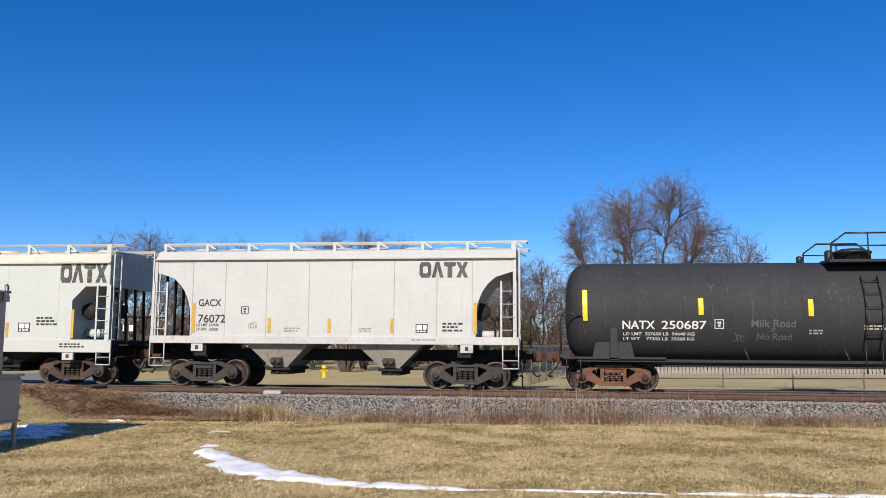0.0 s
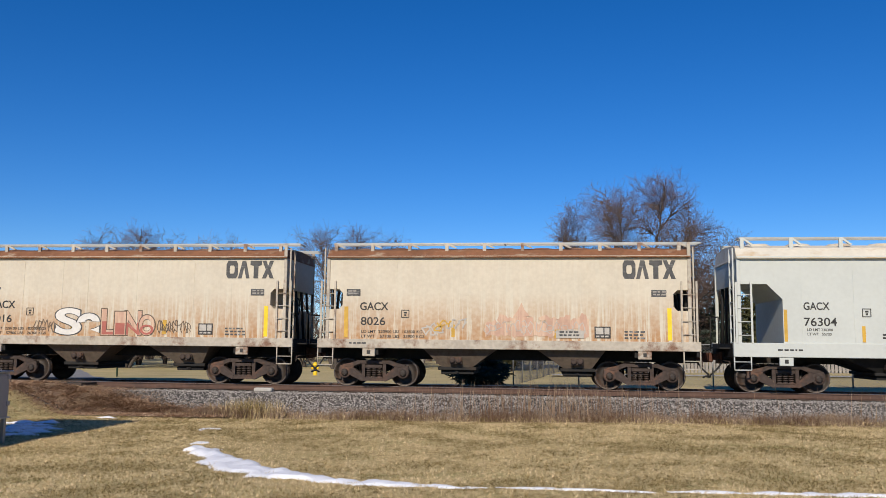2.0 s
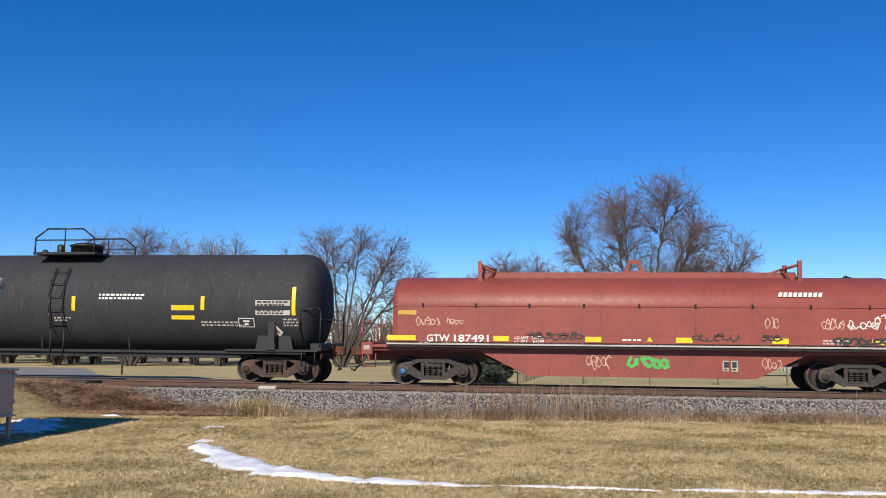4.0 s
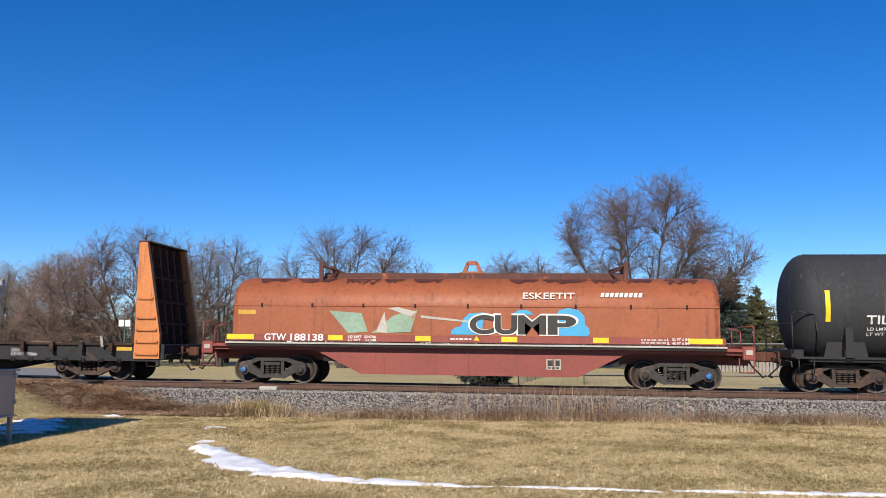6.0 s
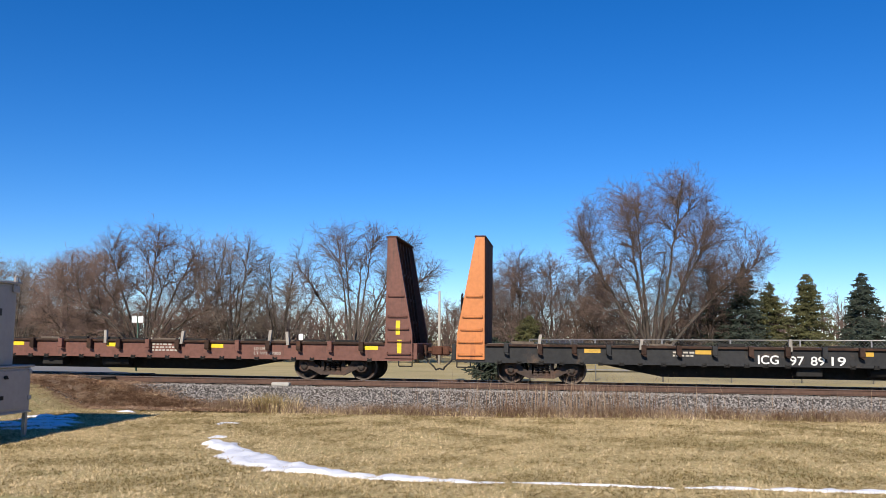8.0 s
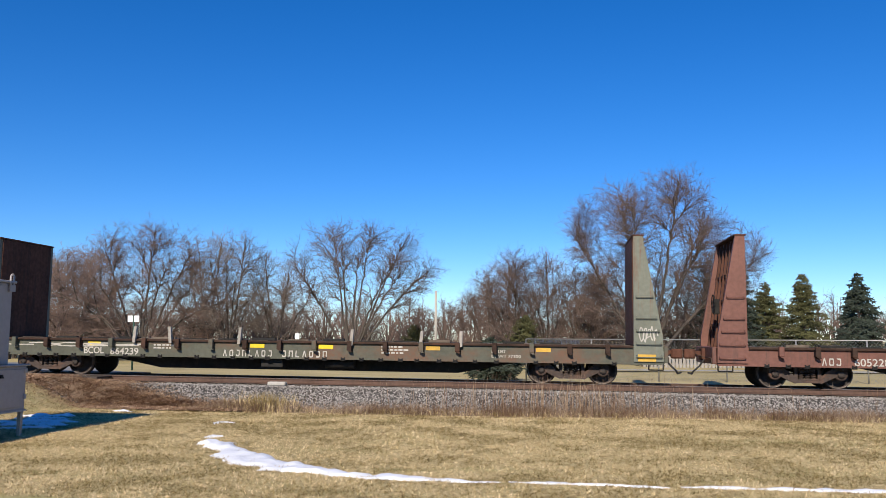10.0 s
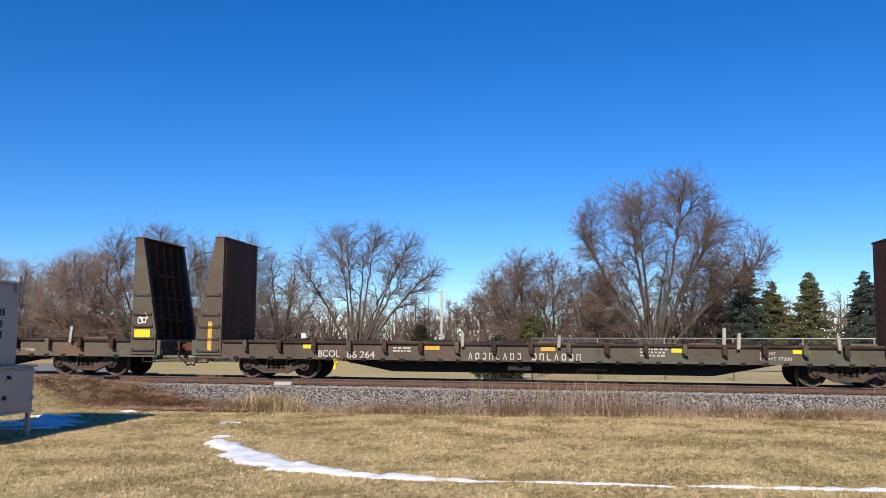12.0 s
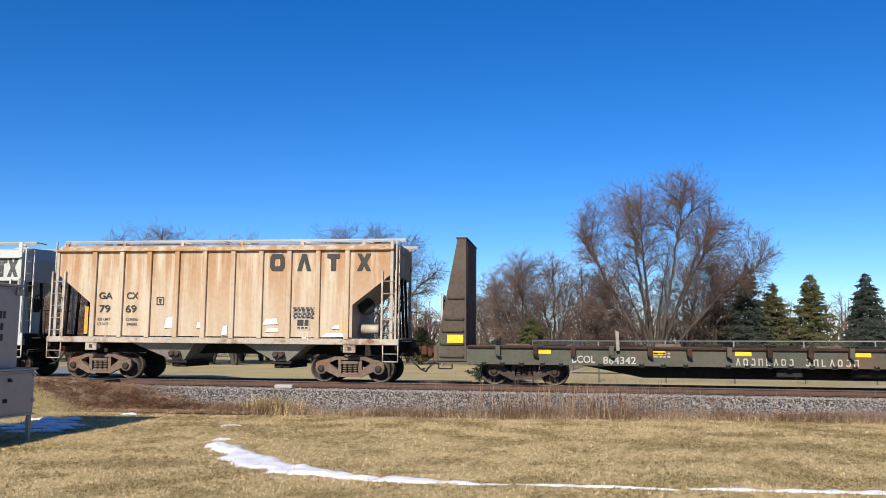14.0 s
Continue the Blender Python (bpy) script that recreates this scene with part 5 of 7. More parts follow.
part("graffiti_cream", bm, M["chalk_dull"], car, "cream sprayed wedge")
lettering("ESKEETIT", 1.62, 2.50, 0.19, M["spray_white"], car, -1.425, 1.5, "spray_words", "white sprayed capitals")
lettering("L   52 FT 6 IN", 5.72, 1.32, 0.075, M["chalk"], car, -1.507, 0.6, "size_line")
lettering("IL  48 FT 6 IN", 5.72, 1.21, 0.075, M["chalk"], car, -1.507, 0.6, "size_line")
fl = random.Random(12)
x = -6.6
while x < 6.6:
    w = fl.uniform(0.5, 1.5)
    if abs(x + w / 2) > 0.6:
        bm = bmesh.new()
        top, n = 3.13, 7
        a = [bm.verts.new((x + w * i / n, -1.42 * math.cos(math.asin((top - 2.28) / 0.92)) ** 0.85 - 0.012, top + 0.01)) for i in range(n + 1)]
        c = []
        for i in range(n + 1):
            z = top - (fl.uniform(0.06, 0.20) if 0 < i < n else 0.03)
            c.append(bm.verts.new((x + w * i / n, -1.42 * math.cos(math.asin((z - 2.28) / 0.92)) ** 0.85 - 0.02, z + 0.01)))
        for i in range(n):
            bm.faces.new((a[i], a[i + 1], c[i + 1], c[i]))
        part("flaked_patch", bm, M["oxide_dark"], car, "dark patch where the paint has flaked")
    x += w + fl.uniform(-0.05, 0.35)


# ---- bulkhead flat cars ----
LOW = {}


def flat_car(x0, spacing, coat, bulk, bulk_face, words, number, label, name_bars=0, tapes=(), belly=7.0, stakes=(), seed=1, number_x=-6.9, white=None, pockets=20, pocket_x=-9.1, pitch=0.967, side_z=(0.60, 1.10)):
    rr = random.Random(seed)
    car = thing("flat_car", None, None, label, "freight car", "cars of the train")
    CARS.append((car, x0))
    half, w = 10.95, 1.40
    z0, z1 = side_z
    for s in (-1, 1):
        bm = bmesh.new()
        box(bm, -half + 0.1, half - 0.1, min(s * w, s * (w - 0.14)), max(s * w, s * (w - 0.14)), z0, z1, 0.012)
        box(bm, -half + 0.15, half - 0.15, min(s * w, s * (w + 0.04)), max(s * w, s * (w + 0.04)), z0 - 0.03, z0 + 0.012)
        part("side_sill", bm, coat, car)
        bm = bmesh.new()
        box(bm, -9.95, 9.95, min(s * w, s * (w + 0.085)), max(s * w, s * (w + 0.15)), z1 - 0.055, z1 + 0.01, 0.006)
        part("top_flange", bm, M["lip"], car)
        bm = bmesh.new()
        box(bm, min(s * (half - 0.3), s * half), max(s * (half - 0.3), s * half), -w, w, z0 + 0.02, z1, 0.015)
        part("end_sill", bm, coat, car)
    bm = bmesh.new()
    prism(bm, [(-half + 0.2, 0.98), (half - 0.2, 0.98), (half - 0.2, 0.66), (belly, 0.62), (belly - 2.2, 0.20), (-belly + 2.2, 0.20), (-belly, 0.62), (-half + 0.2, 0.66)], -0.42, 0.42)
    for k in range(12):
        x = -9 + k * 18 / 11
        box(bm, x - 0.04, x + 0.04, -w + 0.15, w - 0.15, 0.62, 1.0)
    box(bm, -1.2, -0.5, -1.2, -0.75, 0.3, 0.62, 0.02)
    tube(bm, (0.8, -1.0, 0.45), (1.7, -1.0, 0.45), 0.16, 10)
    part("centre_sill", bm, M["underside"], car)
    bm = bmesh.new()
    for k in range(64):
        x = -9.9 + k * 19.8 / 64
        h = rr.uniform(-0.008, 0.012)
        box(bm, x, x + 0.295, -w + 0.03, w - 0.03, z1 - 0.04 + h, z1 + 0.015 + h)
    part("deck", bm, M["wood"], car, "weathered plank deck")
    for k in range(pockets):
        x = pocket_x + k * pitch
        bm = bmesh.new()
        box(bm, x - 0.07, x + 0.07, -w - 0.19, -w, z1 - 0.24, z1 + 0.03, 0.012)
        prism(bm, [(x - 0.06, z1 - 0.24), (x + 0.06, z1 - 0.24), (x + 0.09, z1 - 0.29), (x + 0.02, z1 - 0.29)], -w - 0.19, -w - 0.01)
        part("stake_pocket", bm, M["lip"] if k % 3 else coat, car)
    for k in range(pockets - 1):
        x = pocket_x + (k + 0.5) * pitch
        bm = bmesh.new()
        box(bm, x - rr.uniform(0.30, 0.40), x + rr.uniform(0.30, 0.40), -w + 0.02, -w + 0.16, z1 + 0.015, z1 + rr.uniform(0.03, 0.10), 0.01)
        part("rub_board", bm, M["underside"] if k % 4 else M["wood"], car)
    # lashing rings along the lower edge
    def ring_mesh():
        bm = bmesh.new()
        box(bm, -0.075, 0.075, -0.05, 0.0, 0.0, 0.05, 0.008)
        box(bm, -0.065, -0.035, -0.075, -0.01, 0.03, 0.11, 0.006)
        box(bm, 0.035, 0.065, -0.075, -0.01, 0.03, 0.11, 0.006)
        tube(bm, (-0.06, -0.05, 0.07), (0.06, -0.05, 0.07), 0.018, 6)
        return finish("lashing_ring", bm, M["underside"])
    for k in range(34):
        if rr.random() < 0.08:
            continue
        ring = part("lashing_ring", shared("lashing_ring", ring_mesh), M["underside"], car)
        ring.location = (-9.5 + k * 0.575 + rr.uniform(-0.05, 0.05), -w, z0 - 0.07)
    for x, h in stakes:
        bm = bmesh.new()
        t = rr.uniform(-0.06, 0.06)
        prism(bm, [(x - 0.045, z1 - 0.1), (x + 0.045, z1 - 0.1), (x + 0.045 + t, z1 + h), (x - 0.045 + t, z1 + h)], -w - 0.155, -w - 0.06)
        part("stake", bm, M["stake"], car, "short grey wooden stake")
    top = 4.28
    for s in (-1, 1):
        bm = bmesh.new()
        pts = [(s * 9.98, z0 + 0.05), (s * 10.82, z0 + 0.05), (s * 10.80, z1 + 0.3), (s * 10.26, top), (s * 10.00, top)]
        prism(bm, pts, -w - 0.05, -w + 0.10)
        wall = part("bulkhead", bm, bulk, car, "tall tapering bulkhead end")
        bm = bmesh.new()
        prism(bm, pts, w - 0.10, w + 0.05)
        part("far_side_plate", bm, bulk, wall)
        bm = bmesh.new()
        box(bm, min(s * 9.97, s * 10.06), max(s * 9.97, s * 10.06), -w + 0.10, w - 0.10, z1 + 0.02, top - 0.02, 0.01)
        part("bulkhead_sheet", bm, bulk_face, wall)
        for k in range(5):
            y = -w + 0.38 + k * (2 * w - 0.76) / 4
            bm = bmesh.new()
            pts = [(s * 10.06, z1), (s * 10.66, z1), (s * 10.20, top - 0.05), (s * 10.06, top - 0.05)]
            prism(bm, pts, y - 0.05, y + 0.05)
            part("bulkhead_rib", bm, bulk_face, wall)
        bm = bmesh.new()
        for z in (1.75, 2.45, 3.2):
            box(bm, min(s * 10.06, s * (10.60 - (z - 1.3) * 0.145)), max(s * 10.06, s * (10.60 - (z - 1.3) * 0.145)), -w + 0.10, w - 0.10, z - 0.04, z + 0.04)
        part("bulkhead_brace", bm, bulk_face, wall)
        bm = bmesh.new()
        box(bm, min(s * 9.96, s * 10.30), max(s * 9.96, s * 10.30), -w - 0.06, w + 0.06, top - 0.01, top + 0.04, 0.01)
        part("bulkhead_cap", bm, bulk_face, wall)
        for z in (0.78, 1.15, 1.52, 1.89, 2.5):
            f = (z - z1) / (top - z1)
            xa, xb = s * 10.06, s * (10.76 - 0.52 * max(0, f))
            bm = bmesh.new()
            pipe(bm, [(xa, -w - 0.05, z + 0.05), (xa, -w - 0.12, z), (xb, -w - 0.12, z), (xb, -w - 0.05, z + 0.05)], 0.016, 5)
            part("grab_iron", bm, bulk, wall)
        bm = bmesh.new()
        pipe(bm, [(s * 10.8, -w, z0), (s * 10.8, -w, 0.42), (s * 10.4, -w, 0.42), (s * 10.4, -w, z0)], 0.02, 5)
        part("sill_step", bm, M["underside"], car)
    brake_wheel(car, -10.75, -0.6, 2.35, -1)
    y = -w - 0.035
    for x, wd, m in tapes:
        tape(car, x, z1 - 0.21, wd, 0.12, y + 0.03, m)
    ink = white or M["chalk_dull"]
    count = len(words) or 3
    cap = 0.25 if count == 3 and white else 0.21
    if words:
        initials(words, car, number_x, z0 + 0.04, 0.56 if count == 3 else 0.66, cap, y + 0.025, ink)
    else:
        mark(car, 3, number_x, z0 + 0.02, 0.51, cap, y + 0.03, ink)
    for k, group in enumerate(number.split()):
        first = number_x + (0.86 if count == 3 else 0.88)
        w = 0.38 if count == 3 and white else 0.155 * len(group)
        step = 0.55 if count == 3 and white else 0.40
        lettering(group, first + k * step, z0 + 0.02, cap, ink, car, y + 0.022, w, "car_number")
    if name_bars:
        mark(car, 8, -2.34, z0 + 0.02, 1.55, 0.20, y + 0.03, ink, 0.4)
        mark(car, 7, -0.47, z0 + 0.02, 1.40, 0.20, y + 0.03, ink, 0.4)
    bars(print_rows(rr, 2, 0.6), -4.6, z1 - 0.14, 0.09, M["chalk_dull"], car, y + 0.03)
    bars(print_rows(rr, 3, 0.8), 2.6, z1 - 0.10, 0.09, M["chalk_dull"], car, y + 0.03)
    lettering("LD LMT", 5.9, z0 + 0.24, 0.09, ink, car, y + 0.022, 0.42, "weight_line")
    lettering("LT WT 77300", 5.9, z0 + 0.10, 0.09, ink, car, y + 0.022, 0.85, "weight_line")
    trucks(car, spacing)
    couplers(car, half + 0.52, half - 0.05)
    # the flats ride low on their trucks
    LOW[car] = 0.05
    for p in car.children:
        if p.name.startswith("truck"):
            p.location.z += LOW[car]
    return car


Y, D = "yellow", "yellow_dull"
icg = flat_car(-114.16, 16.68, M["flat_black"], M["orange"], M["brown_bulk"], "ICG", "97 89 19", "dark bulkhead flat car with bright orange end walls, empty", seed=2, pocket_x=-9.34, pitch=0.98, number_x=-2.28, white=M["chalk"],
               tapes=((-7.09, 0.46, D), (-3.98, 0.44, D), (3.95, 0.45, D), (0.4, 0.4, D), (9.40, 0.5, D)), stakes=((-8.4, 0.3), (-5.5, 0.2), (-1.42, 0.24), (2.32, 0.22), (3.61, 0.24), (9.0, 0.22)))
red = flat_car(-137.10, 16.6, M["flat_red"], M["flat_red"], M["brown_bulk"], "", "605228", "empty brown-red bulkhead flat car with rusty end walls", seed=3, number_x=-8.0,
               tapes=((-2.21, 0.48, Y), (1.08, 0.46, Y), (4.46, 0.45, Y), (9.3, 0.46, Y)), stakes=((-2.2, 0.34), (1.1, 0.3), (3.6, 0.3), (6.4, 0.35), (7.0, 0.3)))
TAPES_A = ((-6.78, 0.42, Y), (-1.48, 0.45, Y), (0.67, 0.45, Y), (3.95, 0.42, D), (7.2, 0.42, D))
TAPES_B = ((-7.38, 0.44, Y), (-3.65, 0.45, D), (-0.22, 0.42, D), (3.48, 0.42, Y), (6.78, 0.44, Y))
TAPES_C = ((-7.98, 0.47, Y), (-4.73, 0.46, Y), (-2.36, 0.45, Y), (0.8, 0.46, Y), (4.28, 0.45, Y))
b1 = flat_car(-160.21, 16.46, M["olive"], M["grey_green"], M["brown_bulk"], "BCOL", "864239", "empty olive bulkhead flat car with grey-green end walls", 15, TAPES_A, seed=4, pockets=18, pocket_x=-9.2, pitch=1.085,
              stakes=((-5.2, 0.4), (-4.0, 0.4), (-1.8, 0.4), (1.7, 0.38), (3.8, 0.35), (5.0, 0.36)))
b2 = flat_car(-183.32, 16.65, M["brown_green"], M["brown_green"], M["brown_bulk"], "BCOL", "86 264", "empty brown-green bulkhead flat car with rusty end walls", 15, TAPES_B, seed=5, pockets=18, pocket_x=-9.18, pitch=1.085,
              stakes=((-2.5, 0.3), (0.3, 0.25), (4.9, 0.5), (5.3, 0.35), (8.0, 0.3)))
b3 = flat_car(-206.25, 16.6, M["olive"], M["brown_green"], M["brown_bulk"], "BCOL", "864342", "empty olive bulkhead flat car with dark end walls", 15, TAPES_C, seed=6, pockets=18, pocket_x=-9.04, pitch=1.085,
              stakes=((-5.6, 0.45), (3.5, 0.4), (4.0, 0.3), (8.0, 0.4)))
for car, x, z, w, h, m in ((b3, -10.55, 1.18, 0.48, 0.24, "yellow"), (b3, 10.10, 1.18, 0.52, 0.24, "yellow"), (b1, -10.7, 0.66, 0.50, 0.20, "yellow"), (b2, -10.42, 0.78, 0.13, 0.90, "yellow_dull"), (b1, 10.1, 0.66, 0.5, 0.2, "yellow_dull"), (red, 10.35, 0.8, 0.13, 0.4, "yellow"), (red, 10.3, 1.35, 0.13, 0.42, "yellow"), (b2, 10.3, 0.8, 0.13, 0.9, "yellow_dull")):
    tape(car, x, z, w, h, -1.452, m)
bm = bmesh.new()
blob(bm, round_pts(-10.4, 1.75, 0.26, 0.26, 12), -1.452)
part("white_patch", bm, M["chalk_dull"], b1)
squiggle(b3, rng, 10.2, 1.55, 0.3, 0.4, -1.455, M["chalk"], 2, 0.014, "chalk_scrawl", "white chalk scrawl")
squiggle(b1, rng, 10.15, 1.2, 0.5, 0.5, -1.455, M["chalk_dull"], 5, 0.014, "chalk_scrawl", "white chalk scrawl")
squiggle(b1, rng, -9.6, 0.85, 4.5, 0.16, -1.412, M["chalk_dull"], 5, 0.016, "chalk_scrawl", "long white wavy line")


# ---- the ground ----
def smooth(a, b, t):
    t = max(0.0, min(1.0, (t - a) / (b - a)))
    return t * t * (3 - 2 * t)


LAWN_EDGE = -3.9


def height(x, y):
    if y > 1.9:
        z = -0.22 - 0.23 * smooth(1.9, 4.5, y) - 0.23 * smooth(12, 30, y)
    elif y > -1.9:
        z = -0.22
    elif y > -3.4:
        z = -0.22 - 0.62 * (-1.9 - y) / 1.5
    else:
        z = -0.84 + 0.06 * smooth(-3.4, -5.0, y) - 0.08 * smooth(-6, -13, y)
        z += 0.45 * smooth(-15, -27, y)
    k = 0.6 if -27 < y < 40 else 0.0
    z += noise.noise((x * 0.16, y * 0.16, 3.1)) * 0.09 * k * (0.2 if abs(y) < 3.5 else 1.0)
    # the crossing road comes up to the rails
    road = smooth(-13.2, -15.5, x)
    near_track = 1 - smooth(1.9, 3.6, -y) if y < 0 else 1 - smooth(2.5, 7.0, y)
    z += (DROP + grade(x)) * near_track
    if abs(y) < 12:
        z = z * (1 - road) + (-0.06 - 0.035 * max(0, abs(y) - 2)) * road
    return z


def ground_strip(name, xs, ys, mat, label, category, lift=0.0):
    verts = [(x, y, height(x, y) + lift) for y in ys for x in xs]
    n = len(xs)
    faces = [(j * n + i, j * n + i + 1, (j + 1) * n + i + 1, (j + 1) * n + i) for j in range(len(ys) - 1) for i in range(n - 1)]
    ob = new(name, raw(name, verts, faces, mat, True))
    return tagged(ob, label, category, "", "structure")


def steps(a, b, d):
    n = max(1, round((b - a) / d))
    return [a + (b - a) * i / n for i in range(n + 1)]


far_x = [-1500, -600, -250, -120] + steps(-70, -30, 4) + steps(-28, 24, 0.4) + steps(26, 70, 4) + [120, 250, 600, 1500]
ground_strip("ground", far_x, [-900, -300, -100, -50] + steps(-30, -4, 0.4) + steps(-3.8, 6, 0.2) + steps(8, 60, 2.5) + [90, 160, 400, 1200], M["grass"], "dormant straw-coloured lawn and field", "lawn")
track_x = [-120, -70, -40] + steps(-30, 26, 0.5) + [40, 70, 120]
ground_strip("ballast_bed", track_x, [-3.3, -3.0, -2.6, -2.2, -1.9, -1.5, -0.5, 0.5, 1.5, 1.9, 2.3, 2.9], M["gravel"], "gravel bed under the track, darkened for the shaded gaps between stones", "gravel", 0.012)
rows, cols = 13, steps(-18.6, 26, 0.2)
verts, faces = [], []
for j in range(rows):
    for x in cols:
        k = smooth(-9.8, -14.5, x)
        near = -4.0 + 0.7 * k + 0.35 * noise.noise((x * 0.8, 0, 2.0))
        far = -3.1 + 1.4 * k + 0.4 * noise.noise((x * 0.9, 0, 7.0))
        y = near + (far - near) * j / (rows - 1)
        verts.append((x, y, height(x, y) + 0.022 + 0.05 * k * math.sin(j / (rows - 1) * 3.14) + 0.06 * k * noise.noise((x * 2.2, y * 3, 0)) + 0.02 * k * noise.noise((x * 7, y * 9, 0))))
n = len(cols)
faces = [(j * n + i, j * n + i + 1, (j + 1) * n + i + 1, (j + 1) * n + i) for j in range(rows - 1) for i in range(n - 1)]
tagged(new("mulch_strip", raw("mulch_strip", verts, faces, M["mulch"], True)), "brown leaf litter beside the ballast", "litter", "", "structure")

# rails and ties
RAIL = [(-0.075, -0.17), (0.075, -0.17), (0.075, -0.155), (0.012, -0.135), (0.012, -0.045), (0.037, -0.035), (0.037, -0.004), (-0.037, -0.004), (-0.037, -0.035), (-0.012, -0.045), (-0.012, -0.135), (-0.075, -0.155)]
track = thing("railway_track", None, None, "single railway track with rusty rails on dark ties", "railway track", kind="structure")
for s in (-0.755, 0.755):
    bm = bmesh.new()
    rings = [[bm.verts.new((x, s + y, z + DROP + grade(x))) for y, z in RAIL] for x in (-400, -36, 32, 400)]
    bm.faces.new(rings[0])
    bm.faces.new(rings[-1][::-1])
    for a, b in zip(rings, rings[1:]):
        for i in range(len(RAIL)):
            j = (i + 1) % len(RAIL)
            bm.faces.new((a[i], a[j], b[j], b[i]))
    rail = part("rail", bm, M["rail"], track)
    bm = bmesh.new()
    box(bm, -36, 32, s - 0.03, s + 0.03, -0.004, 0.0)
    for v in bm.verts:
        v.co.z += DROP + grade(v.co.x)
    part("rail_head", bm, M["rail_head"], rail, "bright worn rail head")
bm = bmesh.new()
box(bm, -0.11, 0.11, -1.3, 1.3, -0.36, -0.175, 0.012)
tie_mesh = finish("tie", bm, M["tie"])
for k in range(88):
    t = part("tie", tie_mesh, M["tie"], track)
    t.location = (-24 + k * 0.54 + random.uniform(-0.03, 0.03), 0, random.uniform(-0.012, 0.006) + DROP + grade(-24 + k * 0.54))
    t.rotation_euler = (0, 0, random.uniform(-0.02, 0.02))


def scatter_stones(name, count, mat, label, place, size):
    g = np.random.default_rng(11)
    base = np.array([(1, 0, 0), (-1, 0, 0), (0, 1, 0), (0, -1, 0), (0, 0, 1), (0, 0, -1)], float)
    tri = np.array([(0, 2, 4), (2, 1, 4), (1, 3, 4), (3, 0, 4), (2, 0, 5), (1, 2, 5), (3, 1, 5), (0, 3, 5)])
    verts, faces = [], []
    for i in range(count):
        x, y = place(g)
        q = Euler(g.uniform(0, 6.28, 3)).to_matrix()
        sz = g.uniform(*size)
        v = base * g.uniform(0.55, 1.0, (6, 1)) * np.array([1, g.uniform(0.6, 1), g.uniform(0.5, 0.9)]) * sz
        v = v @ np.array(q).T + (x, y, height(x, y) + sz * 0.35)
        faces.extend((tri + 6 * i).tolist())
        verts.extend(v.tolist())
    return tagged(new(name, raw(name, verts, faces, mat)), label, "gravel", "", "stuff")


def on_shoulder(g):
    x = g.uniform(-15.0, 16)
    y = -1.0 - abs(g.uniform(0, 1)) * 2.35
    return x, y


scatter_stones("ballast_stones", 34000, M["stone"], "loose grey crushed ballast stones", on_shoulder, (0.026, 0.052))


def blades(name, count, place, tall, width, mat, label, lean=0.5, kind="grass"):
    g = np.random.default_rng(len(name) * 7 + count)
    verts, faces = [], []
    for i in range(count):
        x, y = place(g)
        z = height(x, y) - 0.01
        h, a = g.uniform(*tall), g.uniform(0, 6.28)
        dx, dy = math.cos(a) * width / 2, math.sin(a) * width / 2
        lx, ly = g.normal(0, lean * h * 0.5), g.normal(0, lean * h * 0.5)
        k = len(verts)
        verts += [(x - dx, y - dy, z), (x + dx, y + dy, z), (x + lx * 0.4 + dx * 0.7, y + ly * 0.4 + dy * 0.7, z + h * 0.6), (x + lx * 0.4 - dx * 0.7, y + ly * 0.4 - dy * 0.7, z + h * 0.6), (x + lx, y + ly, z + h)]
        faces += [(k, k + 1, k + 2, k + 3), (k + 3, k + 2, k + 4)]
    return tagged(new(name, raw(name, verts, faces, mat)), label, kind, "", "stuff")


def turf(name, count, area, length, width, lift, mat, label, kind="grass", base=0.003):
    """Short matted blades lying at all angles, one thin triangle each."""
    g = np.random.default_rng(count)
    x, y = area(g, count)
    z = np.array([height(a, c) for a, c in zip(x.tolist(), y.tolist())])
    a, up = g.uniform(0, 6.283, count), g.uniform(*lift, count)
    long, wide = g.uniform(*length, count), width * g.uniform(0.6, 1.3, count)
    d = np.stack([np.cos(a) * long, np.sin(a) * long, up], 1)
    s = np.stack([-np.sin(a) * wide, np.cos(a) * wide, g.uniform(-0.4, 0.4, count) * wide], 1)
    foot = np.stack([x, y, z + base], 1)
    verts = np.stack([foot - s / 2, foot + s / 2, foot + d], 1).reshape(-1, 3)
    faces = np.arange(3 * count).reshape(-1, 3)
    return tagged(new(name, raw(name, verts.tolist(), faces.tolist(), mat)), label, kind, "", "stuff")


def on_lawn(g, n):
    return g.uniform(-15, 11, n), -3.7 - 12.3 * g.uniform(0, 1, n) ** 0.9


def on_bank(g, n):
    x = -17.8 + 9.3 * g.uniform(0, 1, n) ** 0.9
    k = np.clip((-9.8 - x) / 4.7, 0, 1)
    k = k * k * (3 - 2 * k)
    near, far = -4.0 + 0.7 * k, -3.15 + 1.5 * k
    return x, near + (far - near) * g.normal(0.5, 0.36, n)


cr = random.Random(9)
CLUMPS = [(cr.uniform(-9.5, 14), -3.45 - abs(cr.gauss(0, 0.28)), cr.uniform(0.10, 0.5)) for _ in range(70)]


def in_strip(g):
    if g.uniform() < 0.25:
        return g.uniform(-10.5, 14), -3.35 - abs(g.normal(0, 0.38))
    x, y, r = CLUMPS[int(g.integers(len(CLUMPS)))]
    return x + g.normal(0, r), y + g.normal(0, 0.12)


def in_tall(g):
    return float(np.clip(g.normal(0.2, 1.6), -4, 9)) if g.uniform() < 0.8 else g.uniform(-5, 10), -3.2 - abs(g.normal(0, 0.3))


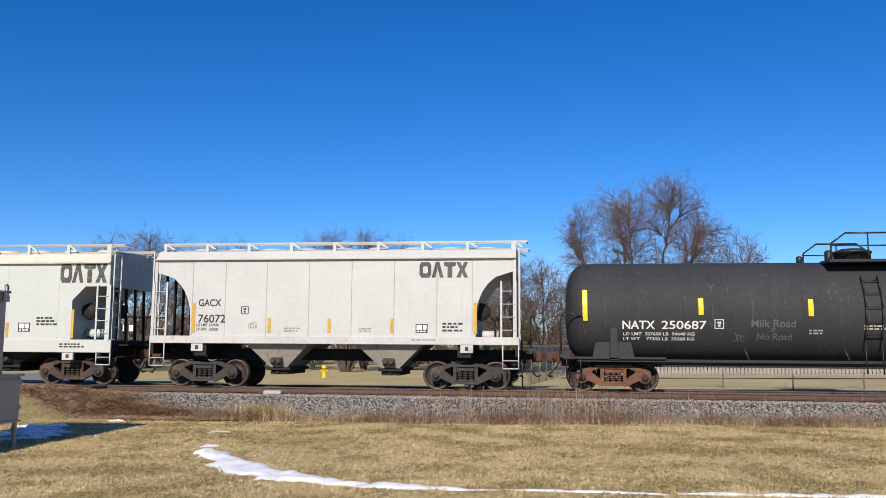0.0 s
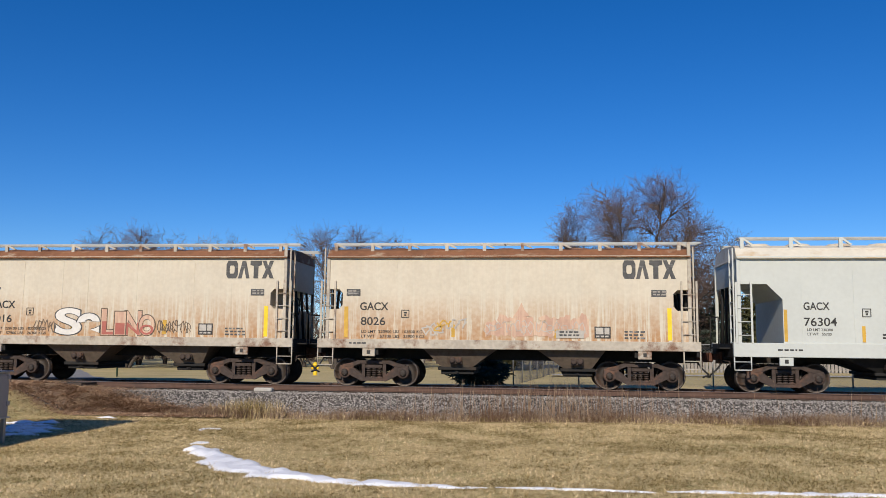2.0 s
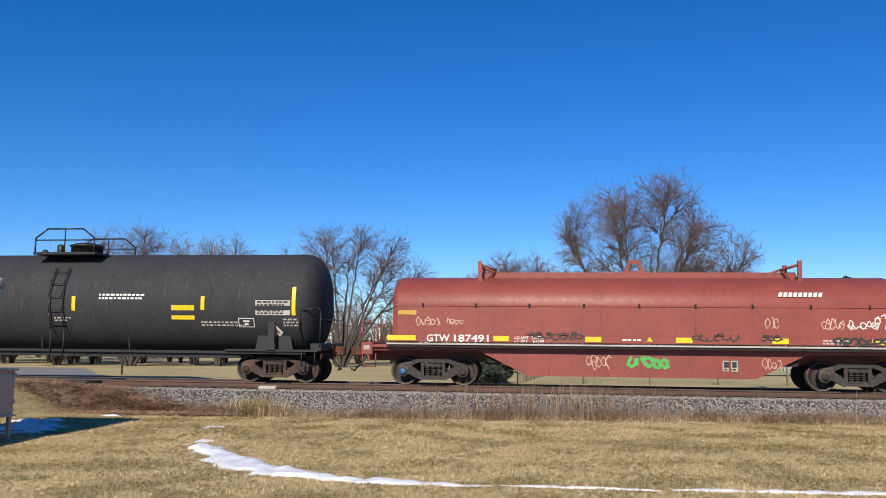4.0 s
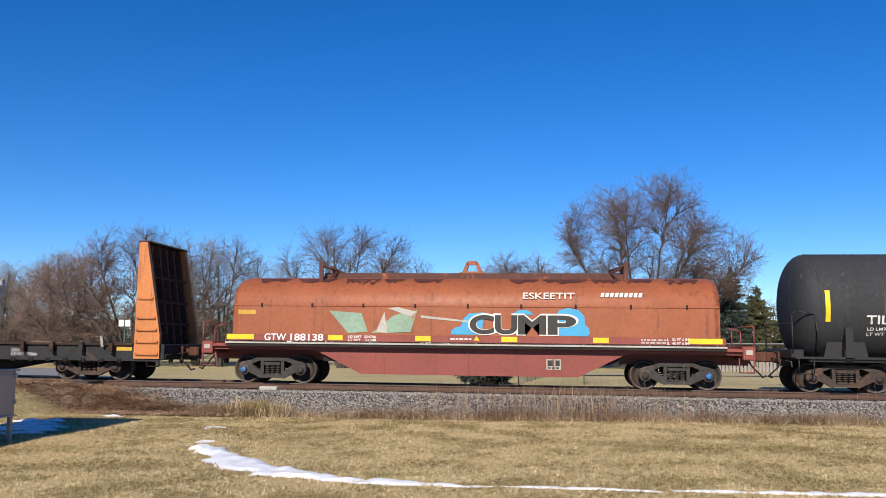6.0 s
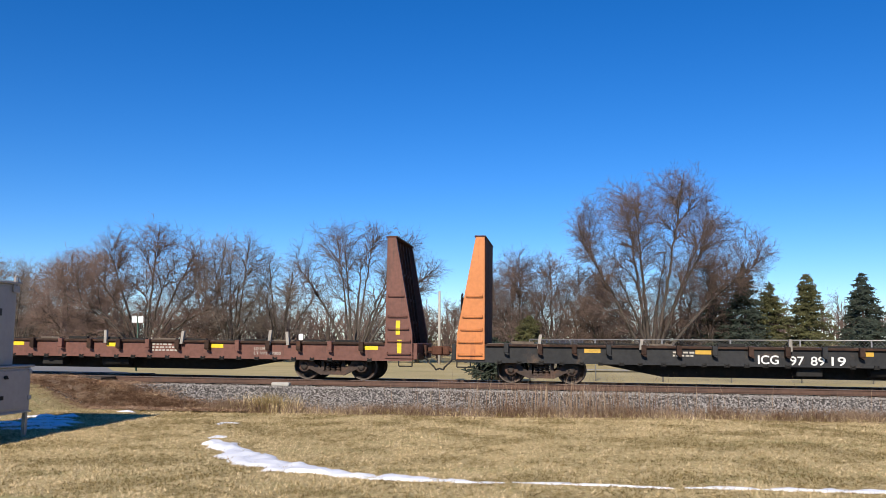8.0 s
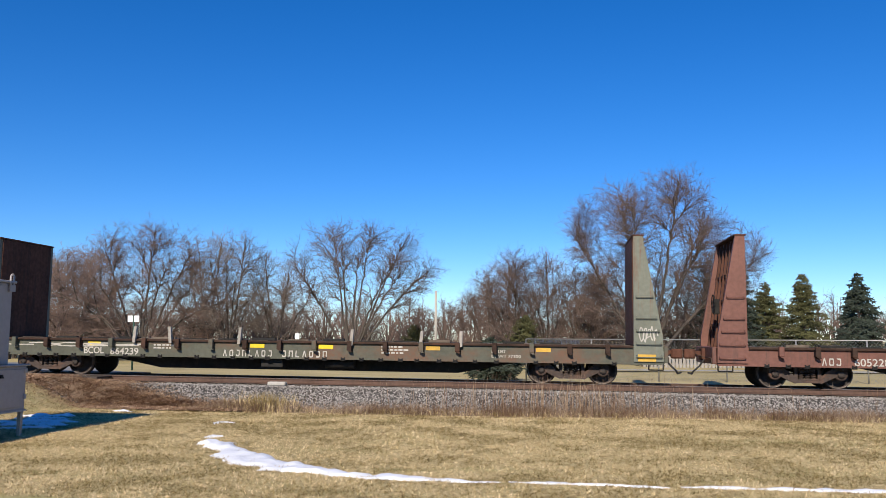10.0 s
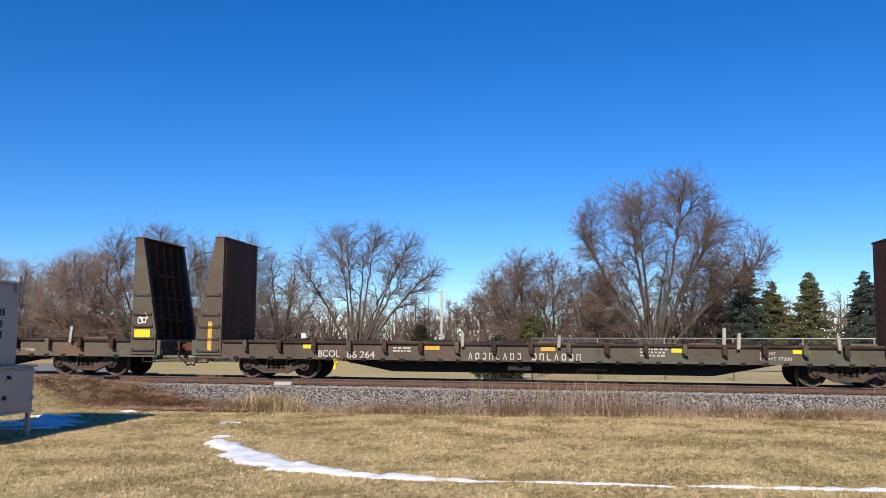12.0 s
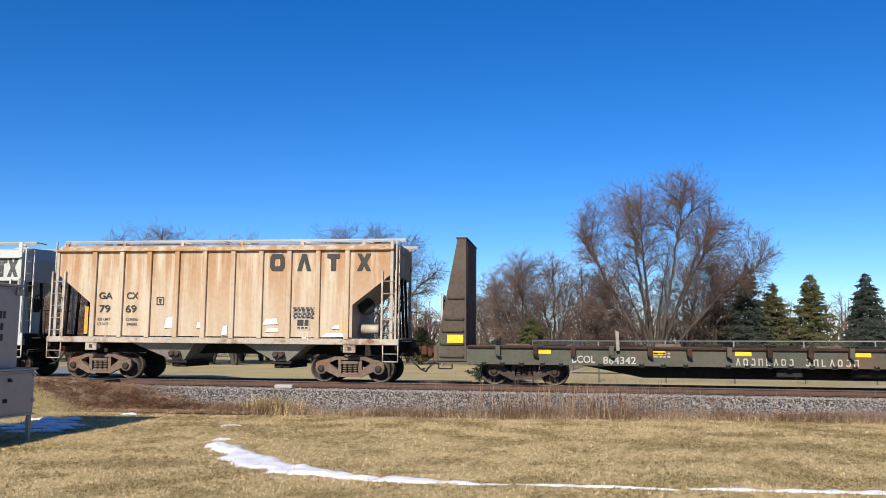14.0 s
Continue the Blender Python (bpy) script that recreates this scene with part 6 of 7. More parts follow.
turf("lawn_grass", 340000, on_lawn, (0.022, 0.08), 0.013, (0.005, 0.045), M["straw"], "short dormant straw-coloured grass")
turf("litter_straw", 52000, on_bank, (0.05, 0.24), 0.018, (0.0, 0.08), M["litter"], "brown dead straw strewn on the bank", "litter", 0.05)
blades("edge_grass", 11000, in_strip, (0.04, 0.20), 0.012, M["straw"], "long dry grass along the ballast", 1.1)
blades("dead_weeds", 16000, in_strip, (0.06, 0.40), 0.011, M["weed"], "dead brown weeds along the ballast", 0.9, "weeds")
blades("tall_weeds", 620, in_tall, (0.5, 1.25), 0.014, M["weed"], "tall reddish dead weed stalks beside the track", 0.25, "weeds")
blades("straw_tuft", 900, lambda g: (g.normal(-7.9, 0.42), g.normal(-3.6, 0.15)), (0.2, 0.62), 0.013, M["straw"], "tuft of tall pale dry grass", 0.5)


# ---- the far side ----
# by order of branching: length of a piece, wander, upward pull, branches to the metre, their share of the parent's length, widest radius
ORDERS = [(0.55, 0.05, 0.0, 0.0, 0.0, 0.17), (0.45, 0.05, 0.0, 2.3, 0.46, 0.062), (0.32, 0.12, 0.02, 3.0, 0.56, 0.030), (0.30, 0.13, 0.03, 3.3, 0.60, 0.018), (0.30, 0.12, 0.03, 0.0, 0.0, 0.0125)]


def tree_lines(seed, lobes, stems=3, limbs=60, clear=1.5, thick=1.0, fill=1.0, last=4, low=0.0):
    """Stems arch up to the rim of the crown's lobes (x, y, z, rx, ry, rz); limbs leave them for all of the crown and fork into branches, branchlets and twigs."""
    rr = random.Random(seed)
    stout, fine = [], []
    sizes = [a * b * c for _, _, _, a, b, c in lobes]

    def inside(p, grow=1.0):
        return any(((p.x - x) / a) ** 2 + ((p.y - y) / b) ** 2 + ((p.z - z) / c) ** 2 < grow for x, y, z, a, b, c in lobes)

    # evenly spread goals: through the crown, and on its upper rim
    g = np.random.default_rng(seed)

    def goals(count, inner, least, start):
        pool = []
        for (x, y, z, a, b, c), size in zip(lobes, sizes):
            d = g.normal(size=(int(2600 * size / sum(sizes)), 3))
            d /= np.linalg.norm(d, axis=1)[:, None]
            d *= g.uniform(inner, 1, (len(d), 1)) ** 0.4
            p = d * (a, b, c) + (x, y, z)
            pool.append(p[(p[:, 2] > clear) & (d[:, 2] > least)])
        pool = np.concatenate(pool)
        if inner > 0.5:
            keep = np.ones(len(pool), bool)
            for x, y, z, a, b, c in lobes:
                keep &= (((pool - (x, y, z)) / (a, b, c)) ** 2).sum(1) > 0.75
            pool = pool[keep]
        far = np.linalg.norm(pool - start, axis=1)
        out = []
        for _ in range(count):
            i = int(far.argmax())
            out.append(Vector(pool[i]))
            far = np.minimum(far, np.linalg.norm(pool - pool[i], axis=1))
        return out

    def arch(p, d, goal, r, order):
        """A limb that leaves p along d and bends to its goal."""
        far = (goal - p).length
        n = max(3, round(far / ORDERS[order][0]))
        bend = p + d * far * 0.5
        pts = []
        for i in range(n + 1):
            u = i / n
            q = p * (1 - u) ** 2 + bend * 2 * u * (1 - u) + goal * u * u
            if 0 < i < n:
                q = q + Vector((rr.gauss(0, 1), rr.gauss(0, 1), rr.gauss(0, 1))) * 0.03
            pts.append((q, max(0.012, r * (1 - 0.88 * u))))
        stout.append(pts)
        return pts

    def limb(p, d, length, r, order):
        piece, wander, up, often, share, _ = ORDERS[order]
        n = max(2, round(length / piece)) if order < 4 else 1
        pts, ways = [(p, r)], [d]
        for i in range(n):
            d = (d + Vector((rr.gauss(0, wander), rr.gauss(0, wander), rr.gauss(0, wander) + up))).normalized()
            p = p + d * (length / n)
            pts.append((p, r * (1 - 0.65 * (i + 1) / n)))
            ways.append(d)
            if order < 3 and not inside(p, 1.1):
                break
        fine.append(pts)
        if order < last:
            fork(pts, order)

    def fork(pts, order):
        often, share = ORDERS[order][3], ORDERS[order][4]
        m = len(pts) - 1
        got = sum((b[0] - a[0]).length for a, b in zip(pts, pts[1:]))
        for _ in range(int(got * often * fill + rr.random())):
            u = rr.uniform(0.15, 1.0)
            i = min(m - 1, int(u * m))
            way = (pts[i + 1][0] - pts[i][0]).normalized()
            side = way.orthogonal().normalized()
            turn, angle = rr.uniform(0, 6.283), rr.uniform(0.45, 1.05)
            w = way * math.cos(angle) + (side * math.cos(turn) + way.cross(side) * math.sin(turn)) * math.sin(angle)
            if order == 1 and w.z < -0.1:
                w.z *= -0.4
            limb(pts[i][0].lerp(pts[i + 1][0], u * m - i), w.normalized(), max(0.26, (min(got, 2.0) + 0.5) * share * (1.15 - 0.45 * u) * rr.uniform(0.55, 1.25)), max(0.0095, min(pts[i][1] * 0.8, ORDERS[order + 1][5] * thick)), order + 1)

    up = Vector((0, 0, 1))
    wood = []
    for goal in goals(stems, 0.8, 0.15, np.array((0, 0, 0.0))):
        out = Vector((goal.x, goal.y, 0)) * 0.06
        wood.append(arch(out * 0.8 - up * 0.1, (up + out * 1.2).normalized(), goal, ORDERS[0][5] * thick * rr.uniform(0.75, 1.0), 0))
    for pts in wood[:]:
        fork(pts[len(pts) // 2:], 1)
    for goal in goals(int(limbs * 0.4), 0.8, -1, np.array((0, 0, 0.0))) + goals(int(limbs * 0.6), 0.0, -1, np.array((0, 0, 0.0))):
        best = None
        for pts in wood:
            for (a, r), (b, _) in zip(pts, pts[1:]):
                v = goal - a
                if a.z < low + 0.4 * clear or r < 0.028 or v.length < 0.6:
                    continue
                cost = v.length * (1.9 - v.normalized().dot((b - a).normalized())) + 0.25 * a.z
                if best is None or cost < best[0]:
                    best = (cost, a, (b - a).normalized(), r, v.length)
        if best:
            _, a, way, r, far = best
            pts = arch(a, way, goal, min(r * 0.72, (0.020 + 0.013 * far) * thick), 1)
            wood.append(pts)
            fork(pts, 1)
    return stout, fine


def tubes(lines, n):
    verts, faces = [], []
    for pts in lines:
        start = len(verts)
        for i, (p, r) in enumerate(pts):
            a = pts[max(0, i - 1)][0]
            b = pts[min(len(pts) - 1, i + 1)][0]
            w = (b - a).normalized()
            u = w.orthogonal().normalized()
            v = w.cross(u)
            for j in range(n):
                t = 6.2832 * j / n
                verts.append(tuple(p + (u * math.cos(t) + v * math.sin(t)) * r))
        for i in range(len(pts) - 1):
            for j in range(n):
                k = (j + 1) % n
                faces.append((start + i * n + j, start + i * n + k, start + (i + 1) * n + k, start + (i + 1) * n + j))
    return verts, faces


def bare_tree(name, label, category, twig, *shape, **more):
    stout, fine = tree_lines(*shape, **more)
    tree = tagged(new(name), label, category)
    v, f = tubes(stout, 6 if category == "tree" else 4)
    trunk = new("trunk", raw("trunk", v, f, M["bark"], True))
    trunk.parent = tree
    v, f = tubes(fine, 3)
    crown = new("crown", raw("crown", v, f, twig))
    crown.parent = tree
    return tree


GZ = -0.68
big = bare_tree("tree", "tall bare deciduous tree with a wide twiggy crown", "tree", M["twig"], 21, [(-1.9, 0, 9.2, 3.7, 3.4, 4.6), (1.8, 0, 9.9, 4.1, 3.4, 4.7), (4.9, 0, 7.8, 3.8, 3.0, 3.4), (-0.5, 0.5, 5.2, 4.6, 3.0, 3.2)], stems=9, limbs=640, clear=1.2, thick=1.15, fill=0.92)
big.location = (6.4, 35.0, GZ)
big.scale = (0.97, 0.95, 0.95)
vase = bare_tree("tree", "bare vase-shaped tree with several arching stems", "tree", M["twig"], 8, [(-1.2, 0, 7.4, 3.8, 3.0, 3.5), (2.6, 0, 7.1, 4.2, 3.2, 3.4), (0.5, 0, 8.1, 4.0, 3, 3.0)], stems=9, limbs=330, clear=2.2, thick=0.95, fill=0.80)
vase.location = (-15.2, 35.0, GZ)
vase.scale = (0.96, 0.96, 0.95)
dense = bare_tree("tree", "dense round bare brown tree with low branches", "tree", M["twig_red"], 33, [(0, 0, 5.7, 5.8, 4.0, 5.2), (-4.2, 0, 4.3, 4.4, 3.2, 3.9), (4.4, 0, 4.0, 3.6, 3.0, 3.5)], stems=10, limbs=480, clear=0.5, thick=0.95, fill=0.89)
dense.location = (-32.0, 35.5, GZ)
grey = bare_tree("tree", "bare pale grey-brown tree with upright limbs", "tree", M["twig_grey"], 44, [(0, 0, 5.4, 3.4, 2.8, 4.2), (0.8, 0, 7.0, 2.5, 2.2, 2.8)], stems=6, limbs=170, clear=0.9, thick=0.85, fill=0.84)
grey.location = (-25.0, 36.0, GZ)
bush = bare_tree("bare_shrub", "tall thicket of bare brown branches", "shrub", M["twig"], 55, [(0, 0, 2.8, 2.4, 2.0, 2.9)], stems=8, limbs=46, clear=0.3, thick=0.72, last=3, fill=1.15)
bush.location = (-3.0, 38.0, GZ)
bush2 = bare_tree("bare_shrub", "tall thicket of bare red-brown branches", "shrub", M["twig_red"], 56, [(0, 0, 2.4, 2.7, 2.0, 2.5)], stems=9, limbs=46, clear=0.3, thick=0.72, last=3, fill=1.15)
bush2.location = (2.6, 40.0, GZ)
mid = bare_tree("tree", "slim bare tree with upswept branches", "tree", M["twig"], 66, [(0, 0, 4.7, 2.4, 2.1, 3.7)], stems=4, limbs=100, clear=0.7, thick=0.85, fill=1.02)
mid.location = (-2.9, 36.5, GZ)


def plant(src, x, y, turn, size, z=GZ):
    return copy_thing(src, Matrix.Translation((x, y, z)) @ Matrix.Rotation(turn, 4, "Z") @ Matrix.Diagonal((size, size, size, 1)))


rr = random.Random(77)
for src, x, y, s in ((dense, -39.5, 38, 0.85), (grey, -45.5, 39, 0.85), (grey, -28.2, 39, 1.05), (grey, -22.0, 38, 0.86), (dense, -52, 44, 0.85), (grey, -60, 46, 0.9),
                     (mid, -5.2, 40, 0.84), (mid, -0.6, 38, 0.97), (mid, -3.8, 42, 0.95), (mid, 1.6, 40, 0.9), (mid, 3.2, 38, 0.82), (mid, 11.0, 38, 1.0), (mid, 13.0, 41, 0.95), (grey, 9.5, 42, 0.8), (mid, 3.8, 43, 0.9),
                     (mid, -10.0, 54, 0.62), (mid, -7.5, 52, 0.75), (grey, -18.8, 56, 0.62), (mid, -26, 52, 0.9), (dense, -47, 52, 0.95), (mid, -12.5, 50, 0.6)):
    plant(src, x, y, rr.uniform(0, 6.28), s * rr.uniform(0.97, 1.03))
for k in range(52):
    x = -66 + k * 1.6 + rr.uniform(-0.6, 0.6)
    plant((bush, bush2)[k % 2], x, 43 + rr.uniform(-3, 5), rr.uniform(0, 6.28), rr.uniform(0.65, 0.95) * (0.78 if -22 < x < -7 else 1.0))
for k in range(56):
    x = -92 + k * 2.6 + rr.uniform(-1, 1)
    plant((bush2, bush)[k % 2], x, 66 + rr.uniform(-5, 8), rr.uniform(0, 6.28), rr.uniform(1.0, 1.3))


def far_wood():
    """A belt of bare woods across the fields, too far off to tell its trees apart."""
    stout, fine = tree_lines(91, [(0, 0, 5.0, 3.2, 2.6, 4.0)], stems=4, limbs=26, clear=0.8, thick=1.9, fill=1.0, last=2)
    v, f = tubes(stout + fine, 3)
    v, f = np.array(v), np.array(f)
    g = np.random.default_rng(92)
    verts, faces = [], []
    for k in range(150):
        a, size = g.uniform(0, 6.28), g.uniform(0.75, 1.12)
        turn = np.array([(math.cos(a), -math.sin(a), 0), (math.sin(a), math.cos(a), 0), (0, 0, 1)])
        verts.append(v @ turn.T * size + (-145 + k * 1.75 + g.uniform(-0.8, 0.8), 150 + g.uniform(-14, 14), GZ))
        faces.append(f + k * len(v))
    wood = new("far_woods", raw("far_woods", np.concatenate(verts).tolist(), np.concatenate(faces).tolist(), M["twig_red"]))
    tagged(wood, "distant belt of bare brown woods beyond the fields", "woods", "", "stuff")


far_wood()


def conifer(name, seed, tall, wide, mat, label, drop=0.25, gaps=0.0, open_low=0.6):
    """A trunk with whorls of drooping boughs, each carrying many small sprays."""
    rr = random.Random(seed)
    tree = tagged(new(name), label, "conifer")
    bm = bmesh.new()
    tube(bm, (0, 0, -0.1), (0, 0, tall * 0.96), 0.16, 7, 0.02)
    lines, verts, faces = [], [], []
    z = open_low
    while z < tall:
        f = 1 - (z - open_low) / (tall - open_low)
        reach = 1.25 * wide * (f ** 0.8) * rr.uniform(0.75, 1.1) + 0.12
        for k in range(9 if f > 0.15 else 5):
            if rr.random() < gaps:
                continue
            a = rr.uniform(0, 6.28)
            L = reach * rr.uniform(0.6, 1.08)
            d = Vector((math.cos(a), math.sin(a), 0))
            lines.append([(Vector((0, 0, z)), 0.025), (Vector((0, 0, z - drop * L)) + d * L, 0.006)])
            n = int(6 + 20 * L)
            for i in range(n):
                u = rr.uniform(0.2, 1.0)
                c = Vector((0, 0, z - drop * L * u)) + d * (L * u)
                side = Vector((-d.y, d.x, 0)) * rr.uniform(-1, 1) * 0.38 * L * (1.1 - u * 0.7)
                c = c + side + Vector((0, 0, rr.uniform(-0.10, 0.06)))
                w = Vector((rr.uniform(-1, 1), rr.uniform(-1, 1), rr.uniform(-0.6, 0.35))).normalized() + d * 0.6
                w = w.normalized() * rr.uniform(0.16, 0.32)
                s = w.cross(Vector((rr.uniform(-1, 1), rr.uniform(-1, 1), 1))).normalized() * rr.uniform(0.03, 0.06)
                t = len(verts)
                verts += [tuple(c - s), tuple(c + s), tuple(c + w + Vector((0, 0, -0.03)))]
                faces.append((t, t + 1, t + 2))
                s2 = s.cross(w).normalized() * 0.045
                verts += [tuple(c - s2), tuple(c + s2), tuple(c + w)]
                faces.append((t + 3, t + 4, t + 5))
        z += rr.uniform(0.12, 0.24)
    part("trunk", bm, M["bark"], tree)
    v, f = tubes(lines, 3)
    boughs = tagged(new("boughs", raw("boughs", v, f, M["bark"])), kind="stuff")
    boughs.parent = tree
    crown = new("crown", raw("crown", verts, faces, mat))
    crown.parent = tree
    return tree


def spot(ob, x, y, z=GZ):
    ob.location = (x, y, z)
    return ob


spot(conifer("spruce_tree", 1, 6.5, 2.1, M["spruce"], "dense blue-green spruce behind the fence"), 20.7, 35)
spot(conifer("pine_tree", 2, 6.6, 1.9, M["pine"], "olive-green pine with a ragged crown", 0.12, 0.15), 17.2, 35.5)
spot(conifer("pine_tree", 3, 6.0, 1.8, M["pine"], "olive-green pine with a ragged crown", 0.05, 0.2, 1.2), 15.0, 37)
spot(conifer("pine_tree", 4, 7.3, 1.7, M["spruce"], "dark ragged pine among bare trees", 0.10, 0.25, 1.0), 13.1, 36)
spot(conifer("pine_tree", 5, 7.0, 1.6, M["spruce"], "dark ragged pine among bare trees", 0.10, 0.3, 1.0), 11.6, 39)
spot(conifer("spruce_tree", 6, 6.8, 2.2, M["spruce"], "dense blue-green spruce behind the fence"), 25.0, 36)
spot(conifer("spruce_tree", 7, 6.2, 2.0, M["spruce"], "dense blue-green spruce behind the fence"), 29.5, 37)
spot(conifer("cedar_tree", 8, 3.6, 1.5, M["pine"], "young yellow-green cedar among bare trees", -0.5, 0.1, 0.2), -2.2, 35)
spot(conifer("cedar_tree", 9, 2.9, 1.2, M["pine"], "young yellow-green cedar among bare trees", -0.5, 0.1, 0.2), -11.2, 40)
spot(conifer("juniper_bush", 10, 1.7, 1.05, M["spruce"], "low dark green juniper bush by the fence", -0.3, 0.0, 0.05), -2.4, 7.0, -0.48)

verts = [(0.5, 21.5, -0.50), (60, 21.5, -0.50), (60, 24.0, -0.53), (0.5, 24.0, -0.53)]
tagged(new("path", raw("path", verts, [(0, 1, 2, 3)], M["concrete"])), "pale concrete path across the field", "path", "", "structure")
low_fence = thing("slat_fence", None, None, "low grey slatted fence beyond the field", "fence")
bm = bmesh.new()
box(bm, -0.09, 0.09, -0.02, 0.02, 0.0, 1.15, 0.008)
slat = finish("slat", bm, M["stake"])
for k in range(90):
    o = part("slat", slat, M["stake"], low_fence)
    o.location = (6.0 + k * 0.24, 33.0, -0.72 + rr.uniform(-0.02, 0.02))
for z in (0.2, 0.8):
    bm = bmesh.new()
    box(bm, 5.9, 27.5, 33.03, 33.07, -0.72 + z, -0.72 + z + 0.09)
    part("fence_rail", bm, M["stake"], low_fence)

# road over the crossing, and the street beyond the track
road = ground_strip("road", steps(-27, -18.6, 0.6), steps(-22, -1.0, 0.7), M["asphalt"], "worn grey asphalt road", "road", 0.02)
apron = ground_strip("road_apron", steps(-18.6, -14.4, 0.6), steps(-1.9, -1.0, 0.3), M["asphalt"], "grey asphalt edge of the level crossing", "road", 0.03)
verts, n = [], 15
for y in steps(1.0, 30, 0.8):
    for i in range(n):
        x = -24 - 0.62 * (y - 1) + 9.6 * i / (n - 1)
        verts.append((x, y, height(x, y) + 0.02))
faces = [(j * n + i, j * n + i + 1, (j + 1) * n + i + 1, (j + 1) * n + i) for j in range(len(verts) // n - 1) for i in range(n - 1)]
tagged(new("road_beyond", raw("road_beyond", verts, faces, M["asphalt"], True)), "worn grey asphalt road beyond the track", "road", "", "structure")
verts = [(-90, 13.0, -0.62), (-9.5, 13.0, -0.62), (-7.5, 16.5, -0.62), (-90, 16.5, -0.62)]
tagged(new("side_street", raw("side_street", verts, [(0, 1, 2, 3)], M["concrete"])), "pale concrete side street beyond the track", "road", "", "structure")
bm = bmesh.new()
box(bm, -24, -14.0, -0.66, 0.66, -0.17, -0.012, 0.01)
box(bm, -24, -14.0, -1.75, -0.86, -0.17, -0.012, 0.01)
box(bm, -24, -14.0, 0.86, 1.75, -0.17, -0.012, 0.01)
for v in bm.verts:
    v.co.z += DROP + grade(v.co.x)
thing("crossing_panel", bm, M["tie"], "dark rubber level-crossing panels between the rails", "level crossing", kind="structure")
bm = bmesh.new()
box(bm, -0.28, 0.28, -0.12, 0.12, -0.06, 0.06, 0.03)
blk = thing("concrete_block", bm, M["concrete"], "pale concrete block lying on the ballast", "block")
blk.location = (-8.35, -1.45, -0.19)


def fence(label, start, end, gap):
    """Chain-link between two points on the ground."""
    f = thing("chain_link_fence", None, None, label, "fence")
    a, b = Vector((*start, -0.47)), Vector((*end, -0.47))
    L = (b - a).length
    d = (b - a) / L
    tall = 1.66
    n = round(L / gap)
    for k in range(n + 1):
        p = a + d * (L * k / n)
        bm = bmesh.new()
        tube(bm, p, p + Vector((0, 0, tall)), 0.03, 6)
        part("post", bm, M["galv"], f)
    bm = bmesh.new()
    tube(bm, a + Vector((0, 0, tall)), b + Vector((0, 0, tall)), 0.022, 5)
    part("top_rail", bm, M["galv"], f)
    lines = []
    for k in range(int(L / 0.13)):
        for s in (0, 1):
            u0, u1 = k * 0.13, k * 0.13 + (tall if s else -tall)
            if 0 <= u1 <= L:
                lines.append([(a + d * u0, 0.003), (a + d * u1 + Vector((0, 0, tall)), 0.003)])
    v, q = tubes(lines, 3)
    mesh = tagged(new("wire_mesh", raw("wire_mesh", v, q, M["galv"])), kind="stuff")
    mesh.parent = f


fence("chain-link fence with thin galvanised posts along the track", (-1.2, 8.0), (30.0, 8.0), 2.6)
fence("chain-link fence running back from the track", (-1.2, 8.0), (1.5, 30.0), 2.4)


def pole(name, x, y, z0, z1, r, mat, label, category):
    bm = bmesh.new()
    tube(bm, (0, 0, 0), (0, 0, z1 - z0), r, 10, r * 0.85)
    p = thing(name, None, None, label, category)
    part("shaft", bm, mat, p)
    p.location = (x, y, z0)
    return p


p = pole("utility_pole", -8.75, 35.0, -0.7, 4.7, 0.10, M["pole"], "pale weathered wooden pole in front of the trees", "pole")
s = pole("street_sign", -21.2, 14.0, -0.7, 2.30, 0.05, M["sign_green"], "dark green post with two small white signs", "street sign")
for k in (-1, 1):
    bm = bmesh.new()
    box(bm, k * 0.17 - 0.14, k * 0.17 + 0.14, -0.075, -0.055, 2.66, 2.98, 0.01)
    part("sign_plate", bm, M["sign_white"], s, "blank white metal sign plate")
s = pole("small_sign", -18.6, 33.0, -0.7, 1.6, 0.04, M["galv"], "low post with a pale sign plate", "sign")
bm = bmesh.new()
box(bm, -0.17, 0.17, -0.07, -0.05, 1.80, 2.22, 0.01)
part("sign_plate", bm, M["sign_white"], s)


def hydrant(x, y, z):
    h = thing("fire_hydrant", None, None, "bright yellow fire hydrant in the grass", "fire hydrant")
    bm = bmesh.new()
    lathe(bm, [(0, 0.17), (0.05, 0.17), (0.06, 0.11), (0.55, 0.11), (0.56, 0.15), (0.62, 0.15), (0.72, 0.09), (0.76, 0.03)], (0, 0, 0), "z", 14)
    part("barrel", bm, M["hydrant"], h)
    for s in (-1, 1):
        bm = bmesh.new()
        tube(bm, (s * 0.10, 0, 0.42), (s * 0.21, 0, 0.42), 0.06, 8)
        part("outlet", bm, M["hydrant"], h)
    h.location = (x, y, z)


hydrant(-12.4, 19.0, -0.56)


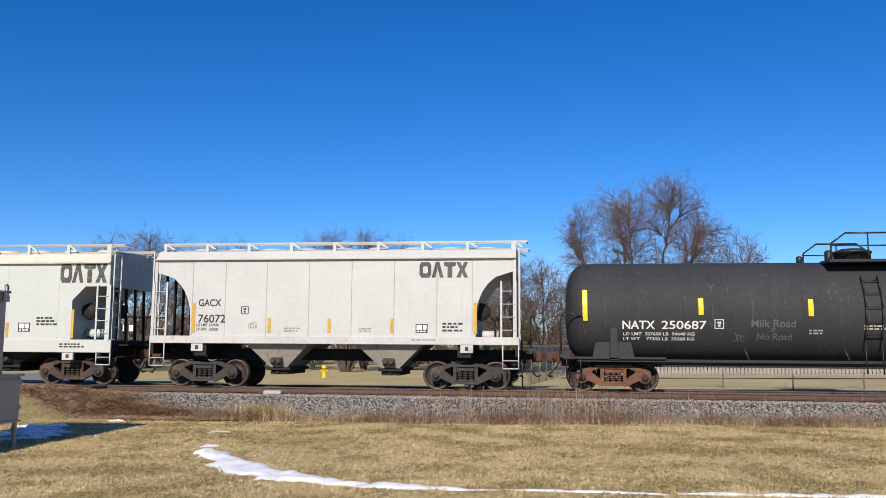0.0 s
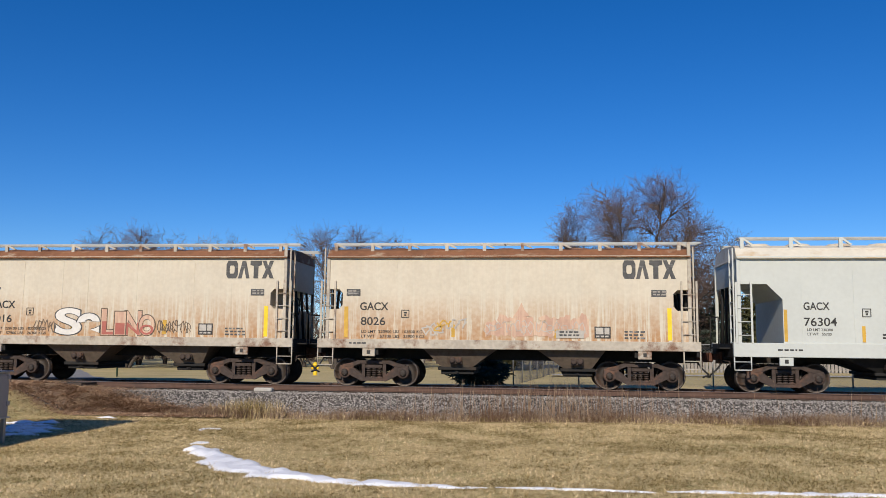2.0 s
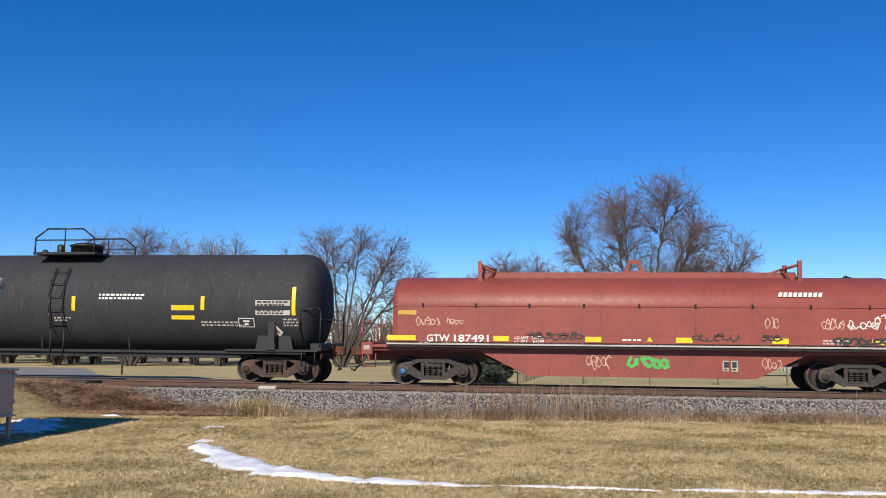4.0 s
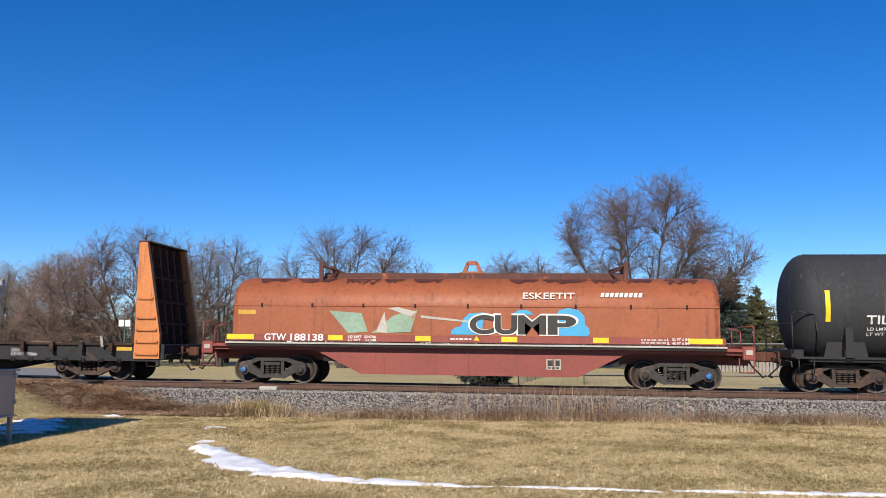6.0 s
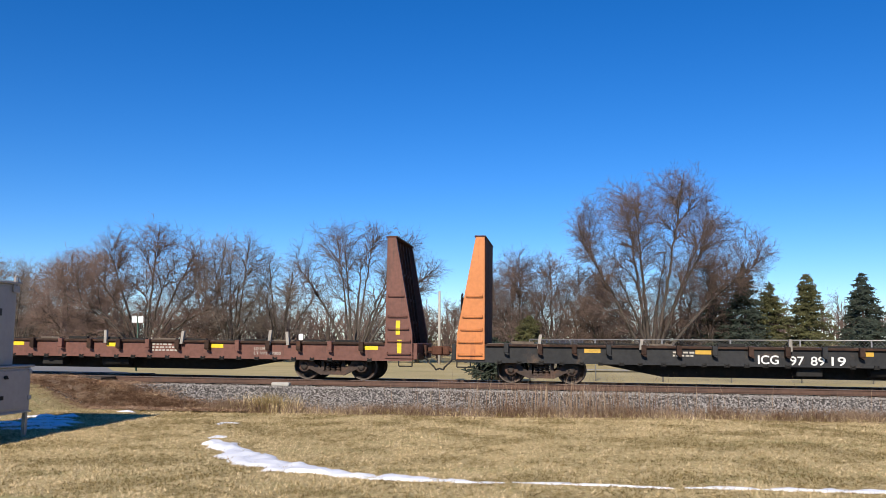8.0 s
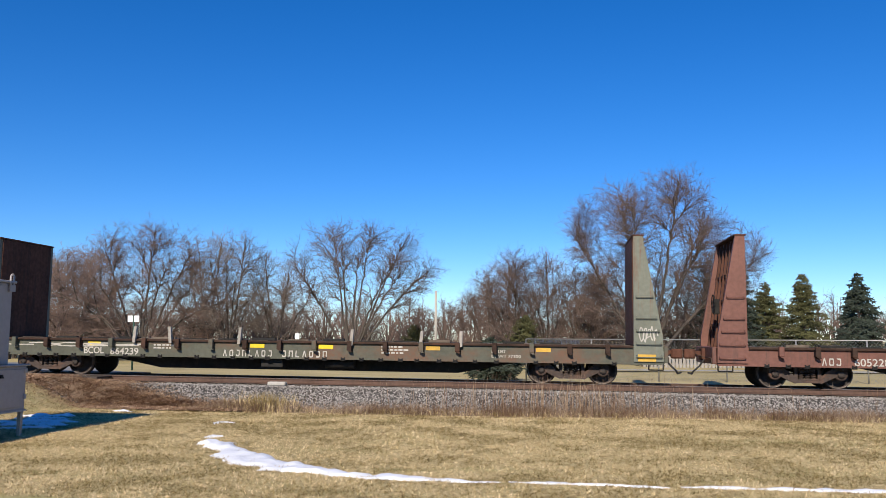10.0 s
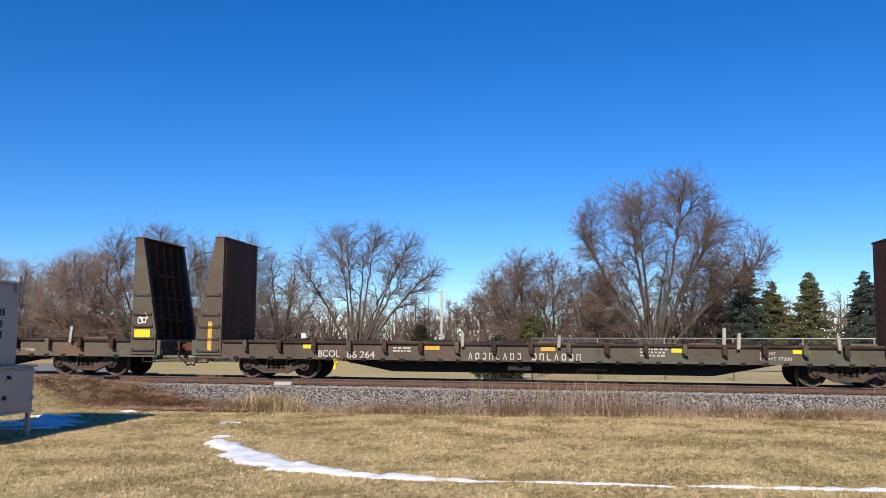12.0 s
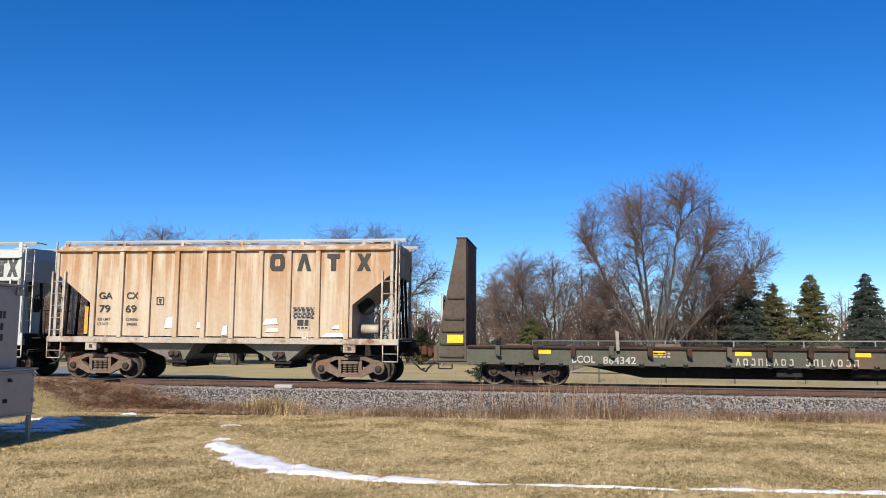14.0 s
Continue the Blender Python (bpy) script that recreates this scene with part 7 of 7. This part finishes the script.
# ---- signal cabinet on the lawn ----
def signal_cabinet():
    """Local: x to the track's right, y away from the lawn; the far right corner of the lower case stands at the origin."""
    c = thing("signal_cabinet", None, None, "grey metal track-signal cabinet on legs beside the lawn", "signal cabinet")
    bm = bmesh.new()
    box(bm, -2.6, 0.0, -3.2, 0.0, 0.55, 1.44, 0.015)
    low = part("lower_case", bm, M["cabinet"], c)
    bm = bmesh.new()
    box(bm, -2.64, 0.05, -3.25, 0.06, 1.44, 1.48, 0.012)
    part("lid", bm, M["cabinet"], low)
    bm = bmesh.new()
    box(bm, 0.0, 0.022, -3.1, -0.10, 0.62, 1.38, 0.006)
    part("door", bm, M["cabinet"], low)
    bm = bmesh.new()
    box(bm, -2.6, 0.03, -3.2, 0.02, 0.53, 0.56)
    part("drip_strip", bm, M["concrete"], low)
    bm = bmesh.new()
    tube(bm, (0.02, -0.85, 1.26), (0.07, -0.85, 1.26), 0.035, 8)
    box(bm, 0.05, 0.075, -0.90, -0.80, 1.22, 1.25)
    part("latch", bm, M["underside"], low)
    bm = bmesh.new()
    box(bm, 0.022, 0.026, -1.0, -0.86, 0.82, 0.90)
    part("data_plate", bm, M["underside"], low)
    for z in (0.78, 1.30):
        bm = bmesh.new()
        box(bm, -0.02, 0.045, -0.11, -0.02, z, z + 0.09, 0.006)
        part("hinge", bm, M["cabinet"], low)
    for x in (-2.52, -0.05):
        for y in (-3.1, -0.06):
            bm = bmesh.new()
            box(bm, x - 0.04, x + 0.04, y - 0.04, y + 0.04, -0.12, 0.55, 0.008)
            part("leg", bm, M["galv"], c)
    for x, y in ((-0.55, -0.9), (-0.25, -1.0)):
        bm = bmesh.new()
        tube(bm, (x, y, -0.1), (x, y, 0.55), 0.09, 10)
        part("cable_duct", bm, M["underside"], c)
    bm = bmesh.new()
    box(bm, -2.5, -0.09, -3.2, -0.47, 1.48, 3.10, 0.015)
    up = part("upper_case", bm, M["cabinet"], c)
    bm = bmesh.new()
    box(bm, -2.55, -0.03, -3.25, -0.41, 3.10, 3.15, 0.012)
    part("roof_sheet", bm, M["cabinet"], up)
    bm = bmesh.new()
    box(bm, -0.09, -0.066, -3.1, -0.78, 1.56, 3.04, 0.006)
    part("door", bm, M["cabinet"], up)
    bm = bmesh.new()
    pipe(bm, [(-0.05, -0.60, 2.95), (-0.05, -0.60, 3.24), (-0.05, -0.55, 3.28), (-0.05, -0.50, 3.24), (-0.05, -0.50, 2.95)], 0.02, 6)
    box(bm, -0.07, -0.03, -0.63, -0.46, 2.93, 3.06)
    part("lifting_eye", bm, M["cabinet"], up)
    # notices: plain bars
    rb = random.Random(3)
    for z in (2.46, 2.23, 2.02):
        bm = bmesh.new()
        y = -1.85
        while y < -0.98:
            w = rb.uniform(0.06, 0.10)
            box(bm, -0.066, -0.062, y, y + w, z, z + 0.14)
            y += w + 0.03
        part("notice_bar", bm, M["ink"], up)
    c.location = (-10.76, -10.08, -0.85)
    return c


signal_cabinet()


# ---- snow ----
def snow_patch(name, spine, label, seed):
    """A low bank of old snow along a line of (x, y, half width)."""
    rr = random.Random(seed)
    verts, faces = [], []
    n = 9
    fine = []
    for (x0, y0, w0), (x1, y1, w1) in zip(spine, spine[1:]):
        m = max(2, int(math.hypot(x1 - x0, y1 - y0) / 0.10))
        fine += [(x0 + (x1 - x0) * i / m, y0 + (y1 - y0) * i / m, w0 + (w1 - w0) * i / m) for i in range(m)]
    fine.append(spine[-1])
    for i, (x, y, w) in enumerate(fine):
        a, b = fine[max(0, i - 1)], fine[min(len(fine) - 1, i + 1)]
        dx, dy = b[0] - a[0], b[1] - a[1]
        L = math.hypot(dx, dy) or 1
        nx, ny = -dy / L, dx / L
        for k in range(n):
            u = -1 + 2 * k / (n - 1)
            ww = w * (1 + 0.7 * noise.noise((x * 1.9, y * 1.9, seed + (3 if u > 0 else 9))) + 0.75 * noise.noise((x * 5, y * 5, seed + (3 if u > 0 else 9))) + 0.35 * noise.noise((x * 13, y * 13, seed + (3 if u > 0 else 9))))
            px, py = x + nx * u * ww, y + ny * u * ww
            h = (1 - abs(u) ** 5) * min(0.062, 0.22 * w + 0.008) * (0.75 + 1.1 * noise.noise((px * 3.1, py * 3.1, 1.0)) + 0.6 * noise.noise((px * 11, py * 11, 1.0)))
            verts.append((px, py, height(px, py) + h - 0.012 * abs(u) ** 4 + 0.004))
    for i in range(len(fine) - 1):
        for k in range(n - 1):
            faces.append((i * n + k, i * n + k + 1, (i + 1) * n + k + 1, (i + 1) * n + k))
    return tagged(new(name, raw(name, verts, faces, M["snow"], True)), label, "snow", "", "stuff")


snow_patch("snow_bank", [(-6.78, -10.48, 0.12), (-6.55, -10.62, 0.27), (-6.2, -10.85, 0.40), (-5.85, -11.35, 0.36), (-5.35, -12.0, 0.36), (-4.85, -12.55, 0.38), (-4.42, -12.8, 0.38), (-3.74, -13.25, 0.25), (-2.93, -13.6, 0.22), (-1.9, -13.7, 0.15), (-1.3, -13.8, 0.09), (-0.8, -13.8, 0.03)], "melting bank of old white snow on the lawn", 4)
snow_patch("snow_ridge", [(-0.7, -13.75, 0.03), (0.0, -13.78, 0.09), (1.0, -13.85, 0.08), (1.55, -13.95, 0.03)], "thin ridge of old snow on the lawn", 5)
snow_patch("snow_ridge", [(1.7, -13.85, 0.03), (2.4, -13.78, 0.09), (3.6, -13.75, 0.10), (5.2, -13.7, 0.08), (7.5, -13.7, 0.07)], "thin ridge of old snow on the lawn", 6)
snow_patch("snow_scrap", [(-7.72, -7.7, 0.04), (-7.82, -7.15, 0.11), (-7.38, -7.25, 0.05)], "small scrap of snow on the lawn", 7)
snow_patch("snow_scrap", [(-7.0, -9.85, 0.04), (-6.86, -9.68, 0.11), (-6.70, -9.6, 0.04)], "small scrap of snow on the lawn", 8)
for k, spine in enumerate(([(-13.3, -8.15, 0.05), (-12.6, -8.0, 0.16), (-11.9, -7.75, 0.2), (-11.3, -7.7, 0.16), (-10.9, -7.8, 0.04)],
                           [(-12.9, -8.65, 0.05), (-12.3, -8.5, 0.2), (-11.7, -8.3, 0.2), (-11.2, -8.35, 0.18), (-10.75, -8.3, 0.04)],
                           [(-12.1, -9.05, 0.05), (-11.6, -8.95, 0.18), (-11.1, -8.8, 0.14), (-10.8, -8.85, 0.04)],
                           [(-12.9, -7.25, 0.06), (-12.2, -7.1, 0.22), (-11.5, -7.1, 0.05)],
                           [(-13.2, -6.7, 0.08), (-12.6, -6.45, 0.26), (-12.1, -6.35, 0.22), (-11.8, -6.5, 0.06)])):
    snow_patch("shaded_snow", spine, "bluish broken snow in the cabinet's shade", 9 + k)
snow_patch("snow_scrap", [(-11.8, -4.75, 0.04), (-11.5, -4.7, 0.14), (-11.15, -4.85, 0.04)], "small scrap of snow in shade", 10)


# ---- what moves ----
def motions():
    seconds = [i for i in range(15)]
    for car, x0 in CARS:
        walk(car, [(t, pose(x0 + SPEED * t, 0, grade(x0 + SPEED * t) - LOW.get(car, 0.0), 0, math.degrees(FALL), 0)) for t in seconds])
    turn = math.degrees(SPEED / RADIUS / FPS)
    for ws, x in WHEELSETS:
        walk(ws, [(k / FPS, pose(x, 0, RADIUS + DROP + LOW.get(ws.parent, 0.0), 0, (k * turn) % 360, 0)) for k in range(14 * FPS + 1)])


motions()
